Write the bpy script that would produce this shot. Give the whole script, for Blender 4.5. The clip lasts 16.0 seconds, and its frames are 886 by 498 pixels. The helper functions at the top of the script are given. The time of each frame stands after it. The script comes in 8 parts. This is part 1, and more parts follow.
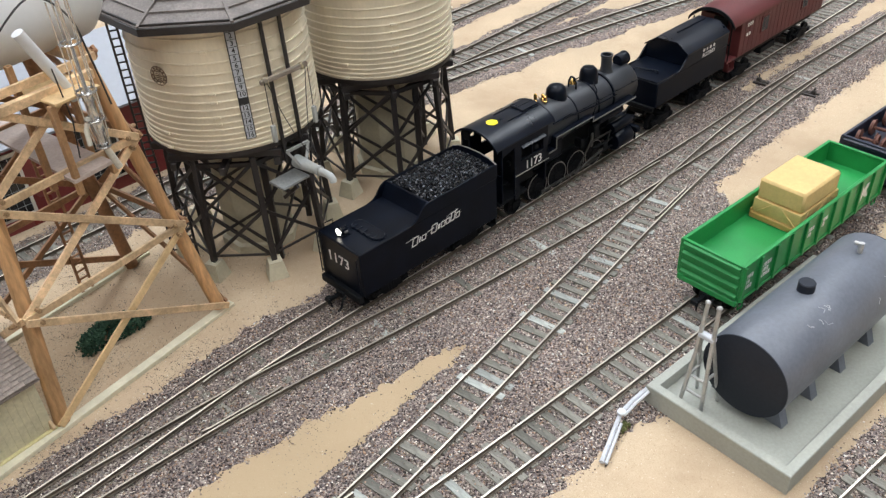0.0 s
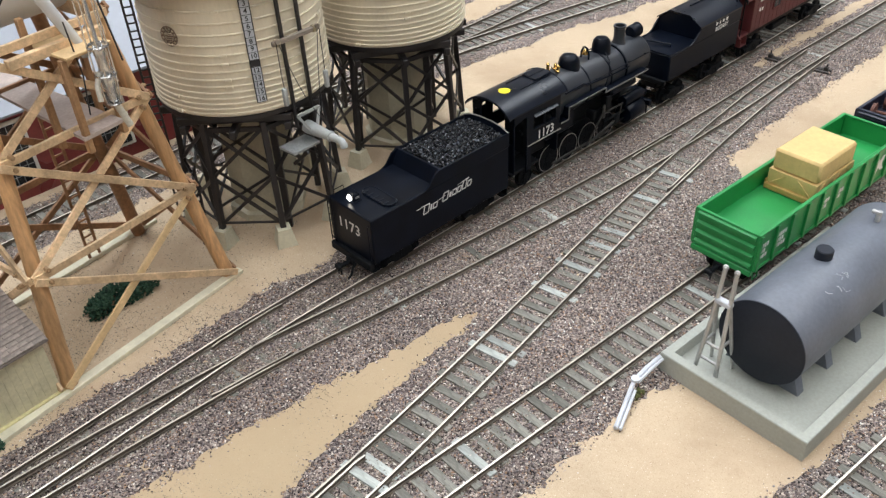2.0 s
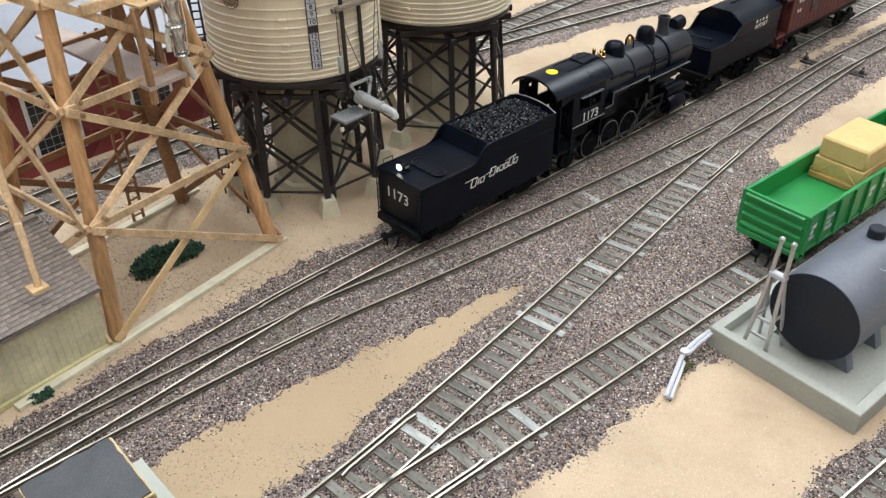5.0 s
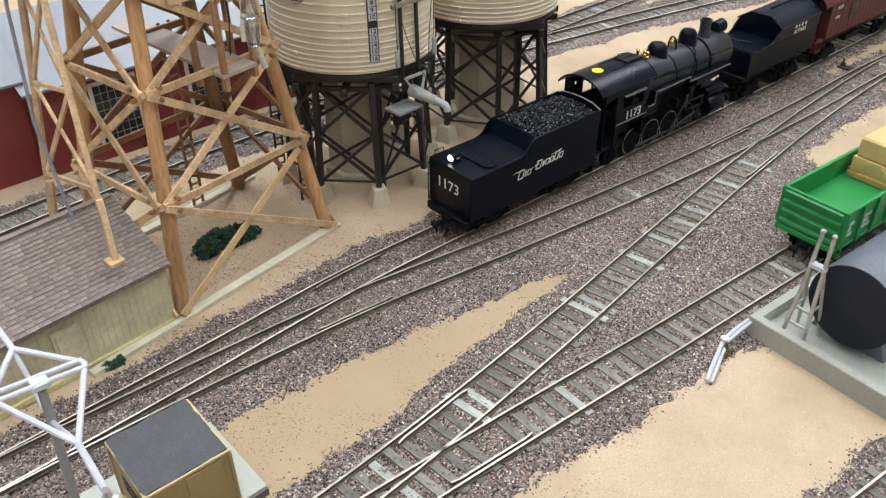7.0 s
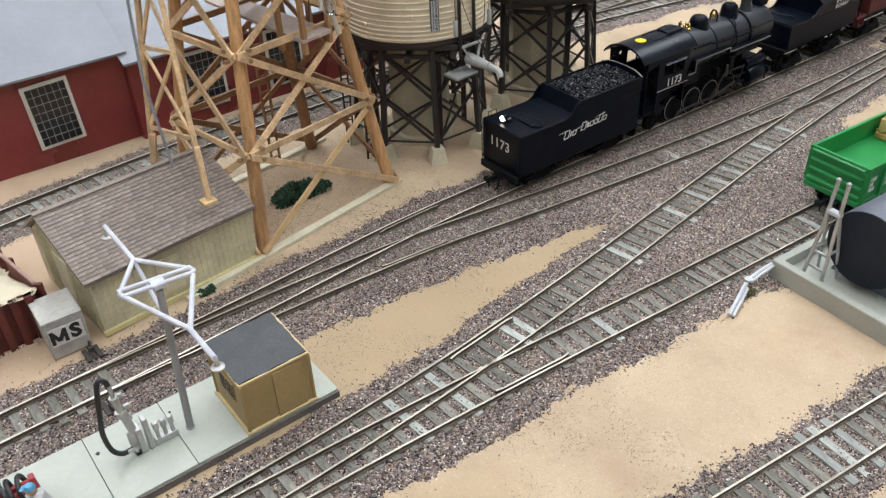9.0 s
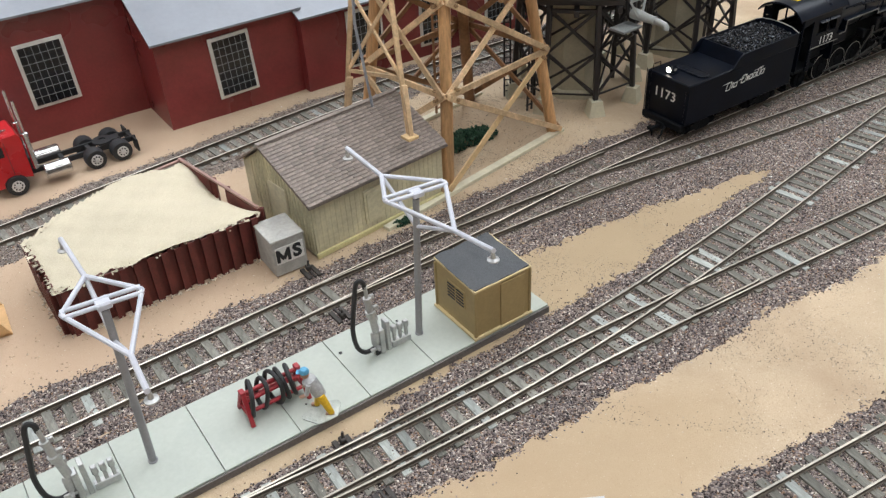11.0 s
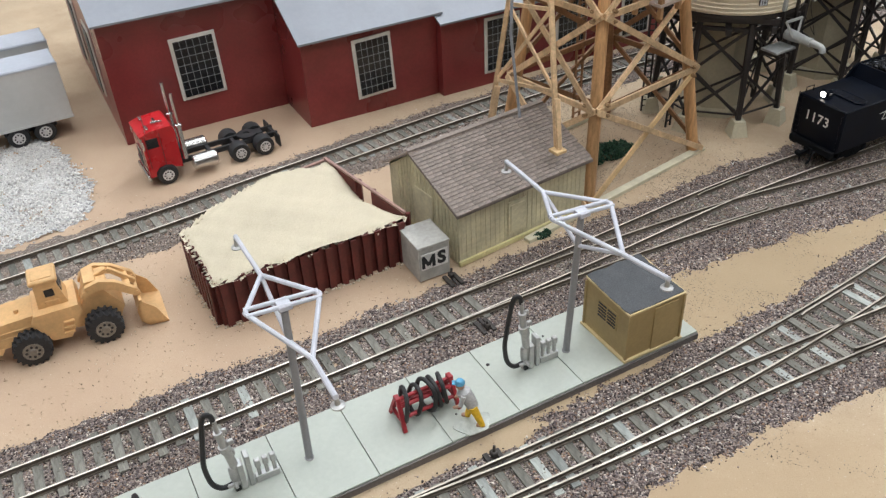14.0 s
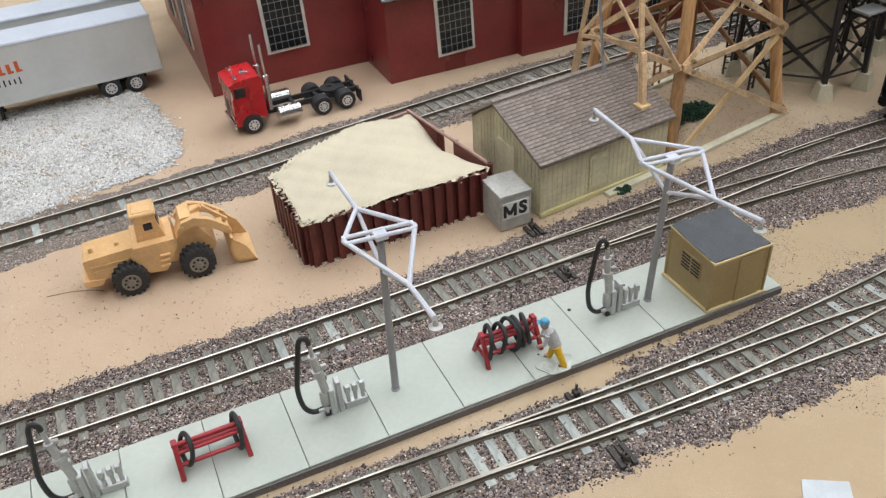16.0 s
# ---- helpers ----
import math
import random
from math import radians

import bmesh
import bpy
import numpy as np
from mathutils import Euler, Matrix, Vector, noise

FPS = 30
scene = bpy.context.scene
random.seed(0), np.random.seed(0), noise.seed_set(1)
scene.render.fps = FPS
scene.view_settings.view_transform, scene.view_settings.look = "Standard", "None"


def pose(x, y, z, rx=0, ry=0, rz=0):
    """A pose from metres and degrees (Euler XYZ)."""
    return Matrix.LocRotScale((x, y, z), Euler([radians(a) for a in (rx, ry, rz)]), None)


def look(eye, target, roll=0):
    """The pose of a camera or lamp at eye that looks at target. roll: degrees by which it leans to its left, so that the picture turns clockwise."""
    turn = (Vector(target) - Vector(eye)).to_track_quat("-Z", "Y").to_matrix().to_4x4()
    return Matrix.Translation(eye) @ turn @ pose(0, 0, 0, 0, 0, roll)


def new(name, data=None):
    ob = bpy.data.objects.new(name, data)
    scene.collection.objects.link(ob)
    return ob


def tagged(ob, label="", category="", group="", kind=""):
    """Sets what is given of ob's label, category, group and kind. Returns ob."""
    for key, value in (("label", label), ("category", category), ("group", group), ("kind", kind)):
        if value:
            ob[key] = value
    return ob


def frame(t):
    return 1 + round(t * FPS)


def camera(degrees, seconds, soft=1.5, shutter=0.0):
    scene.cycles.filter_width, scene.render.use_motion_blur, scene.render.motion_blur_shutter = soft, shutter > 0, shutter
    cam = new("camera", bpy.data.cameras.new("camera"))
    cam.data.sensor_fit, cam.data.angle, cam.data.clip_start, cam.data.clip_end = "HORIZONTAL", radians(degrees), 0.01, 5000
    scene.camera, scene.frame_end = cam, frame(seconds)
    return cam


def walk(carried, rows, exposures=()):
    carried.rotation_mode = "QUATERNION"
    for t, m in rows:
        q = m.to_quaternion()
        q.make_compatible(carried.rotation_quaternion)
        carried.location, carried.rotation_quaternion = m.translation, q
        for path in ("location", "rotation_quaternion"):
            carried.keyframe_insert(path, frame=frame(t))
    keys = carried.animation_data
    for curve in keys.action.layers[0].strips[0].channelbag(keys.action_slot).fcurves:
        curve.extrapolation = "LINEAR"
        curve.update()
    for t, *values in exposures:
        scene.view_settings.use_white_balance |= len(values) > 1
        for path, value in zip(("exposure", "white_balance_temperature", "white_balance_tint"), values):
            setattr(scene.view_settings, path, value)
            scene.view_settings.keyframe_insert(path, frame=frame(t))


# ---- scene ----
cam = camera(56.4, 16.0, soft=1.35)
PATH = [
    (0, (0.015, 0.018, 0.269), (0.0, 1.644, -0.896), -3.7),
    (0.5, (0.015, 0.02, 0.261), (-0.002, 1.64, -0.911), -3.7),
    (1, (0.015, 0.021, 0.258), (0.006, 1.631, -0.928), -3.4),
    (1.5, (0.013, 0.018, 0.258), (0.006, 1.629, -0.927), -3.2),
    (2, (0.008, 0.015, 0.258), (-0.005, 1.626, -0.927), -3.1),
    (2.5, (0.003, 0.011, 0.259), (-0.015, 1.625, -0.922), -2.9),
    (3, (-0.007, 0.011, 0.26), (-0.023, 1.629, -0.916), -2.5),
    (3.5, (-0.011, 0.008, 0.255), (-0.028, 1.629, -0.916), -2.2),
    (4, (-0.008, 0.005, 0.251), (-0.016, 1.633, -0.912), -1.6),
    (4.2, (-0.009, 0.005, 0.241), (-0.019, 1.635, -0.918), -1.5),
    (6.3, (-0.022, -0.012, 0.241), (-0.036, 1.634, -0.896), 0.3),
    (6.5, (-0.022, -0.013, 0.242), (-0.055, 1.633, -0.894), -0.1),
    (7, (-0.029, -0.019, 0.244), (-0.091, 1.625, -0.894), -0.5),
    (7.5, (-0.031, -0.025, 0.244), (-0.118, 1.615, -0.897), -1.0),
    (8, (-0.038, -0.035, 0.244), (-0.15, 1.605, -0.895), -1.4),
    (8.5, (-0.041, -0.051, 0.252), (-0.194, 1.578, -0.899), -2.0),
    (9, (-0.023, -0.069, 0.252), (-0.225, 1.553, -0.902), -2.5),
    (9.5, (-0.043, -0.081, 0.252), (-0.284, 1.533, -0.904), -2.8),
    (9.7, (-0.06, -0.087, 0.246), (-0.323, 1.522, -0.912), -3.2),
    (11.8, (-0.097, -0.127, 0.248), (-0.408, 1.468, -0.917), -3.1),
    (12, (-0.097, -0.126, 0.254), (-0.419, 1.466, -0.914), -3.1),
    (12.5, (-0.111, -0.118, 0.253), (-0.457, 1.468, -0.915), -3.0),
    (13, (-0.119, -0.12, 0.257), (-0.506, 1.456, -0.912), -3.0),
    (13.5, (-0.123, -0.126, 0.252), (-0.543, 1.443, -0.915), -2.8),
    (14, (-0.13, -0.123, 0.255), (-0.593, 1.438, -0.907), -3.0),
    (14.5, (-0.136, -0.134, 0.252), (-0.626, 1.415, -0.915), -3.0),
    (15, (-0.124, -0.134, 0.26), (-0.641, 1.405, -0.908), -3.3),
    (15.5, (-0.139, -0.14, 0.249), (-0.684, 1.382, -0.929), -3.5),
    (16, (-0.14, -0.142, 0.246), (-0.718, 1.357, -0.945), -3.8),
]
walk(cam, [(t, look(eye, target, roll)) for t, eye, target, roll in PATH], exposures=[(0, 0.19), (6.5, 0.16), (9.5, 0.03), (16, -0.12)])

# ---- light: a closed hall with rows of ceiling panels over the layout ----
scene.view_settings.exposure = 0.0
world = bpy.data.worlds.new("hall")
world.use_nodes = True
world.node_tree.nodes["Background"].inputs[0].default_value = (0.93, 0.97, 1.0, 1)
world.node_tree.nodes["Background"].inputs[1].default_value = 0.05
scene.world = world
CEILING, HALL = 1.9, 2.6
# x, y and watts of each panel
PANELS = [(-1.3, 1.55, 16.5), (0.0, 1.55, 16.5), (1.3, 1.55, 16.5), (-1.3, 0.2, 8.0), (0.0, 0.2, 8.0), (1.3, 0.2, 8.0), (-1.3, -1.2, 4.2), (0.0, -1.2, 4.2), (1.3, -1.2, 4.2)]


# ---- materials ----
def nodes_of(name):
    m = bpy.data.materials.new(name)
    m.use_nodes = True
    return m, m.node_tree.nodes, m.node_tree.links, m.node_tree.nodes["Principled BSDF"]


def shade(c, k):
    return tuple(min(1.0, v * k) for v in c) + (1,)


def mat(name, base, rough=0.6, metal=0.0, grain=900.0, vary=0.18, stains=60.0, stain=0.12, bump=0.15, depth=0.0004, spec=0.5, per_object=0.0, coat=0.0, stretch=(1, 1, 1)):
    """A surface with fine grain, broad stains and a fine relief, at real size."""
    m, n, l, b = nodes_of(name)
    co = n.new("ShaderNodeTexCoord")
    mp = n.new("ShaderNodeMapping")
    mp.inputs["Scale"].default_value = stretch
    l.new(co.outputs["Object"], mp.inputs[0])
    fine = n.new("ShaderNodeTexNoise")
    fine.inputs["Scale"].default_value, fine.inputs["Detail"].default_value, fine.inputs["Roughness"].default_value = grain, 4, 0.65
    broad = n.new("ShaderNodeTexNoise")
    broad.inputs["Scale"].default_value, broad.inputs["Detail"].default_value = stains, 3
    l.new(mp.outputs[0], fine.inputs[0])
    l.new(mp.outputs[0], broad.inputs[0])
    r1 = n.new("ShaderNodeValToRGB")
    r1.color_ramp.elements[0].position, r1.color_ramp.elements[1].position = 0.3, 0.7
    r1.color_ramp.elements[0].color, r1.color_ramp.elements[1].color = shade(base, 1 - vary), shade(base, 1 + vary)
    l.new(fine.outputs[0], r1.inputs[0])
    r2 = n.new("ShaderNodeMapRange")
    r2.inputs["From Min"].default_value, r2.inputs["From Max"].default_value = 0.3, 0.7
    r2.inputs["To Min"].default_value, r2.inputs["To Max"].default_value = 1 - stain, 1 + stain
    l.new(broad.outputs[0], r2.inputs[0])
    mul = n.new("ShaderNodeVectorMath")
    mul.operation = "SCALE"
    l.new(r1.outputs[0], mul.inputs[0])
    l.new(r2.outputs[0], mul.inputs["Scale"])
    last = mul
    if per_object:
        oi = n.new("ShaderNodeObjectInfo")
        r3 = n.new("ShaderNodeMapRange")
        r3.inputs["To Min"].default_value, r3.inputs["To Max"].default_value = 1 - per_object, 1 + per_object
        l.new(oi.outputs["Random"], r3.inputs[0])
        last = n.new("ShaderNodeVectorMath")
        last.operation = "SCALE"
        l.new(mul.outputs[0], last.inputs[0])
        l.new(r3.outputs[0], last.inputs["Scale"])
    l.new(last.outputs[0], b.inputs["Base Color"])
    rr = n.new("ShaderNodeMapRange")
    rr.inputs["To Min"].default_value, rr.inputs["To Max"].default_value = max(0.02, rough - 0.12), min(1, rough + 0.12)
    l.new(broad.outputs[0], rr.inputs[0])
    l.new(rr.outputs[0], b.inputs["Roughness"])
    b.inputs["Metallic"].default_value = metal
    b.inputs["Specular IOR Level"].default_value = spec
    b.inputs["Coat Weight"].default_value = coat
    if bump:
        bp = n.new("ShaderNodeBump")
        bp.inputs["Strength"].default_value, bp.inputs["Distance"].default_value = bump, depth
        l.new(fine.outputs[0], bp.inputs["Height"])
        l.new(bp.outputs[0], b.inputs["Normal"])
    return m


def speckled(name, colours, cell=900.0, rough=0.85, bump=0.8, depth=0.0012, tint=25.0, tint_amount=0.15, dirt=None, dirt_scale=7.0, dirt_most=0.6, patches=()):
    """Crushed stone or sand: each cell of a fine pattern its own stone; dirt is the colour of broad soiled patches;
    patches are spreads of another mix: x, y, half length, half width, turn, colour, share."""
    m, n, l, b = nodes_of(name)
    co = n.new("ShaderNodeTexCoord")
    vo = n.new("ShaderNodeTexVoronoi")
    vo.inputs["Scale"].default_value = cell
    l.new(co.outputs["Object"], vo.inputs["Vector"])
    ramp = n.new("ShaderNodeValToRGB")
    ramp.color_ramp.interpolation = "CONSTANT"
    while len(ramp.color_ramp.elements) < len(colours):
        ramp.color_ramp.elements.new(0.5)
    total, at = sum(w for w, c in colours), 0.0
    for e, (w, c) in zip(ramp.color_ramp.elements, colours):
        e.position, e.color = at, (*c, 1)
        at += w / total
    sep = n.new("ShaderNodeSeparateColor")
    l.new(vo.outputs["Color"], sep.inputs[0])
    l.new(sep.outputs[0], ramp.inputs[0])
    broad = n.new("ShaderNodeTexNoise")
    broad.inputs["Scale"].default_value, broad.inputs["Detail"].default_value = tint, 4
    l.new(co.outputs["Object"], broad.inputs[0])
    r2 = n.new("ShaderNodeMapRange")
    r2.inputs["From Min"].default_value, r2.inputs["From Max"].default_value = 0.3, 0.7
    r2.inputs["To Min"].default_value, r2.inputs["To Max"].default_value = 1 - tint_amount, 1 + tint_amount
    l.new(broad.outputs[0], r2.inputs[0])
    mul = n.new("ShaderNodeVectorMath")
    mul.operation = "SCALE"
    l.new(ramp.outputs[0], mul.inputs[0])
    l.new(r2.outputs[0], mul.inputs["Scale"])
    last = mul.outputs[0]
    if dirt:
        for scale, most, low in ((dirt_scale, dirt_most, 0.46), (dirt_scale * 9, dirt_most * 0.7, 0.58)):
            dn = n.new("ShaderNodeTexNoise")
            dn.inputs["Scale"].default_value, dn.inputs["Detail"].default_value, dn.inputs["Roughness"].default_value = scale, 5, 0.6
            l.new(co.outputs["Object"], dn.inputs[0])
            dm = n.new("ShaderNodeMapRange")
            dm.inputs["From Min"].default_value, dm.inputs["From Max"].default_value = low, low + 0.22
            dm.inputs["To Max"].default_value = most
            l.new(dn.outputs[0], dm.inputs[0])
            mix = n.new("ShaderNodeMixRGB")
            mix.inputs[2].default_value = (*dirt, 1)
            l.new(dm.outputs[0], mix.inputs[0])
            l.new(last, mix.inputs[1])
            last = mix.outputs[0]
    for x, y, long, wide, turn, colour, share in patches:
        mp = n.new("ShaderNodeMapping")
        mp.vector_type = "TEXTURE"
        mp.inputs["Location"].default_value = (x, y, 0)
        mp.inputs["Rotation"].default_value = (0, 0, radians(turn))
        mp.inputs["Scale"].default_value = (long, wide, 1)
        l.new(co.outputs["Object"], mp.inputs[0])
        far = n.new("ShaderNodeVectorMath")
        far.operation = "LENGTH"
        l.new(mp.outputs[0], far.inputs[0])
        rag = n.new("ShaderNodeMath")
        rag.operation = "MULTIPLY_ADD"
        rag.inputs[1].default_value = 0.7
        l.new(broad.outputs[0], rag.inputs[0])
        l.new(far.outputs["Value"], rag.inputs[2])
        dm = n.new("ShaderNodeMapRange")
        dm.inputs["From Min"].default_value, dm.inputs["From Max"].default_value = 1.05, 1.5
        dm.inputs["To Min"].default_value, dm.inputs["To Max"].default_value = share, 0.0
        l.new(rag.outputs[0], dm.inputs[0])
        mix = n.new("ShaderNodeMixRGB")
        mix.inputs[2].default_value = (*colour, 1)
        l.new(dm.outputs[0], mix.inputs[0])
        l.new(last, mix.inputs[1])
        last = mix.outputs[0]
    l.new(last, b.inputs["Base Color"])
    b.inputs["Roughness"].default_value = rough
    b.inputs["Specular IOR Level"].default_value = 0.25
    bp = n.new("ShaderNodeBump")
    bp.invert = True
    bp.inputs["Strength"].default_value, bp.inputs["Distance"].default_value = bump, depth
    l.new(vo.outputs["Distance"], bp.inputs["Height"])
    l.new(bp.outputs[0], b.inputs["Normal"])
    return m


def islands(name, colours, rough=0.85, metal=0.0):
    """Loose grains: a colour of its own for each grain."""
    m, n, l, b = nodes_of(name)
    g = n.new("ShaderNodeNewGeometry")
    ramp = n.new("ShaderNodeValToRGB")
    ramp.color_ramp.interpolation = "CONSTANT"
    while len(ramp.color_ramp.elements) < len(colours):
        ramp.color_ramp.elements.new(0.5)
    total, at = sum(w for w, c in colours), 0.0
    for e, (w, c) in zip(ramp.color_ramp.elements, colours):
        e.position, e.color = at, (*c, 1)
        at += w / total
    l.new(g.outputs["Random Per Island"], ramp.inputs[0])
    l.new(ramp.outputs[0], b.inputs["Base Color"])
    b.inputs["Roughness"].default_value, b.inputs["Metallic"].default_value = rough, metal
    b.inputs["Specular IOR Level"].default_value = 0.3
    return m


STONES = [(3.2, (0.085, 0.065, 0.062)), (4.2, (0.18, 0.14, 0.128)), (3.4, (0.30, 0.245, 0.215)), (2, (0.17, 0.148, 0.15)), (1.6, (0.44, 0.375, 0.325)), (0.45, (0.68, 0.62, 0.55)), (2.0, (0.026, 0.021, 0.021)), (1.1, (0.29, 0.18, 0.118))]
FINES = [(4, (0.205, 0.175, 0.135)), (3, (0.27, 0.235, 0.185)), (3, (0.135, 0.115, 0.09)), (1, (0.37, 0.33, 0.265)), (0.4, (0.58, 0.54, 0.46)), (1.3, (0.05, 0.042, 0.036))]
BALLAST = speckled("ballast stone", STONES, cell=1350, depth=0.0009, tint=18, tint_amount=0.22, patches=[(-0.40, 0.22, 0.42, 0.045, 48, (0.27, 0.225, 0.185), 0.5)])
GRAINS = islands("ballast grain", STONES)
PEBBLE = islands("tan pebble", [(3, (0.47, 0.35, 0.24)), (2, (0.38, 0.28, 0.19)), (1.4, (0.58, 0.48, 0.36)), (0.3, (0.2, 0.15, 0.11))])
TRACK_GRAINS = islands("soiled fine ballast", FINES)
PALER_GRAINS = islands("paler ballast grain", [(w, tuple(min(0.8, 1.3 * v + d) for v, d in zip(c, (0.052, 0.047, 0.04)))) for w, c in STONES])
SAND = speckled("scenic sand", [(6, (0.49, 0.38, 0.262)), (3, (0.52, 0.41, 0.288)), (2, (0.455, 0.348, 0.235)), (0.12, (0.36, 0.26, 0.17)), (0.12, (0.66, 0.57, 0.45))], cell=3000, rough=0.9, bump=0.16, depth=0.0003, tint=14, tint_amount=0.1, dirt=(0.35, 0.245, 0.16), dirt_scale=10, dirt_most=0.62, patches=[(-0.43, 0.19, 0.22, 0.19, 45, (0.505, 0.36, 0.26), 0.6), (-0.075, 0.215, 0.19, 0.05, 46, (0.375, 0.28, 0.17), 0.7), (-0.09, 0.075, 0.09, 0.035, 40, (0.43, 0.315, 0.195), 0.55)])
WHITE_GRAVEL = islands("white gravel", [(4, (0.66, 0.645, 0.62)), (3, (0.58, 0.565, 0.545)), (2, (0.74, 0.725, 0.70)), (0.7, (0.45, 0.42, 0.39))])
WHITE_BED = speckled("white gravel bed", [(4, (0.55, 0.54, 0.53)), (3, (0.42, 0.41, 0.40)), (2, (0.68, 0.67, 0.66)), (1, (0.28, 0.27, 0.27))], cell=700, depth=0.0012)
TIE = mat("weathered tie", (0.185, 0.178, 0.155), 0.85, grain=1500, vary=0.3, stains=250, stain=0.25, bump=0.3, depth=0.0003, spec=0.2, per_object=0.28, stretch=(1, 0.2, 1))
TIE_PALE = mat("bleached tie", (0.31, 0.325, 0.305), 0.85, grain=1200, vary=0.2, stains=250, stain=0.2, bump=0.3, depth=0.0003, spec=0.2, per_object=0.3, stretch=(1, 0.2, 1))
RAIL_SIDE = mat("rail side", (0.12, 0.097, 0.075), 0.6, 0.25, grain=500, vary=0.3, stains=40, stain=0.3)
# lamp sheen is put into the head colours: a bright tone and a duller one
RAIL_TOP = mat("rail head", (0.78, 0.72, 0.63), 0.36, 0.3, grain=300, vary=0.12, stains=25, stain=0.2, bump=0.05)
RAIL_DULL = mat("darker rail head", (0.50, 0.455, 0.385), 0.34, 0.4, grain=300, vary=0.2, stains=25, stain=0.3, bump=0.05)
PLASTIC_DARK = mat("dark plastic", (0.045, 0.038, 0.034), 0.65)
WALL_PAINT = mat("hall wall paint", (0.30, 0.29, 0.28), 0.8, grain=40, stains=2, stain=0.05, bump=0.02)


# ---- building helpers; local lengths in millimetres ----
MM = 0.001


class Build:
    def __init__(self):
        self.v, self.f, self.m = [], [], []

    def add(self, verts, faces, mi=0):
        k = len(self.v)
        self.v.extend(tuple(p) for p in verts)
        self.f.extend(tuple(i + k for i in f) for f in faces)
        self.m.extend([mi] * len(faces))
        return self

    def box(self, c, s, ch=0.0, rz=0.0, ry=0.0, mi=0):
        """A box round c, with its edges cut by ch."""
        hx, hy, hz = (abs(a) / 2 for a in s)
        ch = min(ch, 0.45 * 2 * min(hx, hy, hz))
        if ch <= 0:
            vs = [(x, y, z) for x in (-hx, hx) for y in (-hy, hy) for z in (-hz, hz)]
            fs = [(0, 1, 3, 2), (4, 6, 7, 5), (0, 4, 5, 1), (2, 3, 7, 6), (0, 2, 6, 4), (1, 5, 7, 3)]
        else:
            vs, idx = [], {}
            for sx in (-1, 1):
                for sy in (-1, 1):
                    for sz in (-1, 1):
                        for ax in range(3):
                            p = [sx * hx, sy * hy, sz * hz]
                            for o in range(3):
                                if o != ax:
                                    p[o] -= (sx, sy, sz)[o] * ch
                            idx[sx, sy, sz, ax] = len(vs)
                            vs.append(tuple(p))
            fs = []
            for ax in range(3):
                a, b = (ax + 1) % 3, (ax + 2) % 3
                for sg in (-1, 1):
                    ring = []
                    for sa, sb in ((-1, -1), (1, -1), (1, 1), (-1, 1)):
                        k = [0, 0, 0]
                        k[ax], k[a], k[b] = sg, sa, sb
                        ring.append(idx[k[0], k[1], k[2], ax])
                    fs.append(tuple(ring) if sg > 0 else tuple(reversed(ring)))
                for sa in (-1, 1):
                    for sb in (-1, 1):
                        k0, k1 = [0, 0, 0], [0, 0, 0]
                        k0[ax], k0[a], k0[b] = -1, sa, sb
                        k1[ax], k1[a], k1[b] = 1, sa, sb
                        q = (idx[(*k0, a)], idx[(*k1, a)], idx[(*k1, b)], idx[(*k0, b)])
                        fs.append(tuple(reversed(q)) if sa * sb > 0 else q)
            for sx in (-1, 1):
                for sy in (-1, 1):
                    for sz in (-1, 1):
                        t = tuple(idx[sx, sy, sz, ax] for ax in range(3))
                        fs.append(t if sx * sy * sz > 0 else tuple(reversed(t)))
        r = Euler((0, radians(ry), radians(rz))).to_matrix()
        o = Vector(c)
        return self.add([r @ Vector(p) + o for p in vs], fs, mi)

    def beam(self, p0, p1, w, h, ch=0.0, up=(0, 0, 1), mi=0):
        """A straight bar from p0 to p1; h is measured along up."""
        a, b = Vector(p0), Vector(p1)
        x = (b - a).normalized()
        u = Vector(up)
        if abs(x.dot(u)) > 0.98:
            u = Vector((1, 0, 0))
        y = u.cross(x).normalized()
        z = x.cross(y)
        tmp = Build().box((0, 0, 0), ((b - a).length, w, h), ch)
        r = Matrix((x, y, z)).transposed()
        mid = (a + b) / 2
        return self.add([r @ Vector(p) + mid for p in tmp.v], tmp.f, mi)

    def cyl(self, p0, p1, r0, r1=None, n=12, mi=0, caps=True):
        r1 = r0 if r1 is None else r1
        a, b = Vector(p0), Vector(p1)
        x = (b - a).normalized()
        u = Vector((0, 0, 1)) if abs(x.z) < 0.9 else Vector((1, 0, 0))
        y = u.cross(x).normalized()
        z = x.cross(y)
        vs, fs = [], []
        for i in range(n):
            t = 2 * math.pi * i / n
            d = y * math.cos(t) + z * math.sin(t)
            vs += [a + d * r0, b + d * r1]
        for i in range(n):
            j = (i + 1) % n
            fs.append((2 * i, 2 * j, 2 * j + 1, 2 * i + 1))
        if caps:
            fs.append(tuple(2 * i for i in reversed(range(n))))
            fs.append(tuple(2 * i + 1 for i in range(n)))
        return self.add(vs, fs, mi)

    def lathe(self, prof, o=(0, 0, 0), n=24, mi=0, axis="z", a0=0.0, ring=False):
        """Turns (radius, height) points round an axis; closes the ends, or the profile to a ring."""
        vs, fs = [], []
        for r, h in prof:
            for i in range(n):
                t = 2 * math.pi * i / n + radians(a0)
                c, s = r * math.cos(t), r * math.sin(t)
                p = {"z": (c, s, h), "x": (h, c, s), "y": (s, h, c)}[axis]
                vs.append((p[0] + o[0], p[1] + o[1], p[2] + o[2]))
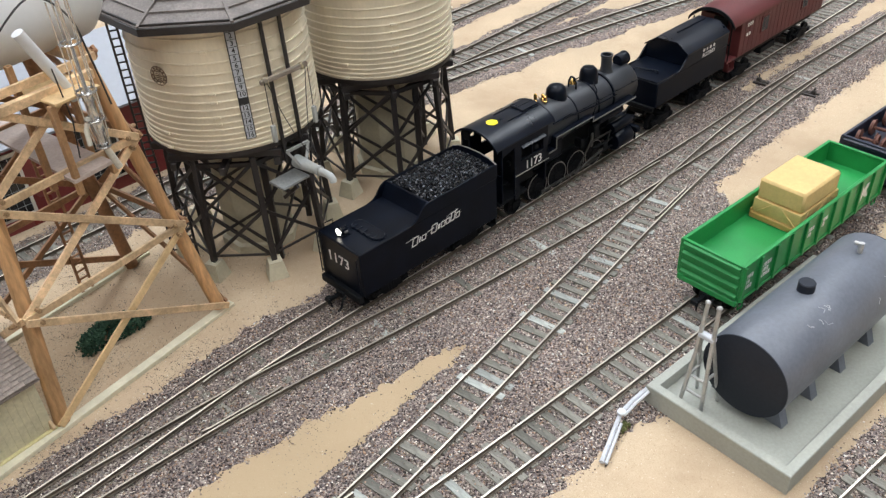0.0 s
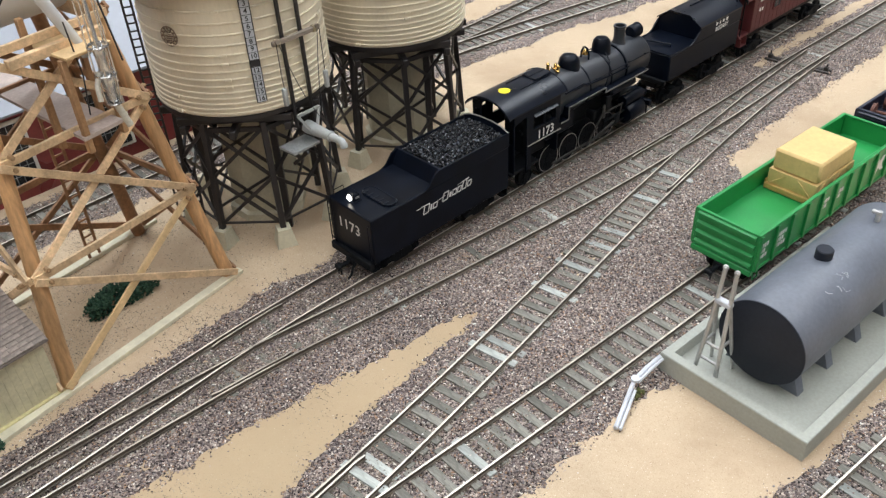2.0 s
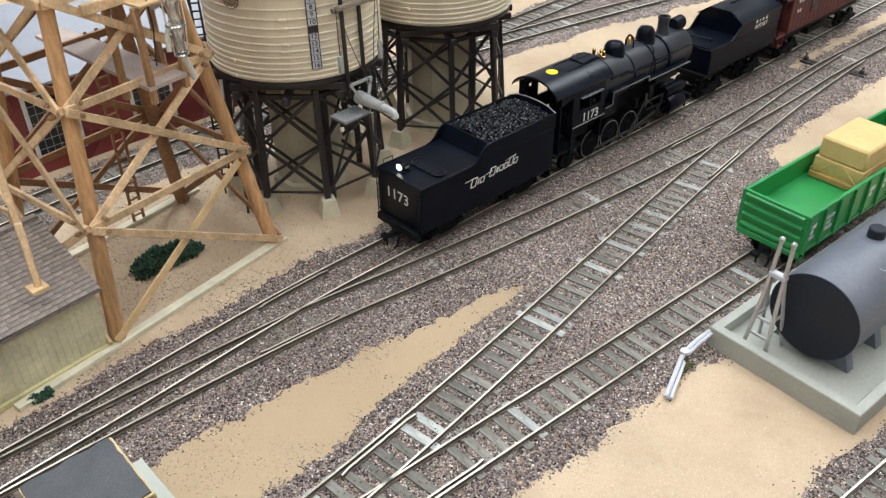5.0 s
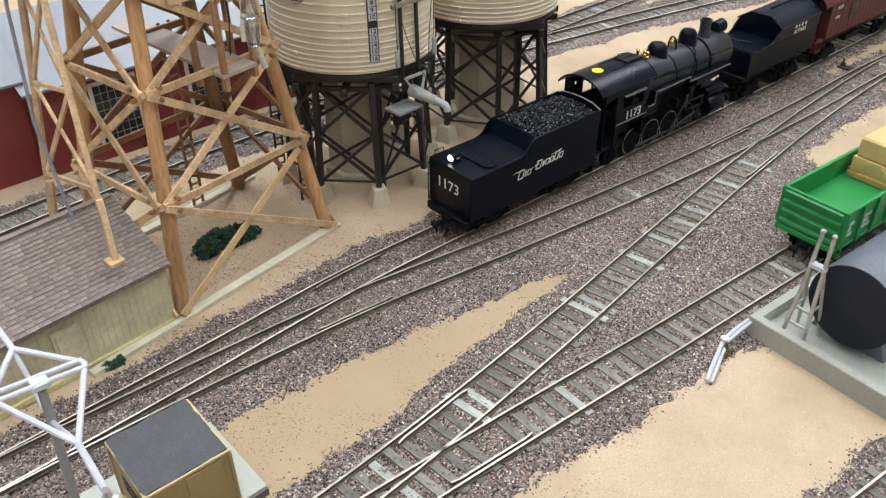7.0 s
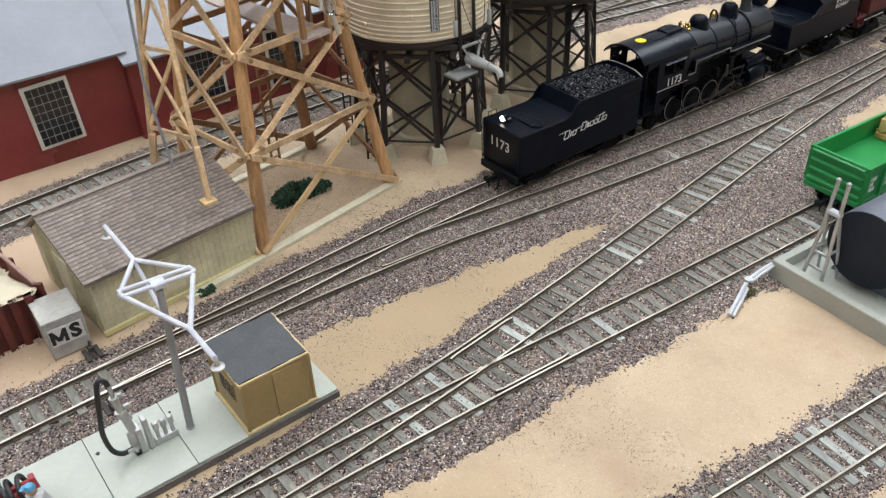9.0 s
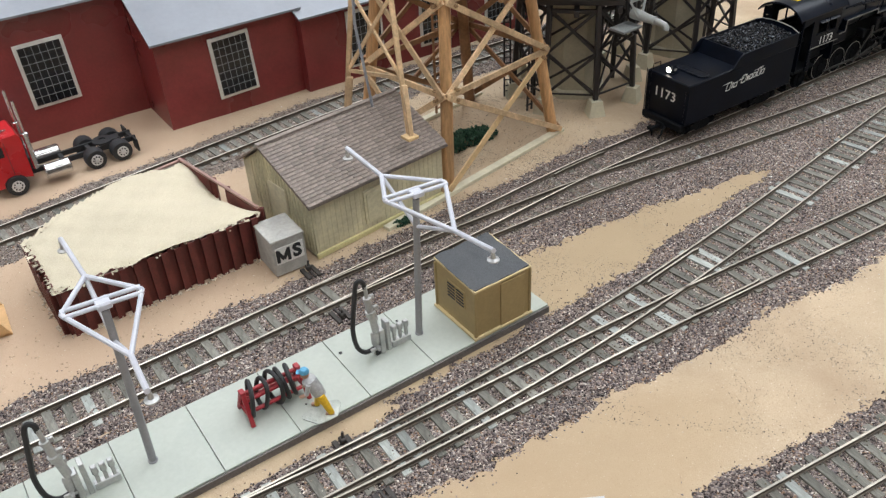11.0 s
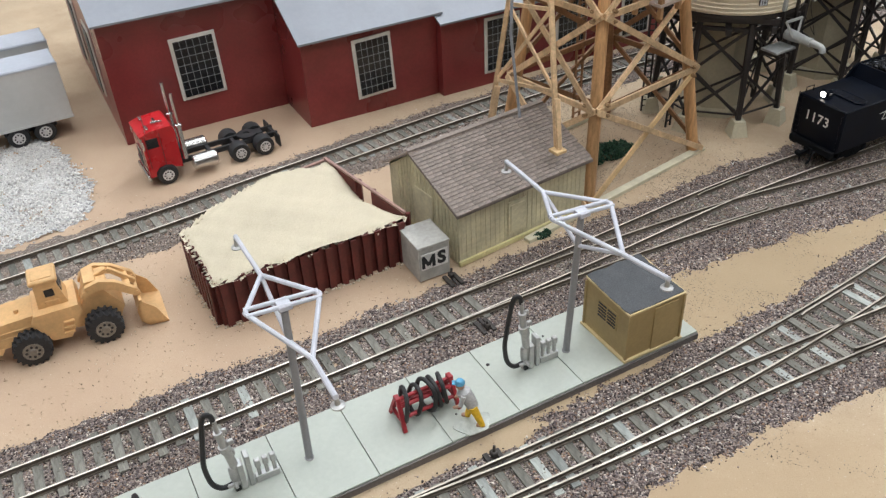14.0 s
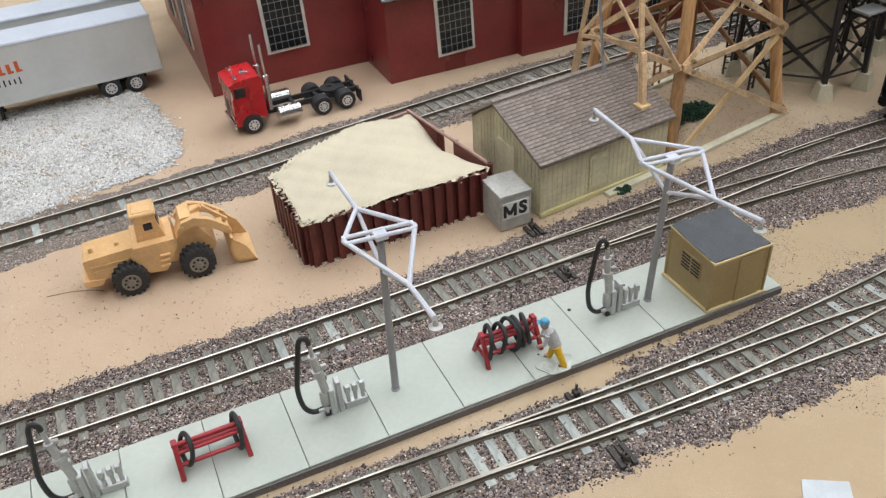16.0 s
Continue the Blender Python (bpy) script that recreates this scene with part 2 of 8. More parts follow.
        for k in range(len(prof) - 1):
            for i in range(n):
                j = (i + 1) % n
                fs.append((k * n + i, k * n + j, (k + 1) * n + j, (k + 1) * n + i))
        if ring:
            m = len(prof) - 1
            fs += [(m * n + i, m * n + (i + 1) % n, (i + 1) % n, i) for i in range(n)]
        else:
            fs.append(tuple(reversed(range(n))))
            fs.append(tuple((len(prof) - 1) * n + i for i in range(n)))
        return self.add(vs, fs, mi)

    def prism(self, poly, a, b, axis="y", mi=0):
        """A polygon pushed from a to b: axis y takes (x, z) points, x takes (y, z), z takes (x, y)."""
        def at(p, d):
            return {"y": (p[0], d, p[1]), "x": (d, p[0], p[1]), "z": (p[0], p[1], d)}[axis]
        n = len(poly)
        vs = [at(p, a) for p in poly] + [at(p, b) for p in poly]
        fs = [(i, (i + 1) % n, n + (i + 1) % n, n + i) for i in range(n)]
        fs += [tuple(reversed(range(n))), tuple(range(n, 2 * n))]
        return self.add(vs, fs, mi)

    def tube(self, pts, r, n=8, mi=0, closed=False):
        """A round bar along points."""
        P = [Vector(p) for p in pts]
        m = len(P)
        vs, fs, y = [], [], None
        for i, p in enumerate(P):
            d = (P[(i + 1) % m] - P[i - 1]) if closed or 0 < i < m - 1 else (P[1] - P[0] if i == 0 else P[-1] - P[-2])
            d.normalize()
            if y is None:
                u = Vector((0, 0, 1)) if abs(d.z) < 0.9 else Vector((1, 0, 0))
                y = u.cross(d).normalized()
            else:
                y = (y - d * y.dot(d)).normalized()
            z = d.cross(y)
            for k in range(n):
                t = 2 * math.pi * k / n
                vs.append(p + (y * math.cos(t) + z * math.sin(t)) * r)
        for i in range(m if closed else m - 1):
            for k in range(n):
                a, b = i * n + k, i * n + (k + 1) % n
                c, d2 = ((i + 1) % m) * n + (k + 1) % n, ((i + 1) % m) * n + k
                fs.append((a, b, c, d2))
        if not closed:
            fs.append(tuple(reversed(range(n))))
            fs.append(tuple((m - 1) * n + k for k in range(n)))
        return self.add(vs, fs, mi)

    def mesh(self, name, mats, smooth=True, scale=MM):
        me = bpy.data.meshes.new(name)
        me.from_pydata([(x * scale, y * scale, z * scale) for x, y, z in self.v], [], self.f)
        for m in mats:
            me.materials.append(m)
        if len(mats) > 1:
            me.polygons.foreach_set("material_index", self.m)
        bm = bmesh.new()
        bm.from_mesh(me)
        bmesh.ops.recalc_face_normals(bm, faces=bm.faces)
        bm.to_mesh(me)
        bm.free()
        if smooth:
            me.shade_smooth()
            me.set_sharp_from_angle(angle=radians(38))
        me.update()
        return me


def as_list(m):
    return list(m) if isinstance(m, (list, tuple)) else [m]


def part(name, build, material, parent, label="", at=None):
    ob = new(name, build.mesh(name, as_list(material)))
    ob.parent = parent
    if at is not None:
        ob.matrix_basis = at
    if label:
        tagged(ob, label)
    return ob


def thing(name, x, y, z, rz, label, category, group="", kind=""):
    ob = new(name)
    ob.empty_display_size = 0.005
    ob.matrix_basis = pose(x, y, z, 0, 0, rz)
    return tagged(ob, label, category, group, kind)


def whole(name, build, material, m, label, category, group="", kind=""):
    """A thing of one mesh."""
    ob = new(name, build.mesh(name, as_list(material)))
    ob.matrix_basis = m
    return tagged(ob, label, category, group, kind)


def lettering(text, size, material, parent, m, name="lettering", label="", bold=0.0, depth=0.05, slant=0.0, spacing=1.0):
    """Words set flat in the xy plane of m, size in millimetres."""
    cu = bpy.data.curves.new(name, "FONT")
    cu.body, cu.size, cu.extrude, cu.offset, cu.shear = text, size * MM, depth * MM, bold * MM, slant
    cu.align_x, cu.align_y, cu.space_character, cu.resolution_u = "CENTER", "CENTER", spacing, 3
    tmp = new("tmp_text", cu)
    bpy.context.view_layer.update()
    me = bpy.data.meshes.new_from_object(tmp.evaluated_get(bpy.context.evaluated_depsgraph_get()))
    bpy.data.objects.remove(tmp)
    me.materials.clear()
    me.materials.append(material)
    ob = new(name, me)
    ob.parent = parent
    ob.matrix_basis = m
    if label:
        tagged(ob, label)
    return ob


def flat_pose(x, y, z, facing):
    """Millimetres; the pose of writing that faces along an angle in the ground plane, upright."""
    return pose(x * MM, y * MM, z * MM, 90, 0, facing + 90)


def catmull(points, step):
    """A smooth line through ground points, at even steps, with its directions."""
    P = [Vector(p) for p in points]
    P = [P[0] * 2 - P[1]] + P + [P[-1] * 2 - P[-2]]
    fine = []
    for i in range(1, len(P) - 2):
        for k in range(40):
            t = k / 40
            a, b, c, d = P[i - 1], P[i], P[i + 1], P[i + 2]
            fine.append(0.5 * (2 * b + (c - a) * t + (2 * a - 5 * b + 4 * c - d) * t * t + (3 * b - a - 3 * c + d) * t ** 3))
    fine.append(P[-2])
    fine = np.array([tuple(p) for p in fine])
    for _ in range(60):
        fine[1:-1] = 0.25 * fine[:-2] + 0.5 * fine[1:-1] + 0.25 * fine[2:]
    s = np.r_[0, np.cumsum(np.hypot(*np.diff(fine, axis=0).T))]
    at = np.arange(0, s[-1], step)
    q = np.c_[np.interp(at, s, fine[:, 0]), np.interp(at, s, fine[:, 1])]
    d = np.gradient(q, axis=0)
    return q, d / np.hypot(d[:, 0], d[:, 1])[:, None]


def smooth_path(pts, k=5):
    """A soft curve through points in space."""
    P = [Vector(p) for p in pts]
    P = [P[0] * 2 - P[1]] + P + [P[-1] * 2 - P[-2]]
    out = []
    for i in range(1, len(P) - 2):
        a, b, c, d = P[i - 1], P[i], P[i + 1], P[i + 2]
        out += [0.5 * (2 * b + (c - a) * t + (2 * a - 5 * b + 4 * c - d) * t * t + (3 * b - a - 3 * c + d) * t ** 3) for t in [j / k for j in range(k)]]
    return out + [P[-2]]


# ---- the hall ----
def slab_object(name, c, s, material, label):
    b = Build().box((0, 0, 0), [v * 1000 for v in s])
    return whole(name, b, material, pose(*c), label, "room", kind="structure")


for i, (x, y, sx, sy) in enumerate([(0, HALL + 0.4, 2 * HALL + 0.1, 0.1), (0, -HALL + 0.4, 2 * HALL + 0.1, 0.1), (HALL, 0.4, 0.1, 2 * HALL - 0.1), (-HALL, 0.4, 0.1, 2 * HALL - 0.1)]):
    slab_object("wall_" + ("north", "south", "east", "west")[i], (x, y, CEILING / 2 - 0.4), (sx, sy, CEILING + 0.8), WALL_PAINT, "plain off-white painted wall of the hall")
slab_object("ceiling", (0, 0.4, CEILING + 0.05), (2 * HALL + 0.1, 2 * HALL + 0.1, 0.1), WALL_PAINT, "plain white ceiling of the hall")
PANEL_GLOW, gn, gl, gb = nodes_of("light panel")
gb.inputs["Emission Color"].default_value = (1.0, 0.97, 0.92, 1)
gb.inputs["Emission Strength"].default_value = 2.5
for x, y, watts in PANELS:
    lamp = thing("ceiling_light", x, y, CEILING - 0.03, 0, "rectangular white ceiling light panel, switched on", "lamp", "ceiling lights")
    part("frame", Build().box((0, 0, 12), (640, 1240, 24), 3), WALL_PAINT, lamp)
    part("diffuser", Build().box((0, 0, -3), (600, 1200, 4), 1), PANEL_GLOW, lamp)
    la = bpy.data.lights.new("panel_light", "AREA")
    la.shape, la.size, la.size_y, la.energy, la.color = "RECTANGLE", 0.6, 1.2, watts, (0.79, 0.885, 1.0)
    lo = new("panel_light", la)
    lo.matrix_basis = pose(x, y, CEILING - 0.045)

# ---- tracks: centre lines on the ground plane ----
GAUGE = 0.0172
ROUTES = {
    "L": [(-0.62, -0.215), (-0.387, 0.002), (-0.307, 0.0775), (-0.229, 0.154), (-0.153, 0.233), (-0.085, 0.306), (-0.02, 0.3665), (0.098, 0.4745), (0.245, 0.609), (0.39, 0.744), (0.62, 0.955)],
    "M": [(-0.245, 0.1385), (-0.205, 0.1775), (-0.17, 0.21), (-0.127, 0.248), (-0.075, 0.291), (-0.016, 0.333), (0.042, 0.376), (0.099, 0.4205), (0.154, 0.467), (0.207, 0.514), (0.259, 0.563), (0.314, 0.611), (0.45, 0.73), (0.65, 0.91)],
    "N": [(-0.55, -0.26), (-0.4, -0.125), (-0.243, 0.013), (-0.181, 0.068), (-0.12, 0.123), (-0.057, 0.188), (0.004, 0.259), (0.062, 0.331), (0.121, 0.404), (0.181, 0.474), (0.222, 0.5185), (0.256, 0.5535), (0.29, 0.587)],
    "K": [(-0.225, 0.0285), (-0.2, 0.05), (-0.161, 0.081), (-0.12, 0.116), (-0.078, 0.152), (-0.036, 0.187), (0.007, 0.222), (0.051, 0.257), (0.095, 0.293), (0.138, 0.328), (0.3, 0.46), (0.5, 0.623)],
    "R": [(-0.2, -0.062), (-0.06, 0.042), (0.059, 0.130), (0.132, 0.184), (0.3, 0.308), (0.5, 0.455)],
    "B": [(-0.72, -0.135), (-0.6, -0.004), (-0.49, 0.114), (-0.407, 0.203), (-0.329, 0.295), (-0.25, 0.386), (-0.167, 0.471), (-0.078, 0.55), (0.018, 0.623), (0.12, 0.692), (0.225, 0.758), (0.36, 0.835), (0.6, 0.965)],
    "C": [(-0.078, 0.553), (-0.03, 0.6), (0.033, 0.659), (0.093, 0.72), (0.154, 0.78), (0.28, 0.905), (0.4, 1.03)],
    "D": [(-0.22, 0.51), (-0.1, 0.625), (0.018, 0.741), (0.072, 0.794), (0.2, 0.92), (0.33, 1.05)],
}
STEP = 0.004
LINES = {k: catmull(v, STEP) for k, v in ROUTES.items()}
HEAD = {"L": RAIL_TOP, "M": RAIL_DULL, "N": RAIL_DULL, "K": RAIL_DULL, "R": RAIL_DULL, "B": RAIL_TOP, "C": RAIL_DULL, "D": RAIL_DULL}
# a branch and the line that it leaves
BRANCH = {"M": ["L"], "N": ["M"], "K": ["N"], "C": ["B"]}


def gap_to(p, route):
    q = LINES[route][0]
    return float(np.min(np.hypot(q[:, 0] - p[0], q[:, 1] - p[1])))


# ---- ground: one sheet of sand over the whole table ----
def sheet(name, xs, ys, height, material, label, category, keep=None, kind="structure"):
    X, Y = np.meshgrid(xs, ys, indexing="ij")
    Z = height(X, Y)
    nx, ny = len(xs), len(ys)
    idx = np.arange(nx * ny).reshape(nx, ny)
    F = np.stack([idx[:-1, :-1], idx[1:, :-1], idx[1:, 1:], idx[:-1, 1:]], -1).reshape(-1, 4)
    V = np.stack([X, Y, Z], -1).reshape(-1, 3)
    if keep is not None:
        K = keep(X, Y).reshape(-1)
        F = F[K[F].any(1)]
        used = np.unique(F)
        remap = np.full(len(V), -1)
        remap[used] = np.arange(len(used))
        V, F = V[used], remap[F]
    me = bpy.data.meshes.new(name)
    me.from_pydata(V.tolist(), [], F.tolist())
    me.materials.append(material)
    me.shade_smooth()
    me.update()
    return tagged(new(name, me), label, category, kind=kind)


def waves(X, Y, parts):
    out = np.zeros_like(X)
    for i, (f, a) in enumerate(parts):
        t = 1.7 * i + 0.6
        out += a * np.sin(f * (X * math.cos(t) + Y * math.sin(t)) + 2.1 * i) * np.cos(f * 0.83 * (Y * math.cos(t) - X * math.sin(t)) + 1.3 * i)
    return out


GROUND_Z = -0.0012


def ground_height(X, Y):
    return GROUND_Z + waves(X, Y, [(31, 0.0002), (83, 0.00015), (190, 0.0001)])


fine_x = np.arange(-0.8, 0.7, 0.006)
fine_y = np.arange(-0.3, 1.1, 0.006)
gx = np.r_[np.linspace(-HALL, -0.85, 12), fine_x, np.linspace(0.75, HALL, 12)]
gy = np.r_[np.linspace(0.4 - HALL, -0.35, 12), fine_y, np.linspace(1.15, HALL + 0.4, 12)]
sheet("ground", gx, gy, ground_height, SAND, "tan scenic sand covering the layout table", "ground")

# ---- ballast: a low bed round the tracks with ragged edges ----
# ground between tracks that is stone right across
FILL = [
    [(0.012, 0.312), (0.062, 0.331), (0.121, 0.404), (0.235, 0.53), (0.15, 0.47), (0.06, 0.39)],
    [(-0.06, 0.175), (0.004, 0.259), (0.121, 0.404), (0.178, 0.445), (0.182, 0.425), (0.15, 0.35), (0.05, 0.26), (-0.03, 0.19)],
    [(-0.12, 0.25), (-0.05, 0.34), (0.1, 0.475), (0.225, 0.592), (0.245, 0.56), (0.1, 0.42), (0.0, 0.345)],
    [(-0.05, 0.575), (0.12, 0.692), (0.2, 0.742), (0.17, 0.76), (0.033, 0.659)],
    [(-0.132, 0.203), (-0.42, -0.07), (-0.45, -0.06), (-0.387, 0.002), (-0.307, 0.0775), (-0.229, 0.154), (-0.153, 0.233), (-0.125, 0.245)],
]
# a strip of bare sand along the slab
BARE = [(-0.29, -0.0085), (-0.2642, 0.0168), (-0.2145, 0.0578), (-0.188, 0.0835), (-0.168, 0.0965), (-0.158, 0.112), (-0.18, 0.11), (-0.23, 0.07), (-0.3, 0.008)]
WIDTH = {"L": (0.0245, 0.021), "M": (0.02, 0.033), "N": (0.0235, 0.02), "K": (0.02, 0.0265), "R": (0.021, 0.021), "B": (0.023, 0.027), "C": (0.022, 0.02), "D": (0.02, 0.02)}


def inside(poly, X, Y):
    odd = np.zeros(X.shape, bool)
    for (x0, y0), (x1, y1) in zip(poly, poly[1:] + poly[:1]):
        hit = (y0 > Y) != (y1 > Y)
        odd ^= hit & (X < (x1 - x0) * (Y - y0) / (y1 - y0 + 1e-12) + x0)
    return odd


def distance_field(X, Y):
    """How far inside the stone bed a place lies (metres; below 0: outside)."""
    best = np.full(X.shape, -1.0)
    flat = np.stack([X.ravel(), Y.ravel()], 1)
    for k, (q, d) in LINES.items():
        near, side = np.full(len(flat), 9.0), np.zeros(len(flat))
        for p, w in zip(q[::2], d[::2]):
            dx, dy = flat[:, 0] - p[0], flat[:, 1] - p[1]
            r2 = dx * dx + dy * dy
            hit = r2 < near
            near[hit] = r2[hit]
            side[hit] = (w[0] * dy - w[1] * dx)[hit]
        room = np.where(side > 0, WIDTH[k][0], WIDTH[k][1])
        best = np.maximum(best, (room - np.sqrt(near)).reshape(X.shape))
    for poly in FILL:
        best = np.where(inside(poly, X, Y), np.maximum(best, 0.008), best)
    return np.where(inside(BARE, X, Y), np.minimum(best, -0.005), best)


CELL = 0.0025
bx = np.arange(-0.75, 0.68, CELL)
by = np.arange(-0.28, 1.08, CELL)
BX, BY = np.meshgrid(bx, by, indexing="ij")
FIELD = distance_field(BX, BY)
rng = np.random.default_rng(5)
FIELD = FIELD + waves(BX, BY, [(70, 0.0016), (170, 0.0014), (420, 0.001)]) + rng.normal(0, 0.0005, FIELD.shape)
BED = -0.0006


def bed_height(X, Y):
    h = np.clip(FIELD / 0.006, -0.4, 1.0)
    return -0.0018 + (BED + 0.0018) * np.where(h > 0, np.abs(h) ** 0.5, h) + rng.normal(0, 0.00022, X.shape)


sheet("ballast", bx, by, bed_height, BALLAST, "grey-brown crushed stone ballast round the model tracks", "ballast", keep=lambda X, Y: FIELD > -0.0022, kind="stuff")


def grains(name, places, size, material, label, category, seed, flat=0.7):
    """Loose stones, each a small uneven lump, in one mesh."""
    r = np.random.default_rng(seed)
    n = len(places)
    base = np.array([(1, 0, 0), (-1, 0, 0), (0, 1, 0), (0, -1, 0), (0, 0, 1), (0, 0, -1)], float)
    tri = np.array([(0, 2, 4), (2, 1, 4), (1, 3, 4), (3, 0, 4), (2, 0, 5), (1, 2, 5), (3, 1, 5), (0, 3, 5)])
    s = size * r.uniform(0.55, 1.35, (n, 1, 3)) * np.array([1, 1, flat])
    a = r.uniform(0, 2 * np.pi, n)
    tilt = r.normal(0, 0.5, n)
    v = base[None] * s * r.uniform(0.7, 1.25, (n, 6, 1))
    y, z = v[:, :, 1] * np.cos(tilt)[:, None] - v[:, :, 2] * np.sin(tilt)[:, None], v[:, :, 1] * np.sin(tilt)[:, None] + v[:, :, 2] * np.cos(tilt)[:, None]
    x2, y2 = v[:, :, 0] * np.cos(a)[:, None] - y * np.sin(a)[:, None], v[:, :, 0] * np.sin(a)[:, None] + y * np.cos(a)[:, None]
    V = np.stack([x2, y2, z], -1) + np.asarray(places)[:, None, :]
    F = (tri[None] + (np.arange(n) * 6)[:, None, None]).reshape(-1, 3)
    me = bpy.data.meshes.new(name)
    me.from_pydata(V.reshape(-1, 3).tolist(), [], F.tolist())
    me.materials.append(material)
    me.update()
    return tagged(new(name, me), label, category, kind="stuff")


def bed_at(x, y):
    i = np.clip(((x - bx[0]) / CELL).round().astype(int), 0, len(bx) - 1)
    j = np.clip(((y - by[0]) / CELL).round().astype(int), 0, len(by) - 1)
    return FIELD[i, j]


def scatter(n, x0, x1, y0, y1, low, high, seed):
    r = np.random.default_rng(seed)
    p = np.c_[r.uniform(x0, x1, n), r.uniform(y0, y1, n)]
    f = bed_at(p[:, 0], p[:, 1])
    return p[(f > low) & (f < high)], f[(f > low) & (f < high)]


p1, f1 = scatter(420000, -0.42, 0.35, -0.02, 0.62, -0.0005, 9, 11)
z1 = -0.0018 + (BED + 0.0018) * np.sqrt(np.clip(f1 / 0.006, 0, 1))
heads = np.concatenate([q[::2] for q, d in LINES.values()])
near_track = np.zeros(len(p1), bool)
for c in heads:
    near_track |= (p1[:, 0] - c[0]) ** 2 + (p1[:, 1] - c[1]) ** 2 < 0.0115 ** 2
r13 = np.random.default_rng(13)
near_track &= r13.uniform(0, 1, len(p1)) < 0.85
# paler stones grow more common towards the far switches; a few lie along B
paler = r13.uniform(0, 1, len(p1)) < 0.95 * np.clip((p1.sum(1) - 0.08) / 0.28, 0, 1)
for c in LINES["B"][0][::4]:
    paler |= ((p1[:, 0] - c[0]) ** 2 + (p1[:, 1] - c[1]) ** 2 < 0.028 ** 2) & (r13.uniform(0, 1, len(p1)) < 0.06)
paler &= ~(near_track & (r13.uniform(0, 1, len(p1)) < 0.5))
near_track &= ~paler
z1 = z1 + 0.0001 + np.where(r13.uniform(0, 1, len(p1)) < 0.2, r13.uniform(0.0, 0.0008, len(p1)), 0.0)
p3 = np.random.default_rng(31).uniform((-0.23, 0.255), (-0.075, 0.42), (14000, 2))
f3 = bed_at(p3[:, 0], p3[:, 1])
p3 = p3[(f3 < 0) & (np.random.default_rng(32).uniform(0, 1, len(p3)) < 0.25 + 0.75 * (waves(p3[:, 0], p3[:, 1], [(40, 0.5), (110, 0.5)]) > 0.12))]
p4 = np.random.default_rng(34).uniform((-0.5, 0.0), (-0.2, 0.24), (3600, 2))
p4 = p4[bed_at(p4[:, 0], p4[:, 1]) < -0.001]
grains("sand_pebbles", np.c_[p4, np.full(len(p4), GROUND_Z + 0.0002)], 0.00042, PEBBLE, "tiny tan and brown pebbles strewn on the sand", "pebbles", 35)
p5 = np.random.default_rng(36).uniform((-0.1, -0.05), (0.2, 0.28), (500, 2))
p5 = p5[bed_at(p5[:, 0], p5[:, 1]) < -0.001]
grains("sand_pebbles", np.c_[p5, np.full(len(p5), GROUND_Z + 0.0002)], 0.00028, PEBBLE, "tiny tan and brown pebbles strewn on the sand", "pebbles", 37)
p6 = np.random.default_rng(38).uniform((-0.18, 0.11), (0.04, 0.33), (26000, 2))
p6 = p6[bed_at(p6[:, 0], p6[:, 1]) < -0.0005]
p6 = p6[waves(p6[:, 0], p6[:, 1], [(33, 0.5), (90, 0.5), (210, 0.4)]) > np.random.default_rng(39).uniform(-0.5, 0.5, len(p6))]
grains("wedge_grit", np.c_[p6, np.full(len(p6), GROUND_Z + 0.0001)], 0.00026, TRACK_GRAINS, "fine dark grit soiling the sand between the tracks", "grit", 40)
grains("tower_litter", np.c_[p3, np.full(len(p3), GROUND_Z + 0.0002)], 0.0003, TRACK_GRAINS, "fine brown grit strewn on the sand under the tower", "grit", 33)
grains("pale_ballast", np.c_[p1, z1][paler], 0.0005, PALER_GRAINS, "paler ballast stones round the switches", "ballast", 24)
grains("ballast_stones", np.c_[p1, z1][~near_track & ~paler], 0.0005, GRAINS, "loose grey and brown ballast stones beside the rails", "ballast", 21)
grains("ballast_fines", np.c_[p1, z1][near_track], 0.00042, TRACK_GRAINS, "soiled olive-brown fine ballast between the rails", "ballast", 23)
p2, f2 = scatter(60000, -0.45, 0.4, -0.05, 0.65, -0.009, 0.001, 12)
keep2 = np.random.default_rng(3).uniform(0, 1, len(p2)) < np.exp(f2 / 0.0022) * 0.75
grains("stray_stones", np.c_[p2[keep2], np.full(keep2.sum(), GROUND_Z + 0.0003)], 0.00045, GRAINS, "stray ballast stones scattered on the sand beside the tracks", "stones", 22)


# ---- rails and ties ----
def rail_profile():
    """Half-heights and widths of a rail, millimetres: foot, web, head."""
    return [(-0.9, 0.0), (0.9, 0.0), (0.9, 0.25), (0.24, 0.4), (0.24, 1.4), (0.42, 1.5), (0.42, 2.1), (-0.42, 2.1), (-0.42, 1.5), (-0.24, 1.4), (-0.24, 0.4), (-0.9, 0.25)]


def rail(name, q, d, off, head, parent, lift=0.0):
    n = np.c_[-d[:, 1], d[:, 0]]
    line = (q + n * off) * 1000
    prof = rail_profile()
    b = Build()
    m = len(prof)
    for p, nn in zip(line, n):
        for w, h in prof:
            b.v.append((p[0] + nn[0] * w, p[1] + nn[1] * w, h + lift))
    for i in range(len(line) - 1):
        for k in range(m):
            j = (k + 1) % m
            b.f.append((i * m + k, (i + 1) * m + k, (i + 1) * m + j, i * m + j))
            b.m.append(1 if k == 6 else 0)
    b.f += [tuple(range(m)), tuple((len(line) - 1) * m + k for k in reversed(range(m)))]
    b.m += [0, 0]
    return part(name, b, [RAIL_SIDE, head], parent)


TIE_MESH = {}


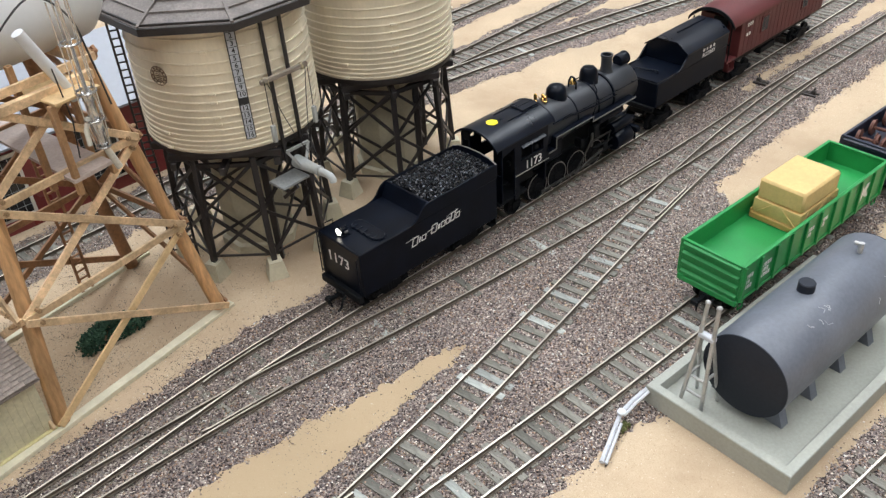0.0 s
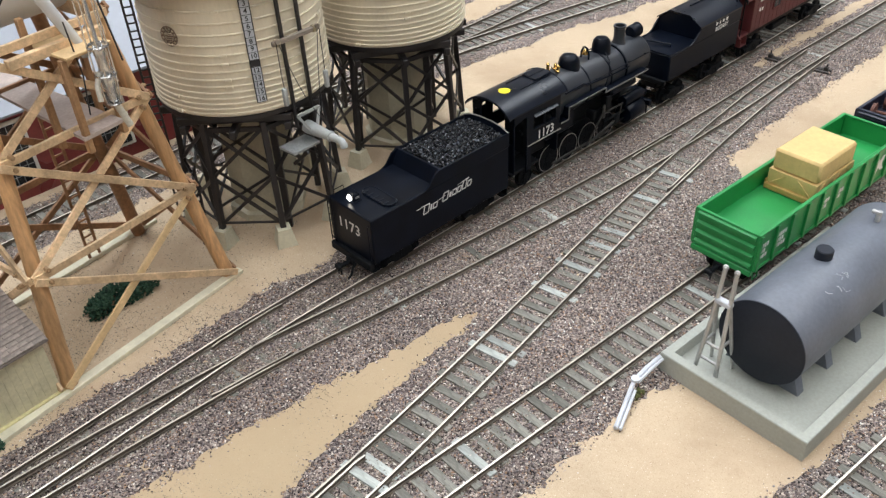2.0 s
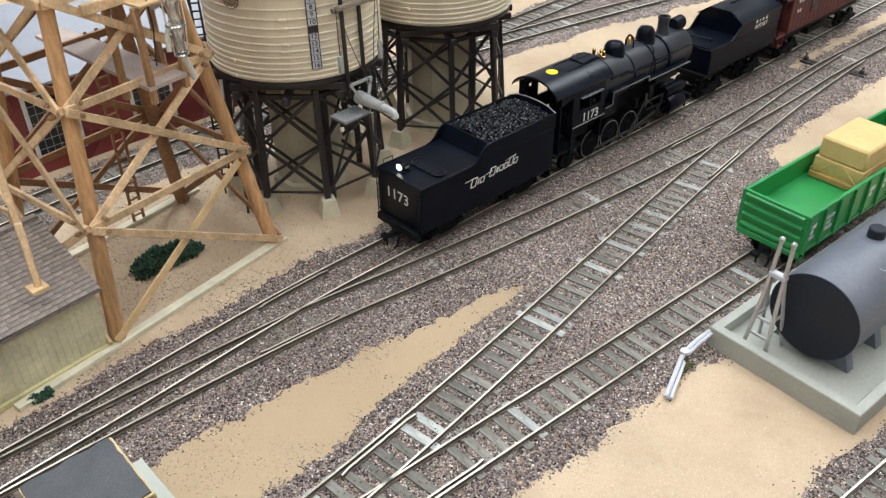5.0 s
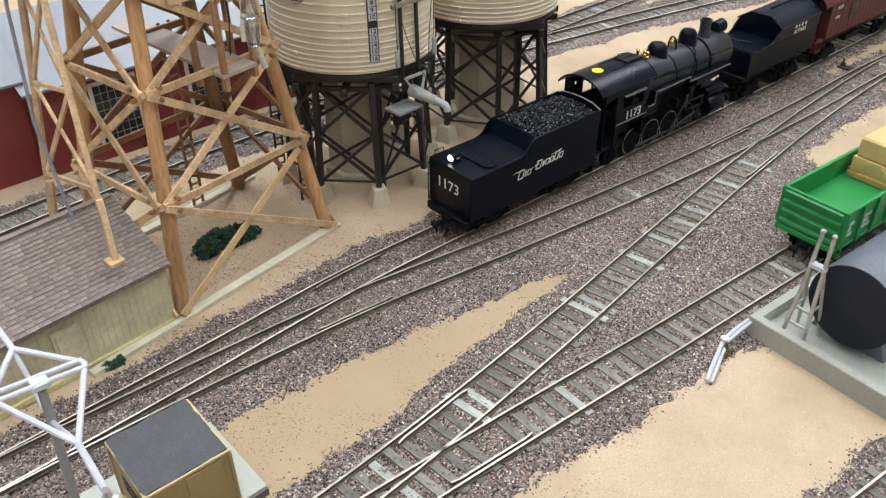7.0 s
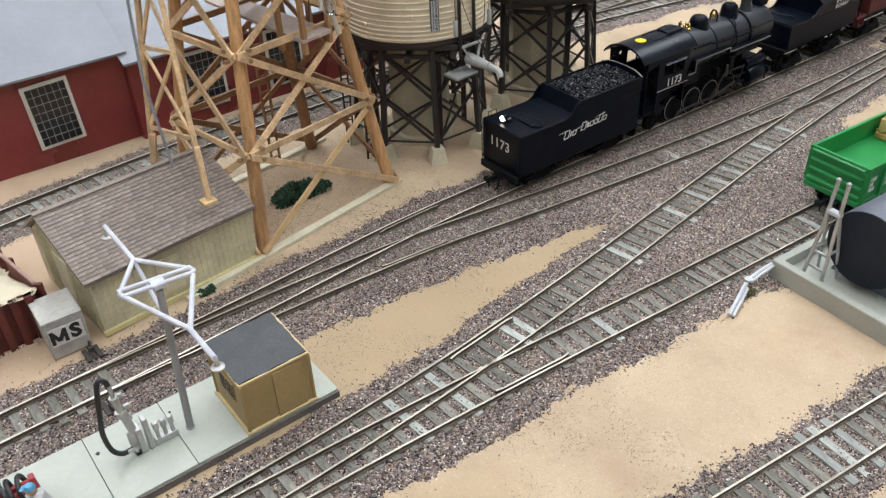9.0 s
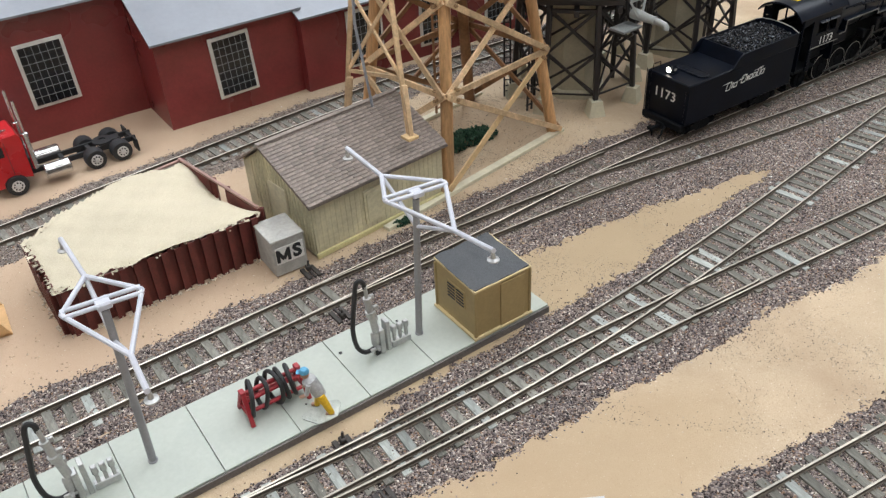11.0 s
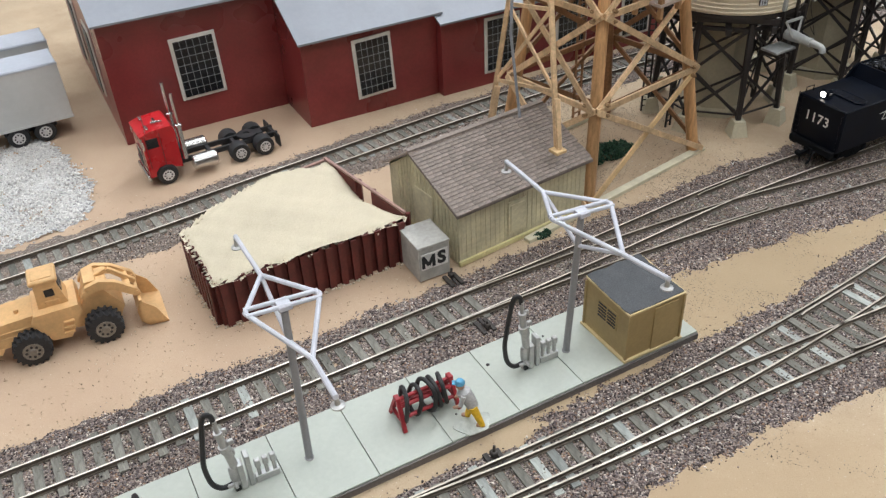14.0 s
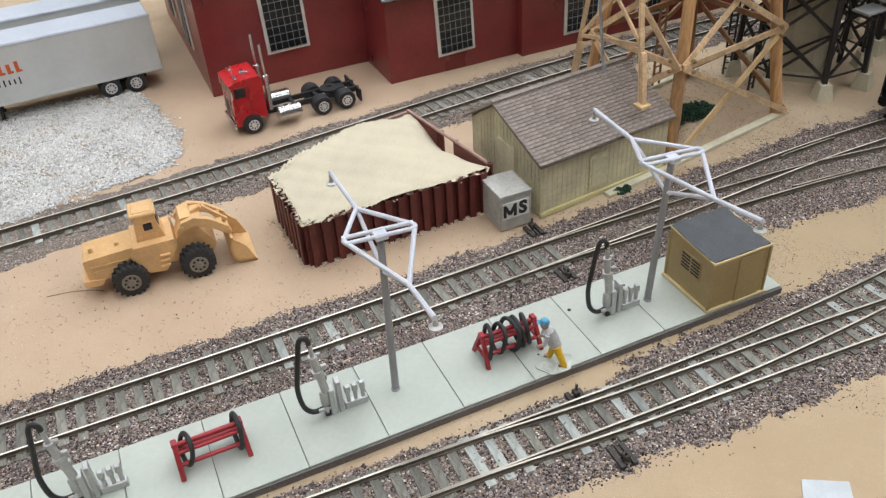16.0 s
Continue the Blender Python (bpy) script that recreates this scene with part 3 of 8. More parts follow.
def tie_mesh(length, pale):
    key = (round(length), pale)
    if key not in TIE_MESH:
        b = Build().box((0, 0, -0.75), (3.8, length, 1.7), 0.15)
        for w in (-8.6, 8.6):
            b.box((0.55, w - 1.1, 0.2), (0.5, 0.5, 0.5), mi=1)
            b.box((-0.55, w + 1.1, 0.2), (0.5, 0.5, 0.5), mi=1)
        TIE_MESH[key] = b.mesh("tie", [TIE_PALE if pale else TIE, RAIL_SIDE], smooth=False)
    return TIE_MESH[key]


def lay_track(route, label):
    q, d = LINES[route]
    t = thing("track", 0, 0, 0, 0, label, "railway track", "model railway tracks")
    for off in (-GAUGE / 2, GAUGE / 2):
        rail("rail", q, d, off, HEAD[route], t, lift=0.0 if route not in BRANCH else 0.04)
    s = np.r_[0, np.cumsum(np.hypot(*np.diff(q, axis=0).T))]
    r = random.Random(route)
    at = 0.003
    kids = [k for k, v in BRANCH.items() if route in v]
    while at < s[-1] - 0.002:
        x, y = np.interp(at, s, q[:, 0]), np.interp(at, s, q[:, 1])
        a = math.degrees(math.atan2(np.interp(at, s, d[:, 1]), np.interp(at, s, d[:, 0])))
        at += 0.0077 + r.uniform(-0.0003, 0.0003)
        if any(gap_to((x, y), o) < 0.021 for o in BRANCH.get(route, [])):
            continue
        long, shift = (24.0 + 2 * r.randrange(3) if route in "LRB" else 21.0 + 2 * r.randrange(3)), 0.0
        for k in kids:
            qq = LINES[k][0]
            dist = np.hypot(qq[:, 0] - x, qq[:, 1] - y)
            i = int(np.argmin(dist))
            ahead = abs(math.cos(radians(a)) * (qq[i, 0] - x) + math.sin(radians(a)) * (qq[i, 1] - y))
            if 0.0005 < dist[i] < 0.021 and ahead < 0.004:
                side = math.copysign(1, -math.sin(radians(a)) * (qq[i, 0] - x) + math.cos(radians(a)) * (qq[i, 1] - y))
                long, shift = 23.0 + round(dist[i] * 500) * 2, side * dist[i] / 2
        o = new("tie", tie_mesh(long, r.random() < (0.05 if route == "M" else 0.15 if route in "NK" else 0.09)))
        o.parent = t
        sx, cx = math.sin(radians(a)), math.cos(radians(a))
        o.matrix_basis = pose(x - sx * shift, y + cx * shift, (r.uniform(-0.0014, -0.0006) if route in "LM" and -0.2 < x < 0.02 else r.uniform(-0.0009, -0.0001) if route == "M" else r.uniform(-0.0004, 0.0003)), r.uniform(-0.5, 0.5), 0, a + r.uniform(-1.6, 1.6))
    return t


LABELS = {
    "L": "model railway track with bright rails under the steam train",
    "M": "model railway track with brown rails branching off beside the train",
    "N": "model railway track with brown rails and grey weathered ties",
    "K": "model railway siding with brown rails under the green gondola",
    "R": "model railway track in dark ballast beside the sand",
    "B": "model railway track with bright rails passing the red workshop",
    "C": "model railway track branching off behind the water tanks",
    "D": "far model railway track on sand behind the tanks",
}
TRACK = {}
for key in ROUTES:
    TRACK[key] = lay_track(key, LABELS[key])


def guard_rail(route, x, y, side, half=0.021):
    """A short check rail inside the running rail, its ends bent away."""
    q, d = LINES[route]
    i = int(np.argmin(np.hypot(q[:, 0] - x, q[:, 1] - y)))
    k = int(half / STEP)
    qq, dd = q[i - k:i + k + 1].copy(), d[i - k:i + k + 1]
    n = np.c_[-dd[:, 1], dd[:, 0]]
    bend = np.zeros(len(qq))
    bend[0] = bend[-1] = 0.0006
    qq = qq + n * (side * (GAUGE / 2 - 0.0021 - bend))[:, None]
    rail("guard_rail", qq, dd, 0.0, RAIL_DULL, TRACK[route], lift=-0.15)


for route, x, y, side in (("L", -0.085, 0.306, 1), ("M", -0.085, 0.283, -1), ("N", -0.036, 0.211, 1), ("K", -0.023, 0.199, -1), ("M", 0.14, 0.455, 1), ("N", 0.143, 0.43, -1), ("B", 0.03, 0.632, -1), ("C", 0.01, 0.636, 1)):
    guard_rail(route, x, y, side)

# ---- the train: black steam engine with tender, a second tender and a red car ----
ENGINE_BLACK = mat("engine black", (0.0027, 0.0045, 0.0096), 0.34, grain=1400, vary=0.2, stains=70, stain=0.35, bump=0.05, spec=0.15)
ROOF_BLACK = mat("satin black roof", (0.005, 0.0072, 0.0135), 0.3, grain=1400, vary=0.15, stains=60, stain=0.3, bump=0.04, spec=0.26)
SMOKEBOX = mat("graphite grey", (0.023, 0.0255, 0.032), 0.42, grain=1200, vary=0.15, stains=60, stain=0.2, bump=0.05)
CHASSIS = mat("chassis black", (0.004, 0.0048, 0.0065), 0.6, spec=0.2)
STEEL_TYRE = mat("bright tyre", (0.55, 0.53, 0.5), 0.35, 0.8, vary=0.1)
ROD_STEEL = mat("dull rod steel", (0.05, 0.048, 0.046), 0.45, 0.4, vary=0.2)
EDGE_WORN = mat("worn board edge", (0.15, 0.148, 0.14), 0.5, vary=0.2)
TRIM_GREY = mat("grey edge trim", (0.30, 0.29, 0.27), 0.55, vary=0.1)
BRASS = mat("polished brass", (0.75, 0.50, 0.18), 0.22, 1.0, vary=0.08, stains=200)
LETTER = mat("white lettering", (0.72, 0.71, 0.68), 0.6, vary=0.06)
YELLOW_DOT = mat("yellow sticker", (0.86, 0.70, 0.02), 0.5, vary=0.04, stain=0.04)
BOXCAR_RED = mat("freight car red", (0.10, 0.0185, 0.02), 0.55, grain=1200, vary=0.12, stains=60, stain=0.15)
WINDOW_DARK = mat("dark window", (0.012, 0.013, 0.016), 0.12, vary=0.05)
# the palest, bluish share of lumps is glints put in as colour
COAL = islands("coal", [(4, (0.006, 0.0065, 0.008)), (3, (0.014, 0.015, 0.018)), (2, (0.028, 0.03, 0.035)), (0.9, (0.11, 0.12, 0.14))], rough=0.24)
HEADLIGHT_GLOW, hn, hl, hb = nodes_of("lit headlight lens")
hb.inputs["Base Color"].default_value = (1, 0.95, 0.85, 1)
hb.inputs["Emission Color"].default_value = (1.0, 0.93, 0.80, 1)
hb.inputs["Emission Strength"].default_value = 14.0

TRAIN = (-0.05, 0.339, 42.55)


def on_train(s):
    a = radians(TRAIN[2])
    return TRAIN[0] + s * math.cos(a), TRAIN[1] + s * math.sin(a), TRAIN[2]


def wheel(parent, x, z, r, name="wheel", tyre=STEEL_TYRE, half=8.6, spokes=0):
    """A wheelset: two wheels on an axle, each with a flange, and a rim where it shines."""
    part("axle", Build().cyl((x, -half, z), (x, half, z), 0.9, n=8), CHASSIS, parent)
    for s in (-1, 1):
        y0, y1 = s * (half - 1.2), s * (half + 1.02)
        b = Build().lathe([(r + 0.7, y0), (r + 0.7, y0 + 0.3 * s), (r, y0 + 0.5 * s), (r, y0 + 2.2 * s), (r * 0.86, y0 + 2.3 * s), (r * 0.84, y0 + 1.8 * s), (r * 0.3, y0 + 1.8 * s), (r * 0.26, y0 + 2.5 * s)], (x, 0, z), 24, axis="y")
        for i in range(spokes):
            t = 2 * math.pi * i / spokes
            b.beam((x + r * 0.22 * math.cos(t), y1 - 0.3 * s, z + r * 0.22 * math.sin(t)), (x + r * 0.88 * math.cos(t), y1 - 0.3 * s, z + r * 0.88 * math.sin(t)), 0.5, 0.6)
        w = part(name, b, CHASSIS, parent)
        if tyre is not CHASSIS:
            part("tyre", Build().lathe([(r * 0.98, y1), (r * 0.98, y1 + 0.12 * s), (r * 0.93, y1 + 0.12 * s), (r * 0.93, y1)], (x, 0, z), 28, axis="y", ring=True), tyre, w)


def truck(parent, x, base=20.0, r=5.2, half=11.5):
    """A four-wheel truck with cast side frames."""
    b = Build()
    z = 2.5 + r
    b.box((x, 0, z + 2.2), (6, 2 * half, 3.2), 0.5)
    for s in (-1, 1):
        y = s * half
        b.prism([(x - base / 2 - 3, z - 1.2), (x - base / 2 + 3, z - 1.6), (x - 4, z - 3), (x + 4, z - 3), (x + base / 2 - 3, z - 1.6), (x + base / 2 + 3, z - 1.2), (x + base / 2 + 3, z + 1.4), (x + base / 2 - 2, z + 1.6), (x + 5, z + 3.4), (x - 5, z + 3.4), (x - base / 2 + 2, z + 1.6), (x - base / 2 - 3, z + 1.4)], y - 1.0, y + 1.0)
        for dx in (-1.7, 0, 1.7):
            b.cyl((x + dx, y + 0.4 * s, z - 2.2), (x + dx, y + 0.4 * s, z + 2.2), 0.75, n=8)
        for dx in (-base / 2, base / 2):
            b.box((x + dx, y + 0.8 * s, z), (3.2, 1.4, 3.2), 0.5)
    t = part("truck", b, CHASSIS, parent)
    for dx in (-base / 2, base / 2):
        wheel(t, x + dx, z, r, tyre=CHASSIS)
    return t


def coupler(parent, x, z, way, hose=True):
    b = Build()
    b.box((x + way * 3, 0, z), (7, 2.0, 1.8), 0.3)
    b.box((x + way * 7, 0.9, z), (3.2, 3.4, 2.6), 0.5)
    b.box((x + way * 8.2, -1.1, z), (1.6, 1.4, 2.6), 0.3)
    b.cyl((x + way * 7, -0.3, z), (x + way * 6.5, -0.3, z - 5), 0.45, n=6)
    b.box((x, 0, z), (1.6, 6, 4), 0.3)
    c = part("coupler", b, CHASSIS, parent)
    if hose:
        h = Build().tube(smooth_path([(x + way * 0.5, -5, z + 1), (x + way * 3, -5.2, z - 0.5), (x + way * 4.2, -5.4, z - 3.5), (x + way * 6.5, -5.4, z - 5)]), 0.6)
        part("air_hose", h, CHASSIS, parent)
    return c


def grab(parent, pts, r=0.28, material=None, name="handrail"):
    return part(name, Build().tube(pts, r, 6), material or ENGINE_BLACK, parent)


def slanted_marks(parent, y, z, x0, widths, tall, material, gap=1.0, lean=0.25, face=-1):
    """Writing drawn as plain leaning bars on a side wall."""
    b = Build()
    x = x0
    for w, t in widths:
        h = tall * t
        b.prism([(x, z), (x + w, z), (x + w + lean * h, z + h), (x + lean * h, z + h)], y, y + 0.15 * face)
        x += w + gap
    return part("painted_marking", b, material, parent, "off-white painted lettering drawn as bars")


# -- tender with coal
tender = thing("tender", *on_train(0.0145)[:2], 0, TRAIN[2], "black steam engine tender heaped with coal, rear lamp lit", "tender")
b = Build().box((48.3, 0, 26.4), (96.6, 33.4, 26.2), 0.7)
b.box((48.3, 0, 12.3), (94, 26, 2.4), 0.3)
body = part("body", b, ENGINE_BLACK, tender)
side_poly = [(33, 39.2), (36, 39.7), (38.5, 41.2), (40.5, 43.6), (42.5, 45.8), (45.5, 47.2), (96.6, 47.2), (96.6, 39.2)]
for s in (-1, 1):
    part("bunker_side", Build().prism(side_poly, s * 16.7, s * 15.7), ENGINE_BLACK, tender)
part("slope_sheet", Build().prism([(42, 39.3), (43.4, 39.3), (47.5, 47.0), (46.2, 47.0)], -15.7, 15.7), ENGINE_BLACK, tender)
part("front_sheet", Build().prism([(-16.5, 39.4), (16.5, 39.4), (16.5, 47.2), (11, 49.4), (4, 50.2), (-4, 50.2), (-11, 49.4), (-16.5, 47.2)], 95.4, 96.5, axis="x"), ENGINE_BLACK, tender)
part("sheet_rim", Build().tube([(96.0, y, z) for y, z in [(-16.6, 47.3), (-11, 49.5), (-4, 50.3), (4, 50.3), (11, 49.5), (16.6, 47.3)]], 0.35, 6), TRIM_GREY, tender, "pale worn top edge")
part("coal_bed", Build().prism([(44.5, 39.6), (95.2, 39.6), (95.2, 45.6), (70, 46.6), (47.6, 45.2)], -15.6, 15.6), COAL, tender)
rc = np.random.default_rng(8)
n_coal = 2600
cx, cy = rc.uniform(48, 94.5, n_coal), rc.uniform(-15.2, 15.2, n_coal)
cz = 45.6 + 1.8 * np.clip(1 - (cy / 16) ** 2, 0, 1) + rc.normal(0, 0.35, n_coal)
coal = grains("coal", np.c_[cx, cy, cz] * MM, 0.00085, COAL, "heaped black coal lumps in the tender", "coal", 33, flat=0.9)
coal.matrix_basis = tender.matrix_basis.copy()
oval = [(17.0 + 3.6 * math.cos(t), 7.2 * math.copysign(1, math.sin(t)) - 3.6 + 3.6 * math.sin(t)) for t in np.linspace(0.01, 2 * math.pi + 0.01, 40, endpoint=False)]
hatch = part("water_hatch", Build().prism(oval, 39.4, 40.3, axis="z"), ENGINE_BLACK, tender)
part("hatch_rim", Build().tube([(x, y, 40.2) for x, y in oval], 0.4, 6, closed=True), ROOF_BLACK, hatch)
for y in (-11.0, -7.2, -3.4, 0.4, 4.2):
    part("hatch_hinge", Build().box((14.4, y, 40.4), (4.2, 0.9, 0.6), 0.15), ROOF_BLACK, hatch)
lamp_body = Build().box((6.6, 3.7, 42.0), (4.4, 5.2, 4.4), 0.6)
lamp_body.box((6.6, 3.7, 44.4), (3.4, 4.2, 0.8), 0.3)
lamp_body.box((6.6, 3.7, 39.9), (5.4, 6.2, 0.7), 0.2)
rear_lamp = part("rear_lamp", lamp_body, ENGINE_BLACK, tender)
part("lens", Build().lathe([(1.65, 4.0), (1.5, 3.6), (0.7, 3.45)], (0, 3.7, 42.1), 20, axis="x"), HEADLIGHT_GLOW, rear_lamp, "lit white lamp lens")
part("number_plate", Build().box((6.8, 0.95, 42.2), (2.2, 0.3, 1.2), 0.1), TRIM_GREY, rear_lamp)
lettering("1173", 8.2, LETTER, tender, flat_pose(-0.12, 1.0, 28.5, 180), label="off-white painted engine number", bold=0.08, spacing=1.08)
b = Build()
for x, z, w, h in ((33.0, 27.0, 3.4, 4.6), (37.6, 27.4, 0.9, 3.2), (39.6, 27.5, 2.6, 2.7), (46.4, 28.4, 3.4, 4.4), (50.9, 28.8, 1.5, 2.8), (53.4, 28.9, 2.6, 2.8), (57.0, 29.0, 2.4, 2.8), (60.4, 29.1, 2.6, 4.6), (64.2, 29.3, 2.5, 2.8)):
    ring = [(x, z), (x + w, z), (x + w + 0.3 * h, z + h), (x + 0.3 * h, z + h)]
    if w < 2:
        b.prism(ring, -16.75, -16.9)
        continue
    for (ax, az), (bx_, bz) in zip(ring, ring[1:] + ring[:1]):
        b.beam((ax, -16.8, az), (bx_, -16.8, bz), 0.2, 0.48)
part("painted_marking", b, LETTER, tender, "off-white painted wordmark drawn as leaning frames")
b = Build()
b.prism([(29.0, 31.4), (35.5, 31.5), (35.5, 32.1)], -16.75, -16.9)
b.prism([(42.4, 30.4), (48.5, 30.9), (48.5, 31.5)], -16.75, -16.9)
b.prism([(57.5, 33.2), (65.8, 33.7), (65.8, 34.4)], -16.75, -16.9)
part("speed_lines", b, LETTER, tender)
for s in (-1, 1):
    grab(tender, [(-0.2, s * 15.4, 16), (-1.3, s * 15.4, 16.5), (-1.3, s * 15.4, 36), (-0.2, s * 15.4, 36.5)])
    part("step", Build().box((1.5, s * 13.5, 8.6), (4.5, 4, 0.6), 0.1).box((0.2, s * 13.5, 10.5), (0.5, 4, 4)), CHASSIS, tender)
    part("step", Build().box((94.5, s * 13.5, 8.6), (4.5, 4, 0.6), 0.1).box((95.8, s * 13.5, 10.5), (0.5, 4, 4)), CHASSIS, tender)
b = Build()
for y in (-11.5, -8.3):
    b.cyl((-1.0, y + 24.0, 14), (-1.0, y + 24.0, 40.8), 0.25, n=6)
for i in range(7):
    b.cyl((-1.0, 12.5, 16 + 3.6 * i), (-1.0, 15.7, 16 + 3.6 * i), 0.2, n=6)
part("rear_ladder", b, ENGINE_BLACK, tender)
part("rear_beam", Build().box((-1.0, 0, 12.0), (3.0, 31, 4.2), 0.4), CHASSIS, tender)
coupler(tender, -2.6, 9.5, -1)
for x in (20, 77):
    truck(tender, x, 18)
for x in (42, 55):
    part("brake_tank", Build().cyl((x - 5, -8, 9.5), (x + 5, -8, 9.5), 2.6, n=12), CHASSIS, tender)
grab(tender, [(3, 14.8, 39.5), (3, 14.8, 42.5), (9, 14.8, 42.5), (9, 14.8, 39.5)], 0.25)

# -- engine
engine = thing("steam_locomotive", *on_train(0.1185)[:2], 0, TRAIN[2], "black model steam locomotive with brass whistle and yellow roof sticker", "locomotive")


def roof_arc(half, crown, eave, n=14, thick=0.7):
    up = [(half * math.sin(t), eave + (crown - eave) * (math.cos(t) - math.cos(1.15)) / (1 - math.cos(1.15))) for t in np.linspace(-1.15, 1.15, n)]
    k = half / up[-1][0]
    up = [(y * k, z) for y, z in up]
    return up + [(y, z - thick) for y, z in reversed(up)]


part("cab_roof", Build().prism(roof_arc(16.2, 61.6, 54.2), -6.6, 41.0, axis="x"), ROOF_BLACK, engine)
b = Build()
for x in (-7.0, 40.4):
    b.prism(roof_arc(16.5, 61.9, 54.3, thick=1.3), x, x + 0.8, axis="x")
part("roof_rib", b, ROOF_BLACK, engine)
part("roof_hatch", Build().box((33.0, 0, 61.9), (13, 10, 1.2), 0.35).box((33.0, 0, 62.6), (12.2, 0.7, 0.4), 0.1), ROOF_BLACK, engine)
b = Build()
for y in (-5.4, 5.4):
    b.beam((14, y, 61.1), (39, y, 61.1), 0.5, 0.6)
part("hatch_rail", b, ROOF_BLACK, engine)
part("roof_sticker", Build().cyl((6.2, -0.6, 61.4), (6.2, -0.6, 61.72), 3.3, n=28), YELLOW_DOT, engine, "round bright yellow sticker")
for s in (-1, 1):
    y0, y1 = s * 15.6, s * 14.9
    b = Build()
    b.prism([(8, 16.8), (12, 16.8), (12, 31.8), (36, 31.8), (36, 40), (12, 40), (8, 40)], y0, y1)
    b.prism([(-2, 48), (8, 50.4), (8, 54), (-2, 54)], y0, y1)
    b.prism([(8, 40), (13.5, 40), (13.5, 54), (8, 54)], y0, y1)
    b.prism([(32, 40), (36, 40), (36, 54), (32, 54)], y0, y1)
    b.prism([(13.5, 48.4), (32, 48.4), (32, 54), (13.5, 54)], y0, y1)
    if s > 0:
        b.prism([(-2, 16.8), (8, 16.8), (8, 48), (-2, 48)], y0, y1)
    part("cab_side", b, ENGINE_BLACK, engine)
    part("window_frame", Build().box((22.8, s * 15.3, 40.3), (19.5, 1.4, 0.8), 0.2).box((22.8, s * 15.3, 44), (0.8, 0.9, 7.6)), ENGINE_BLACK, engine)
    part("window_awning", Build().prism([(s * 15.4, 49.0), (s * 17.4, 48.2), (s * 17.4, 48.7), (s * 15.4, 49.6)], 13, 32.5, axis="x"), ROOF_BLACK, engine)
    grab(engine, [(8.2, s * 15.6, 20), (7.4, s * 16.4, 20.6), (7.4, s * 16.4, 38), (8.2, s * 15.6, 38.6)], 0.3)
part("cab_front", Build().prism([(-14.8, 18), (14.8, 18), (14.8, 53.6), (8, 59.6), (-8, 59.6), (-14.8, 53.6)], 34.8, 36, axis="x"), ENGINE_BLACK, engine)
part("cab_back", Build().box((-1.6, 12.2, 28), (0.8, 6.0, 22), 0.1).box((-1.6, 14.6, 47), (0.8, 1.2, 16), 0.1).box((-1.6, 9.4, 38), (0.8, 1.4, 40), 0.1).box((-1.6, 12, 52.5), (0.8, 6.4, 5), 0.1).box((-1.6, -12.6, 27), (0.8, 5.4, 18), 0.1).box((-1.6, -14.7, 44), (0.8, 1.2, 20), 0.1), ENGINE_BLACK, engine)
part("cab_floor", Build().box((8, 0, 18), (24, 29.6, 1.6), 0.2), CHASSIS, engine)
b = Build().box((24, 0, 30), (18, 20, 24), 3)
b.cyl((14, 3, 38), (15.2, 3, 38), 2.2, n=14).cyl((13.6, -5, 34), (15, -5, 34), 1.6, n=12)
part("backhead", b, CHASSIS, engine)
lettering("1173", 7.2, LETTER, engine, flat_pose(23.8, -15.75, 35.4, -90), label="off-white painted engine number", bold=0.1, spacing=1.0)
part("cab_edge_line", Build().box((22.5, -15.75, 31.9), (29, 0.3, 0.6)), TRIM_GREY, engine)
# boiler in courses, domes and stack
part("boiler", Build().lathe([(13.8, 34), (14.0, 52), (13.2, 62), (13.0, 86), (12.6, 96.5), (12.5, 101.5)], (0, 0, 44.0), 40, axis="x"), SMOKEBOX, engine)
part("smokebox", Build().lathe([(12.7, 101.5), (12.7, 126), (12.0, 127.5), (10.5, 128.6), (4, 129.6)], (0, 0, 44.0), 40, axis="x"), SMOKEBOX, engine)
b = Build()
for x in (54, 66, 86, 101.2):
    b.lathe([(13.35, x), (13.5, x + 0.15), (13.5, x + 0.95), (13.35, x + 1.1)], (0, 0, 44.0), 40, axis="x")
part("boiler_band", b, ENGINE_BLACK, engine)
part("firebox", Build().box((42, 0, 33), (26, 25, 18), 2.5), ENGINE_BLACK, engine)
dome = [(7.2, 54.2), (6.4, 56.2), (6.1, 59.5), (5.7, 61.6), (4.3, 63.4), (2.0, 64.1)]
part("steam_dome", Build().lathe(dome, (61.6, 0, 0), 28), ENGINE_BLACK, engine)
part("sand_dome", Build().lathe([(6.6, 54), (5.9, 56), (5.6, 60.4), (5.1, 63), (3.7, 64.6), (1.6, 65.0)], (92, 0, 0), 28), ENGINE_BLACK, engine)
part("smokestack", Build().lathe([(5.2, 54.5), (3.9, 57.2), (3.4, 59.5), (3.4, 65.6), (3.9, 66.0), (3.9, 67.0), (3.4, 67.1), (2.8, 66.9), (2.8, 60)], (109.5, 0, 0), 28), SMOKEBOX, engine)
b = Build().lathe([(2.0, 59.4), (1.8, 60.1), (1.3, 61.5), (0.8, 62.3), (0.3, 62.6)], (76.5, 0, 0), 18)
bell = part("bell", b, BRASS, engine, "polished brass bell")
part("bell_yoke", Build().tube([(76.5, -2.8, 56.6), (76.5, -2.7, 60.5), (76.5, -1.4, 63.2), (76.5, 0, 63.7), (76.5, 1.4, 63.2), (76.5, 2.7, 60.5), (76.5, 2.8, 56.6)], 0.6, 6), ENGINE_BLACK, engine)
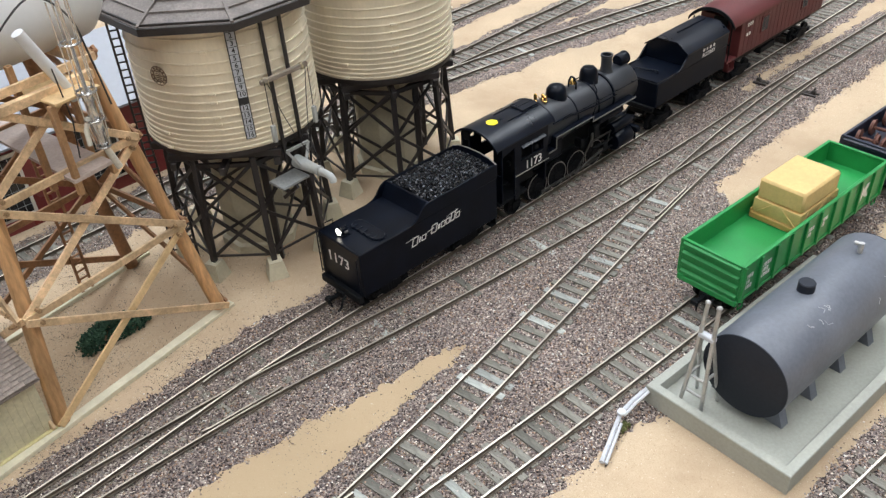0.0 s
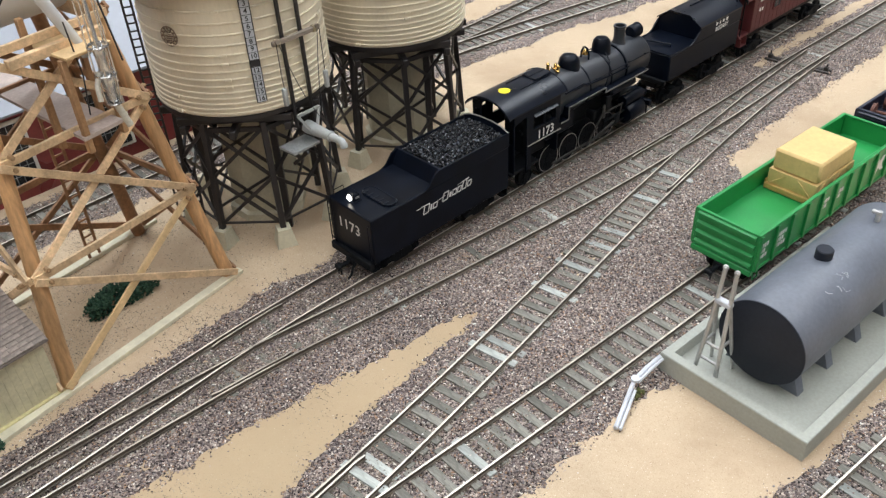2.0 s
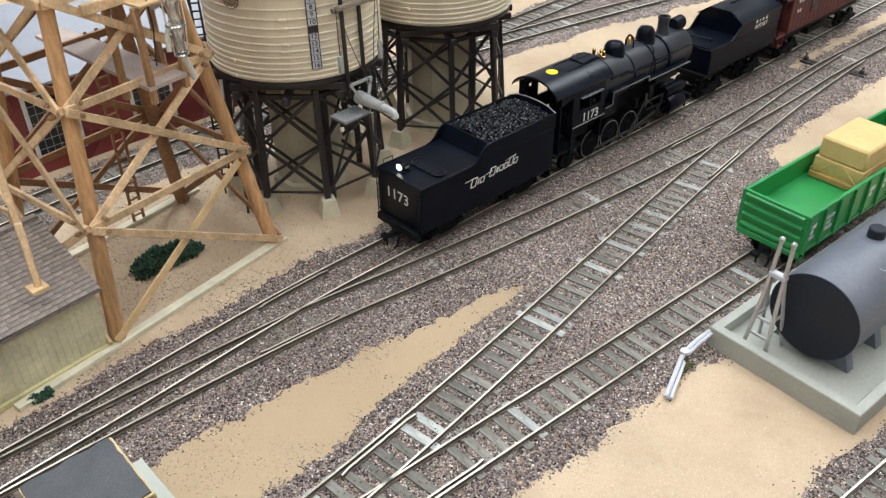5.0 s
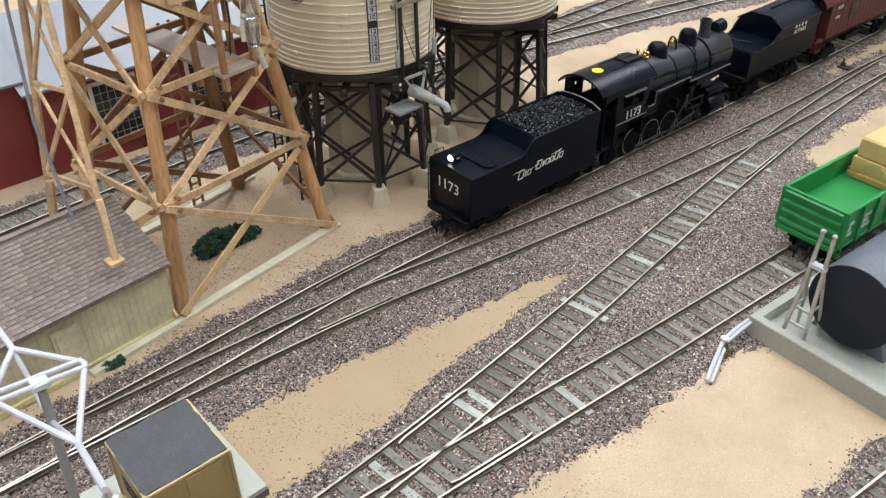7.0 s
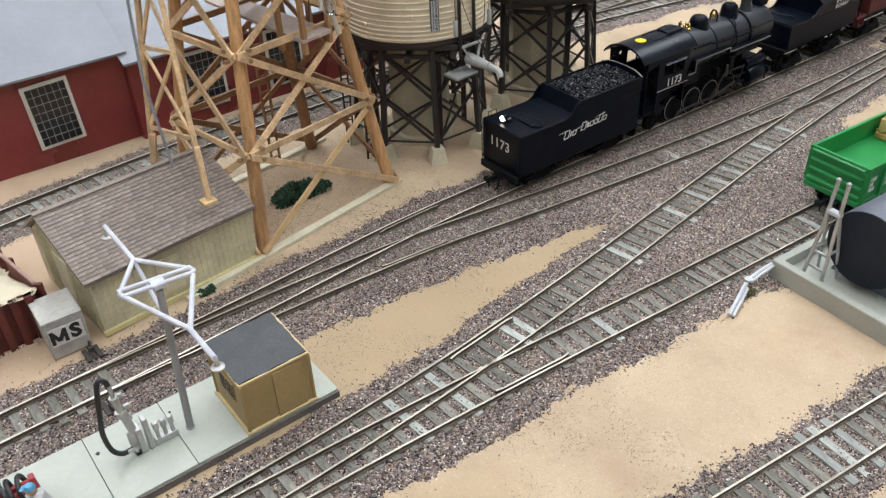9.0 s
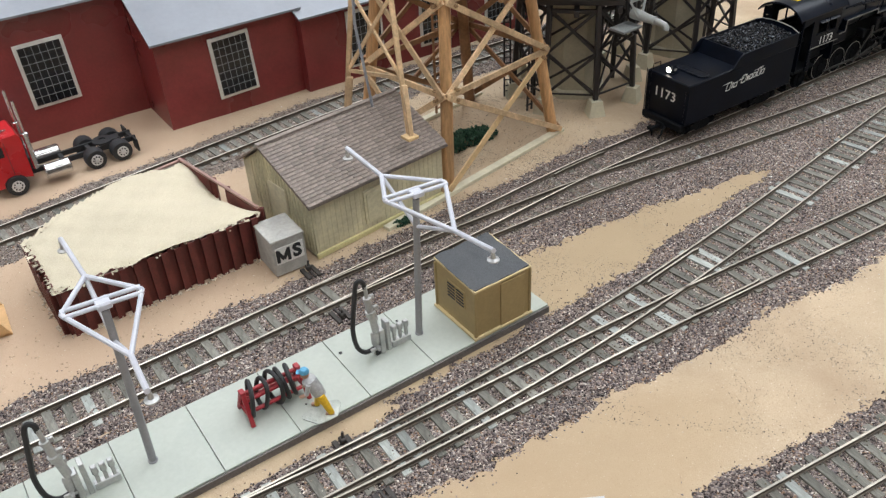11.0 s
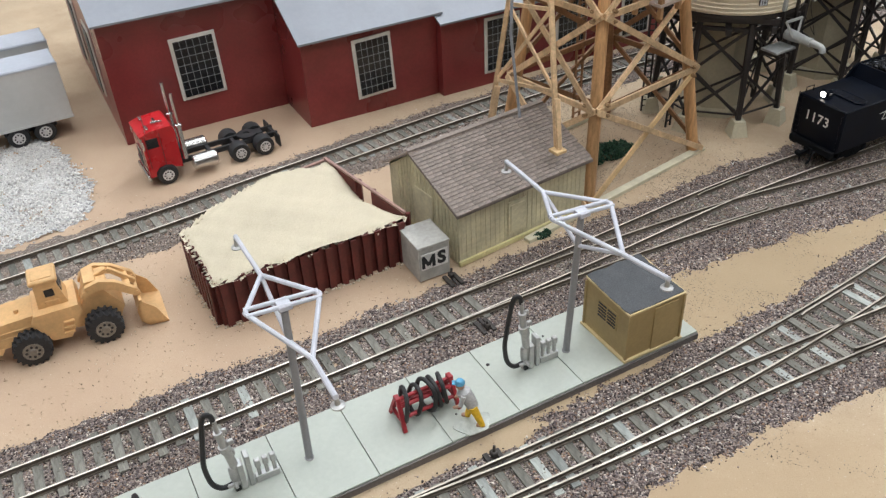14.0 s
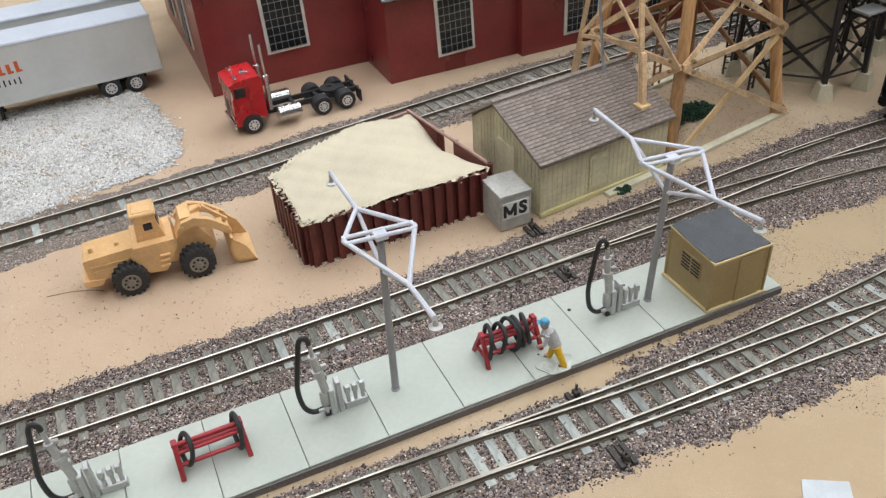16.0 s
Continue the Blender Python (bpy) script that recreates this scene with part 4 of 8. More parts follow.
for dx, dy, h in ((46, 2.6, 4.5), (49, -2.4, 3.6), (51, 1.2, 3.0)):
    w = Build().cyl((dx, dy, 56.8), (dx, dy, 58.3), 0.6, n=8)
    w.lathe([(1.2, 58.2), (1.3, 59), (0.7, 59.5), (1.0, 59.7), (1.0, 58.2 + h), (0.3, 58.8 + h)], (dx, dy, 0), 12)
    w.tube([(dx, dy, 58.5), (dx - 2.2, dy + 0.6, 59.2), (dx - 2.6, dy + 1.0, 60.6)], 0.3, 6)
    part("whistle", w, BRASS, engine, "polished brass whistle")
# handrails and pipes on the boiler
for s in (-1, 1):
    y = s * 13.4
    grab(engine, [(52, y, 49.5), (70, y, 49.2), (126, y * 0.97, 48.6)], 0.3)
    b = Build()
    for x in (56, 72, 88, 104, 120):
        b.cyl((x, s * 12.0, 48.8), (x, y, 49.2), 0.3, n=6)
    part("handrail_post", b, ENGINE_BLACK, engine)
    part("sand_pipe", Build().tube([(90, s * 4, 58), (88, s * 9.6, 54), (84, s * 12.9, 47), (80, s * 13.3, 41)], 0.35, 6), ENGINE_BLACK, engine)
    part("feed_pipe", Build().tube([(43, s * 13.7, 50.5), (58, s * 13.6, 51), (62, s * 13.3, 48.6), (84, s * 12.8, 46.5), (104, s * 12.8, 46)], 0.6, 6), ENGINE_BLACK, engine)
    # running board in two levels with pale edges
    b = Build()
    b.box((59.0, s * 14.4, 43.4), (34, 5.4, 0.8), 0.15).box((97, s * 14.4, 40.4), (43, 5.4, 0.8), 0.15)
    b.beam((76, s * 14.4, 43.4), (76, s * 14.4, 40.4), 5.4, 0.8, up=(1, 0, 0))
    b.beam((42.0, s * 14.4, 36), (42.0, s * 14.4, 43.6), 5.4, 0.8, up=(1, 0, 0)).box((39.2, s * 14.4, 36), (6.4, 5.4, 0.8), 0.1)
    part("running_board", b, ENGINE_BLACK, engine)
    b = Build()
    b.box((59.0, s * 17.2, 43.4), (34.2, 0.3, 0.8)).box((97, s * 17.2, 40.4), (43, 0.3, 0.8)).box((76, s * 17.2, 41.9), (0.8, 0.3, 3.0)).box((42, s * 17.2, 39.6), (0.8, 0.3, 7.4)).box((38.8, s * 17.2, 36), (6.4, 0.3, 0.8))
    part("board_edge", b, EDGE_WORN, engine, "pale worn edge of the running board")
    part("air_tank", Build().lathe([(1.5, 0), (2.9, 1.2), (2.9, 24), (1.5, 25.2)], (84, s * 13.2, 36.2), 16, axis="x"), ENGINE_BLACK, engine)
    # cylinder and motion work
    cyl = Build().lathe([(5.6, 0), (6.0, 0.6), (6.0, 15.4), (5.6, 16)], (101, s * 13.6, 15.5), 22, axis="x")
    cyl.lathe([(3.2, 0), (3.4, 0.5), (3.4, 18.5), (3.2, 19)], (99.5, s * 13.2, 24.5), 18, axis="x")
    cyl.box((109, s * 11.6, 20), (13, 7, 10), 0.8)
    part("cylinder", cyl, ENGINE_BLACK, engine)
    part("crosshead_guide", Build().box((91, s * 14.2, 18.6), (20, 1.6, 1.0), 0.2).box((91, s * 14.2, 13.0), (20, 1.6, 1.0), 0.2).box((93, s * 14.4, 15.8), (5, 2, 5), 0.4), CHASSIS, engine)
    part("main_rod", Build().beam((93, s * 14.6, 15.4), (64, s * 14.6, 9.2), 0.9, 1.8, 0.2), ROD_STEEL, engine)
    part("side_rod", Build().beam((34, s * 13.2, 9.2), (88, s * 13.2, 9.2), 0.9, 1.7, 0.2), ROD_STEEL, engine)
    part("valve_gear", Build().beam((64, s * 15.0, 9.2), (78, s * 14.8, 25), 0.7, 1.1).beam((78, s * 14.8, 25), (99, s * 14.2, 24), 0.7, 1.0).box((79, s * 14.8, 26), (2.4, 1.2, 9), 0.4).beam((94, s * 14.8, 13), (97, s * 14.6, 24), 0.7, 1.0), ROD_STEEL, engine)
    part("hanger", Build().box((82, s * 13.6, 31), (5, 5, 9), 0.6).box((70, s * 12, 27), (3, 6, 6), 0.5), CHASSIS, engine)
part("frame", Build().box((66, 0, 17), (118, 11, 9), 0.6).box((66, 0, 26), (90, 8, 12), 1), CHASSIS, engine)
for x in (34.5, 52.5, 70.5, 88.5):
    wheel(engine, x, 11.2, 8.7, "driving_wheel", spokes=14)
wheel(engine, 14, 8.3, 5.8, "trailing_wheel", tyre=CHASSIS, spokes=10)
wheel(engine, 115, 6.6, 4.1, "pilot_wheel", tyre=CHASSIS)
b = Build()
b.box((128, 0, 13.5), (3, 31, 4), 0.4)
for i in range(9):
    y = -12 + 3 * i
    b.beam((129, y, 12.5), (136 - abs(y) * 0.42, y * 0.9, 4.0), 1.0, 1.0)
b.box((122, 0, 21), (12, 24, 0.8), 0.2)
part("pilot", b, ENGINE_BLACK, engine)
hl_b = Build().lathe([(3.4, 120.5), (4.0, 121.5), (4.0, 127.5), (4.3, 127.8), (4.3, 128.6), (3.4, 128.6)], (0, 0, 59.0), 20, axis="x")
hl_b.box((124, 0, 56.6), (5, 4, 2.4), 0.3)
part("headlamp", hl_b, ENGINE_BLACK, engine)
coupler(engine, 131, 9.5, 1, hose=False)
part("drawbar", Build().box((-9, 0, 11), (14, 3, 1.4), 0.3), CHASSIS, engine)

# -- second tender, with a roofed bunker
plow = thing("plow_tender", *on_train(0.2620)[:2], 0, TRAIN[2] + 0.1, "black snow-plow tender with a raised bunker coupled to the engine", "tender")
LP = 84.0
part("body", Build().box((LP / 2, 0, 31.3), (LP, 33.4, 17.2), 0.6).box((LP / 2, 0, 21.2), (LP - 5, 26, 3), 0.3), ENGINE_BLACK, plow)
for s in (-1, 1):
    part("bunker_side", Build().prism([(21, 39.8), (24.5, 40.4), (27.5, 41.9), (30, 44.7), (33, 47.1), (36.5, 48.8), (LP, 48.8), (LP, 39.8)], s * 16.7, s * 15.8), ENGINE_BLACK, plow)
bunker_end = [(-15.8, 40.0), (15.8, 40.0), (15.8, 48.0), (7.5, 54.0), (-7.5, 54.0), (-15.8, 48.0)]
part("bunker_front", Build().prism(bunker_end, 33.5, 34.7, axis="x"), ENGINE_BLACK, plow)
part("bunker_roof", Build().prism([(-16.9, 48.2), (-7.6, 54.4), (7.6, 54.4), (16.9, 48.2), (16.9, 49.2), (7.9, 55.3), (-7.9, 55.3), (-16.9, 49.2)], 32.5, LP + 0.5, axis="x"), ROOF_BLACK, plow)
part("bunker_back", Build().prism(bunker_end, LP - 1.2, LP, axis="x"), ENGINE_BLACK, plow)
part("roof_joint", Build().box((64, 1.5, 55.7), (34, 1.2, 0.9), 0.15), ROOF_BLACK, plow)
grab(plow, [(9, 8, 39.8), (9, 8, 41.4), (10, 6.5, 41.6), (13.5, -5.5, 41.6), (14, -7, 41.4), (14, -7, 39.8)], 0.6)
part("deck_curb", Build().box((11, 15.9, 40.2), (21, 0.6, 0.7)).box((11, -15.9, 40.2), (21, 0.6, 0.7)).box((0.6, 0, 40.2), (0.6, 31, 0.7)), ENGINE_BLACK, plow)
grab(plow, [(1.5, 13.5, 39.8), (1.5, 13.5, 44.2), (5, 13.5, 44.2), (5, 13.5, 39.8)], 0.35)
lettering("ROTARY", 4.0, LETTER, plow, flat_pose(59, -16.85, 42.2, -90), label="off-white painted lettering", bold=0.05, slant=0.15)
slanted_marks(plow, -16.8, 45.0, 51.5, [(2.0, 1), (1.2, 1), (2.0, 1), (2.0, 1)], 2.0, LETTER, 2.4, 0.1)
part("end_beam", Build().box((-0.8, 0, 21.5), (2.4, 31, 3.4), 0.4), CHASSIS, plow)
part("end_beam", Build().box((LP + 0.8, 0, 21.5), (2.4, 31, 3.4), 0.4), CHASSIS, plow)
part("frame", Build().box((LP / 2, 0, 16.5), (LP - 8, 12, 7), 0.5), CHASSIS, plow)
for x in (17, LP - 17):
    truck(plow, x, 18)
coupler(plow, -2.0, 12, -1, hose=False)
coupler(plow, LP + 2.0, 12, 1)

# -- red outfit car with an arched roof over an open end platform
red = thing("outfit_car", *on_train(0.3635)[:2], 0, TRAIN[2] + 0.1, "oxide-red wooden outfit car with an arched roof and end platform", "freight car")
LR = 130.0
part("body", Build().box((LR / 2, 0, 38), (LR, 33, 28), 0.5), BOXCAR_RED, red)
part("roof", Build().prism(roof_arc(18.0, 61.0, 51.6, thick=1.2), -13, LR + 2, axis="x"), BOXCAR_RED, red)
part("roof_edge", Build().prism(roof_arc(18.2, 61.3, 51.4, thick=2.4), -14, -13, axis="x"), CHASSIS, red)
part("platform", Build().box((-6, 0, 24), (13, 31, 2.2), 0.3), BOXCAR_RED, red)
b = Build()
for y in (-15, -5, 5, 15):
    b.cyl((-11.5, y, 25), (-11.5, y, 37 if abs(y) < 10 else 52), 0.5, n=6)
b.cyl((-11.5, -15, 37), (-11.5, 15, 37), 0.5, n=6)
part("railing", b, CHASSIS, red)
part("end_door", Build().box((-0.3, 0, 38), (0.8, 11, 26), 0.2), CHASSIS, red)
for x in np.arange(6, LR, 6.2):
    part("side_batten", Build().box((float(x), -16.55, 38), (0.35, 0.2, 27)), BOXCAR_RED, red)
for x in (34, 96):
    w = part("window", Build().box((x, -16.7, 40), (11, 0.7, 13), 0.15), BOXCAR_RED, red)
    part("pane", Build().box((x - 2.3, -17.0, 40), (3.8, 0.3, 10.5)).box((x + 2.3, -17.0, 40), (3.8, 0.3, 10.5)), WINDOW_DARK, w)
slanted_marks(red, -16.75, 45, 8, [(1.6, 1), (1.6, 1), (1.6, 1)], 2.6, LETTER, 1.2, 0)
slanted_marks(red, -16.75, 38, 8, [(2.0, 1), (2.0, 1)], 2.2, LETTER, 1.2, 0)
part("underframe", Build().box((LR / 2, 0, 20), (LR - 6, 20, 8), 0.5).box((60, -7, 12), (22, 6, 5), 0.6), CHASSIS, red)
for x in (18, 112):
    truck(red, x, 20)
coupler(red, -13, 10, -1)
part("platform_step", Build().box((-7, -14.5, 17), (8, 4, 0.7), 0.1).box((-3.2, -14.5, 20), (0.6, 4, 6)).box((-10.8, -14.5, 20), (0.6, 4, 6)), BOXCAR_RED, red)

# ---- siding: green gondola with a crate, dark gondola with wheels ----
GREEN = mat("gondola green", (0.016, 0.25, 0.06), 0.38, grain=1000, vary=0.08, stains=50, stain=0.12, bump=0.04)
CRATE_TAN = mat("wrapped crate card", (0.64, 0.455, 0.19), 0.6, grain=500, vary=0.07, stains=60, stain=0.08, bump=0.1)
CRATE_DARK = mat("crate skid", (0.42, 0.27, 0.08), 0.65, grain=500, vary=0.12, stains=80, stain=0.12)
NAVY = mat("dark blue car paint", (0.013, 0.017, 0.035), 0.45, vary=0.12)
RUST = mat("rust brown wheel", (0.13, 0.05, 0.035), 0.7, vary=0.25)
SIDING = (0.138, 0.328, 39.2)


def on_siding(s):
    a = radians(SIDING[2])
    return SIDING[0] + s * math.cos(a), SIDING[1] + s * math.sin(a)


def gondola(s, length, top, paint, label, ribs=11):
    g = thing("gondola_car", *on_siding(s), 0, SIDING[2], label, "freight car", "gondola cars")
    z0 = 14.5
    part("floor", Build().box((length / 2, 0, z0 + 5.0), (length - 1, 32, 9.0), 0.2), paint, g)
    for sd in (-1, 1):
        part("side", Build().box((length / 2, sd * 16.2, (z0 + top) / 2), (length, 1.1, top - z0), 0.2).box((length / 2, sd * 16.4, top), (length + 0.6, 2.0, 1.2), 0.3).box((length / 2, sd * 16.6, z0 + 0.8), (length, 1.6, 1.6), 0.3), paint, g)
        for i in range(ribs):
            x = 1.2 + (length - 2.4) * i / (ribs - 1)
            part("rib", Build().prism([(x - 0.8, z0 + 0.5), (x + 0.8, z0 + 0.5), (x + 0.8, top - 0.4), (x - 0.8, top - 0.4)], sd * 16.7, sd * 18.0), paint, g)
    for x, way in ((0.5, -1), (length - 0.5, 1)):
        part("end", Build().box((x, 0, (z0 + top) / 2), (1.1, 31.6, top - z0), 0.2).box((x, 0, top), (1.8, 33, 1.2), 0.3), paint, g)
        for k in range(4):
            z = z0 + 2.6 + (top - z0 - 4.5) * k / 3
            part("end_rib", Build().prism([(x + way * 0.5, z - 1.5), (x + way * 1.9, z - 0.7), (x + way * 1.9, z + 0.7), (x + way * 0.5, z + 1.5)], -15.4, 15.4), paint, g)
        part("end_sill", Build().box((x + way * 0.8, 0, z0 - 0.8), (2.4, 33, 3.2), 0.4), paint, g)
        for sd in (-1, 1):
            part("step", Build().tube([(x - way * 1, sd * 16, z0 - 1), (x - way * 1, sd * 16.4, z0 - 5), (x - way * 5, sd * 16.4, z0 - 5), (x - way * 5, sd * 16, z0 - 1)], 0.4, 6), paint, g)
    part("underframe", Build().box((length / 2, 0, z0 - 2), (length - 4, 12, 3), 0.4), CHASSIS, g)
    for x in (18, length - 18):
        truck(g, x, 19, half=11.2)
    coupler(g, -0.8, 9.8, -1)
    coupler(g, length + 0.8, 9.8, 1, hose=False)
    return g


gon = gondola(0.0005, 136.0, 35.0, GREEN, "bright green model gondola car with a tan crate aboard")
b = Build()
for x, n in ((4.2, 3), (17.5, 4), (58, 3), (71, 3)):
    for row in range(3 if x < 30 else 2):
        for k in range(n - row % 2):
            b.box((x + 2.1 * k, -16.85, 27.5 - row * 3.1), (1.3, 0.3, 2.1))
part("painted_marking", b, LETTER, gon, "small pale stencilled data drawn as bars")
b = Build()
b.prism([(108, 20), (111, 20), (113, 24), (116, 21.5), (119, 21.5), (116, 25.5), (118, 30), (115, 30), (113, 27), (111, 31), (108, 31), (110.5, 26)], -17.0, -17.25)
part("emblem", b, LETTER, gon, "white painted emblem")
crate = thing("crate", *on_siding(0.0735), 0.0241, SIDING[2], "tan card-wrapped crate strapped on a skid in the green gondola", "crate")
part("wrapped_load", Build().prism([(-17.6, 3.2), (17.6, 3.2), (18.4, 7), (18.2, 11.6), (-18.2, 11.6), (-18.4, 7)], -12.8, 12.8).box((0, 0, 17.2), (34.5, 25.0, 11.4), 1.2), CRATE_TAN, crate)
part("skid", Build().box((0, 0, 1.7), (38.5, 27.5, 3.2), 0.4), CRATE_DARK, crate)
for sd in (-1, 1):
    for x0, x1 in ((-17, -10), (17, 10), (-5, 5)):
        part("strap", Build().beam((x0, sd * 13.0, 4), (x1, sd * 13.0, 11), 0.3, 0.8), CRATE_TAN, crate)
    for y0, y1 in ((-11, -3), (11, 3)):
        part("strap", Build().beam((sd * 18.5, y0, 4), (sd * 18.5, y1, 11), 0.8, 0.3), CRATE_TAN, crate)
for sd in (-1, 1):
    part("skid_board", Build().box((0, sd * 13.6, 4.0), (37, 0.9, 2.0), 0.2), CRATE_DARK, crate)
dark = gondola(0.153, 110.0, 32.0, NAVY, "dark blue model gondola car loaded with rusty wheels", ribs=9)
for i in range(6):
    for k in (-1, 1):
        w = thing("wheelset", *on_siding(0.166 + 0.017 * i), 0.0238, SIDING[2] + 8 * k, "rusty brown spare wheelset lying in the dark gondola", "wheelset", "spare wheelsets")
        w.matrix_basis = w.matrix_basis @ pose(0, 0.0075 * k, 0.0045)
        bb = Build().cyl((0, -6, 0), (0, 6, 0), 1.0, n=8)
        for e in (-1, 1):
            bb.lathe([(5.0, e * 4.0), (5.0, e * 4.4), (4.3, e * 4.6), (4.3, e * 6.0), (3.4, e * 6.0), (3.2, e * 5.4), (1.6, e * 5.4), (1.5, e * 6.2)], (0, 0, 0), 18, axis="y")
        part("wheel_pair", bb, RUST, w)

# ---- concrete pad with a grey storage tank ----
CONCRETE = mat("painted concrete grey", (0.34, 0.35, 0.31), 0.7, grain=700, vary=0.08, stains=40, stain=0.1, bump=0.1)
TANK_GREY = mat("blue grey tank paint", (0.125, 0.138, 0.168), 0.42, grain=500, vary=0.1, stains=45, stain=0.16, bump=0.12)
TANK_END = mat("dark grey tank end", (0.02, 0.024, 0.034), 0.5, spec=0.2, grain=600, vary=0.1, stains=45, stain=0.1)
WHITEWEAR = mat("scraped white wear", (0.42, 0.43, 0.46), 0.6)
SILVER = mat("silver painted casting", (0.48, 0.48, 0.47), 0.42, 0.55, grain=900, vary=0.1, stains=200, stain=0.12)
PALE_STRIP = mat("pale grey-blue plastic", (0.52, 0.54, 0.58), 0.45, vary=0.08)
pad = thing("tank_pad", 0.0965, 0.2715, 0, 39.0, "grey concrete containment pad with a low kerb wall", "containment pad")
PL, PW, PZ = 136.0, 68.0, 9.0
part("floor", Build().box((PL / 2, -PW / 2, 0.7), (PL - 8, PW - 8, 4.6), 0.2), CONCRETE, pad)
kerb, loops = Build(), []
for e, z in ((0.0, -1.8), (0.0, 8.6), (0.35, 9.0), (4.1, 9.0), (4.4, 8.6), (4.4, -1.8)):
    loops.append([(e, -e, z), (PL - e, -e, z), (PL - e, -PW + e, z), (e, -PW + e, z)])
kerb.add([p for lp in loops for p in lp], [(4 * i + k, 4 * i + (k + 1) % 4, 4 * ((i + 1) % 6) + (k + 1) % 4, 4 * ((i + 1) % 6) + k) for i in range(6) for k in range(4)])
part("kerb", kerb, CONCRETE, pad)


def on_pad(x, y):
    a = radians(39.0)
    return 0.0965 + (x * math.cos(a) - y * math.sin(a)) * MM, 0.2715 + (x * math.sin(a) + y * math.cos(a)) * MM


st = thing("storage_tank", *on_pad(17, -33.5), 0.003, 39.0, "blue-grey scuffed cylindrical storage tank on concrete saddles", "storage tank")
TR, TZ, TL = 19.1, 23.2, 102.0
part("shell", Build().lathe([(TR - 0.2, 0.4), (TR, 0.8), (TR, TL - 0.8), (TR - 0.2, TL - 0.4)], (0, 0, TZ), 56, axis="x"), TANK_GREY, st)
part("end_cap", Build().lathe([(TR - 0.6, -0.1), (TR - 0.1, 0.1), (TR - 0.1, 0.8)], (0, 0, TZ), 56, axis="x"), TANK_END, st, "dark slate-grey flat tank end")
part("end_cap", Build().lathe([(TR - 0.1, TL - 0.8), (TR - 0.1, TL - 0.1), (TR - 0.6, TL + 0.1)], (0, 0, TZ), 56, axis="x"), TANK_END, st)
part("fill_cap", Build().lathe([(3.6, TZ + TR - 1.5), (3.6, TZ + TR + 3.6), (3.2, TZ + TR + 4.0)], (44, 2.5, 0), 24), TANK_END, st, "round dark filler cap")
part("vent", Build().cyl((84, 0, TZ + TR - 1), (84, 0, TZ + TR + 5), 1.2, n=10).cyl((84, 0, TZ + TR + 4), (84, 3, TZ + TR + 4), 1.0, n=10), SILVER, st, "small silver vent pipe")
for x in (10, 33, 57, 82):
    sad = Build().prism([(-17, 0), (17, 0), (13.5, 9.5), (12, 9.5), (6, 5), (0, 4.2), (-6, 5), (-12, 9.5), (-13.5, 9.5)], x - 2.4, x + 2.4, axis="x")
    part("saddle", sad, TANK_GREY, st)
rw = random.Random(4)
b = Build()
for i in range(9):
    x, t = rw.uniform(22, 92), rw.uniform(0.25, 1.2)
    pts = []
    for k in range(4):
        t2, x2 = t + 0.05 * k + rw.uniform(-0.02, 0.02), x + k * rw.uniform(-0.5, 1.3)
        pts.append((x2, -(TR + 0.02) * math.sin(t2), TZ + (TR + 0.02) * math.cos(t2)))
    b.tube(pts, rw.uniform(0.1, 0.22), 5)
part("scratch", b, WHITEWEAR, st)
lad = thing("pipe_ladder", *on_pad(12, -18), 0.003, 39.0, "silver pipe ladder frame standing before the tank", "ladder")
for y in (-2.6, 2.6):
    part("upright", Build().tube([(-5, y * 2.0, 0), (-1.6, y * 1.25, 30), (0, y, 53)], 0.95, 8), SILVER, lad)
    part("brace", Build().tube([(7.5, y * 2.0, 0.2), (-0.6, y * 1.1, 38)], 0.8, 8), SILVER, lad)
    part("upright_cap", Build().box((0, y, 54), (2.2, 2.2, 2.0), 0.6), SILVER, lad)
for z in (8, 16):
    part("rung", Build().cyl((-4.4 + 0.11 * z, -4.6, z), (-4.4 + 0.11 * z, 4.6, z), 0.7, n=8), SILVER, lad)
part("clamp", Build().box((-0.6, 0, 38), (3.2, 7.5, 2.6), 0.6), PALE_STRIP, lad)
part("spreader", Build().cyl((-3.2, 3.6, 17), (3.6, 3.6, 17), 0.7, n=8).cyl((-3.2, -3.6, 17), (3.6, -3.6, 17), 0.7, n=8), SILVER, lad)
pipe = thing("loose_pipe", 0.0, 0.0, 0, 0, "pale grey pipe elbow lying on the sand beside the pad", "pipe")
part("pipe_run", Build().tube([(71.5, 238.0, 0.6), (81.5, 257.5, 1.8), (84, 261.5, 3.4)], 1.0, 8).tube([(73.2, 237.2, 0.6), (83.2, 256.7, 1.8)], 0.7, 8), PALE_STRIP, pipe)
part("pipe_bend", Build().tube([(84, 261.5, 3.4), (90, 266.5, 5.2), (97, 271.5, 6.5)], 1.0, 8).tube([(85, 260, 3.2), (91, 265, 5.0), (97.5, 270, 6.3)], 0.7, 8), PALE_STRIP, pipe)
part("clamp", Build().lathe([(1.9, 0), (1.9, 1.2), (1.2, 1.5)], (84, 261, 3.6), 14), PALE_STRIP, pipe)

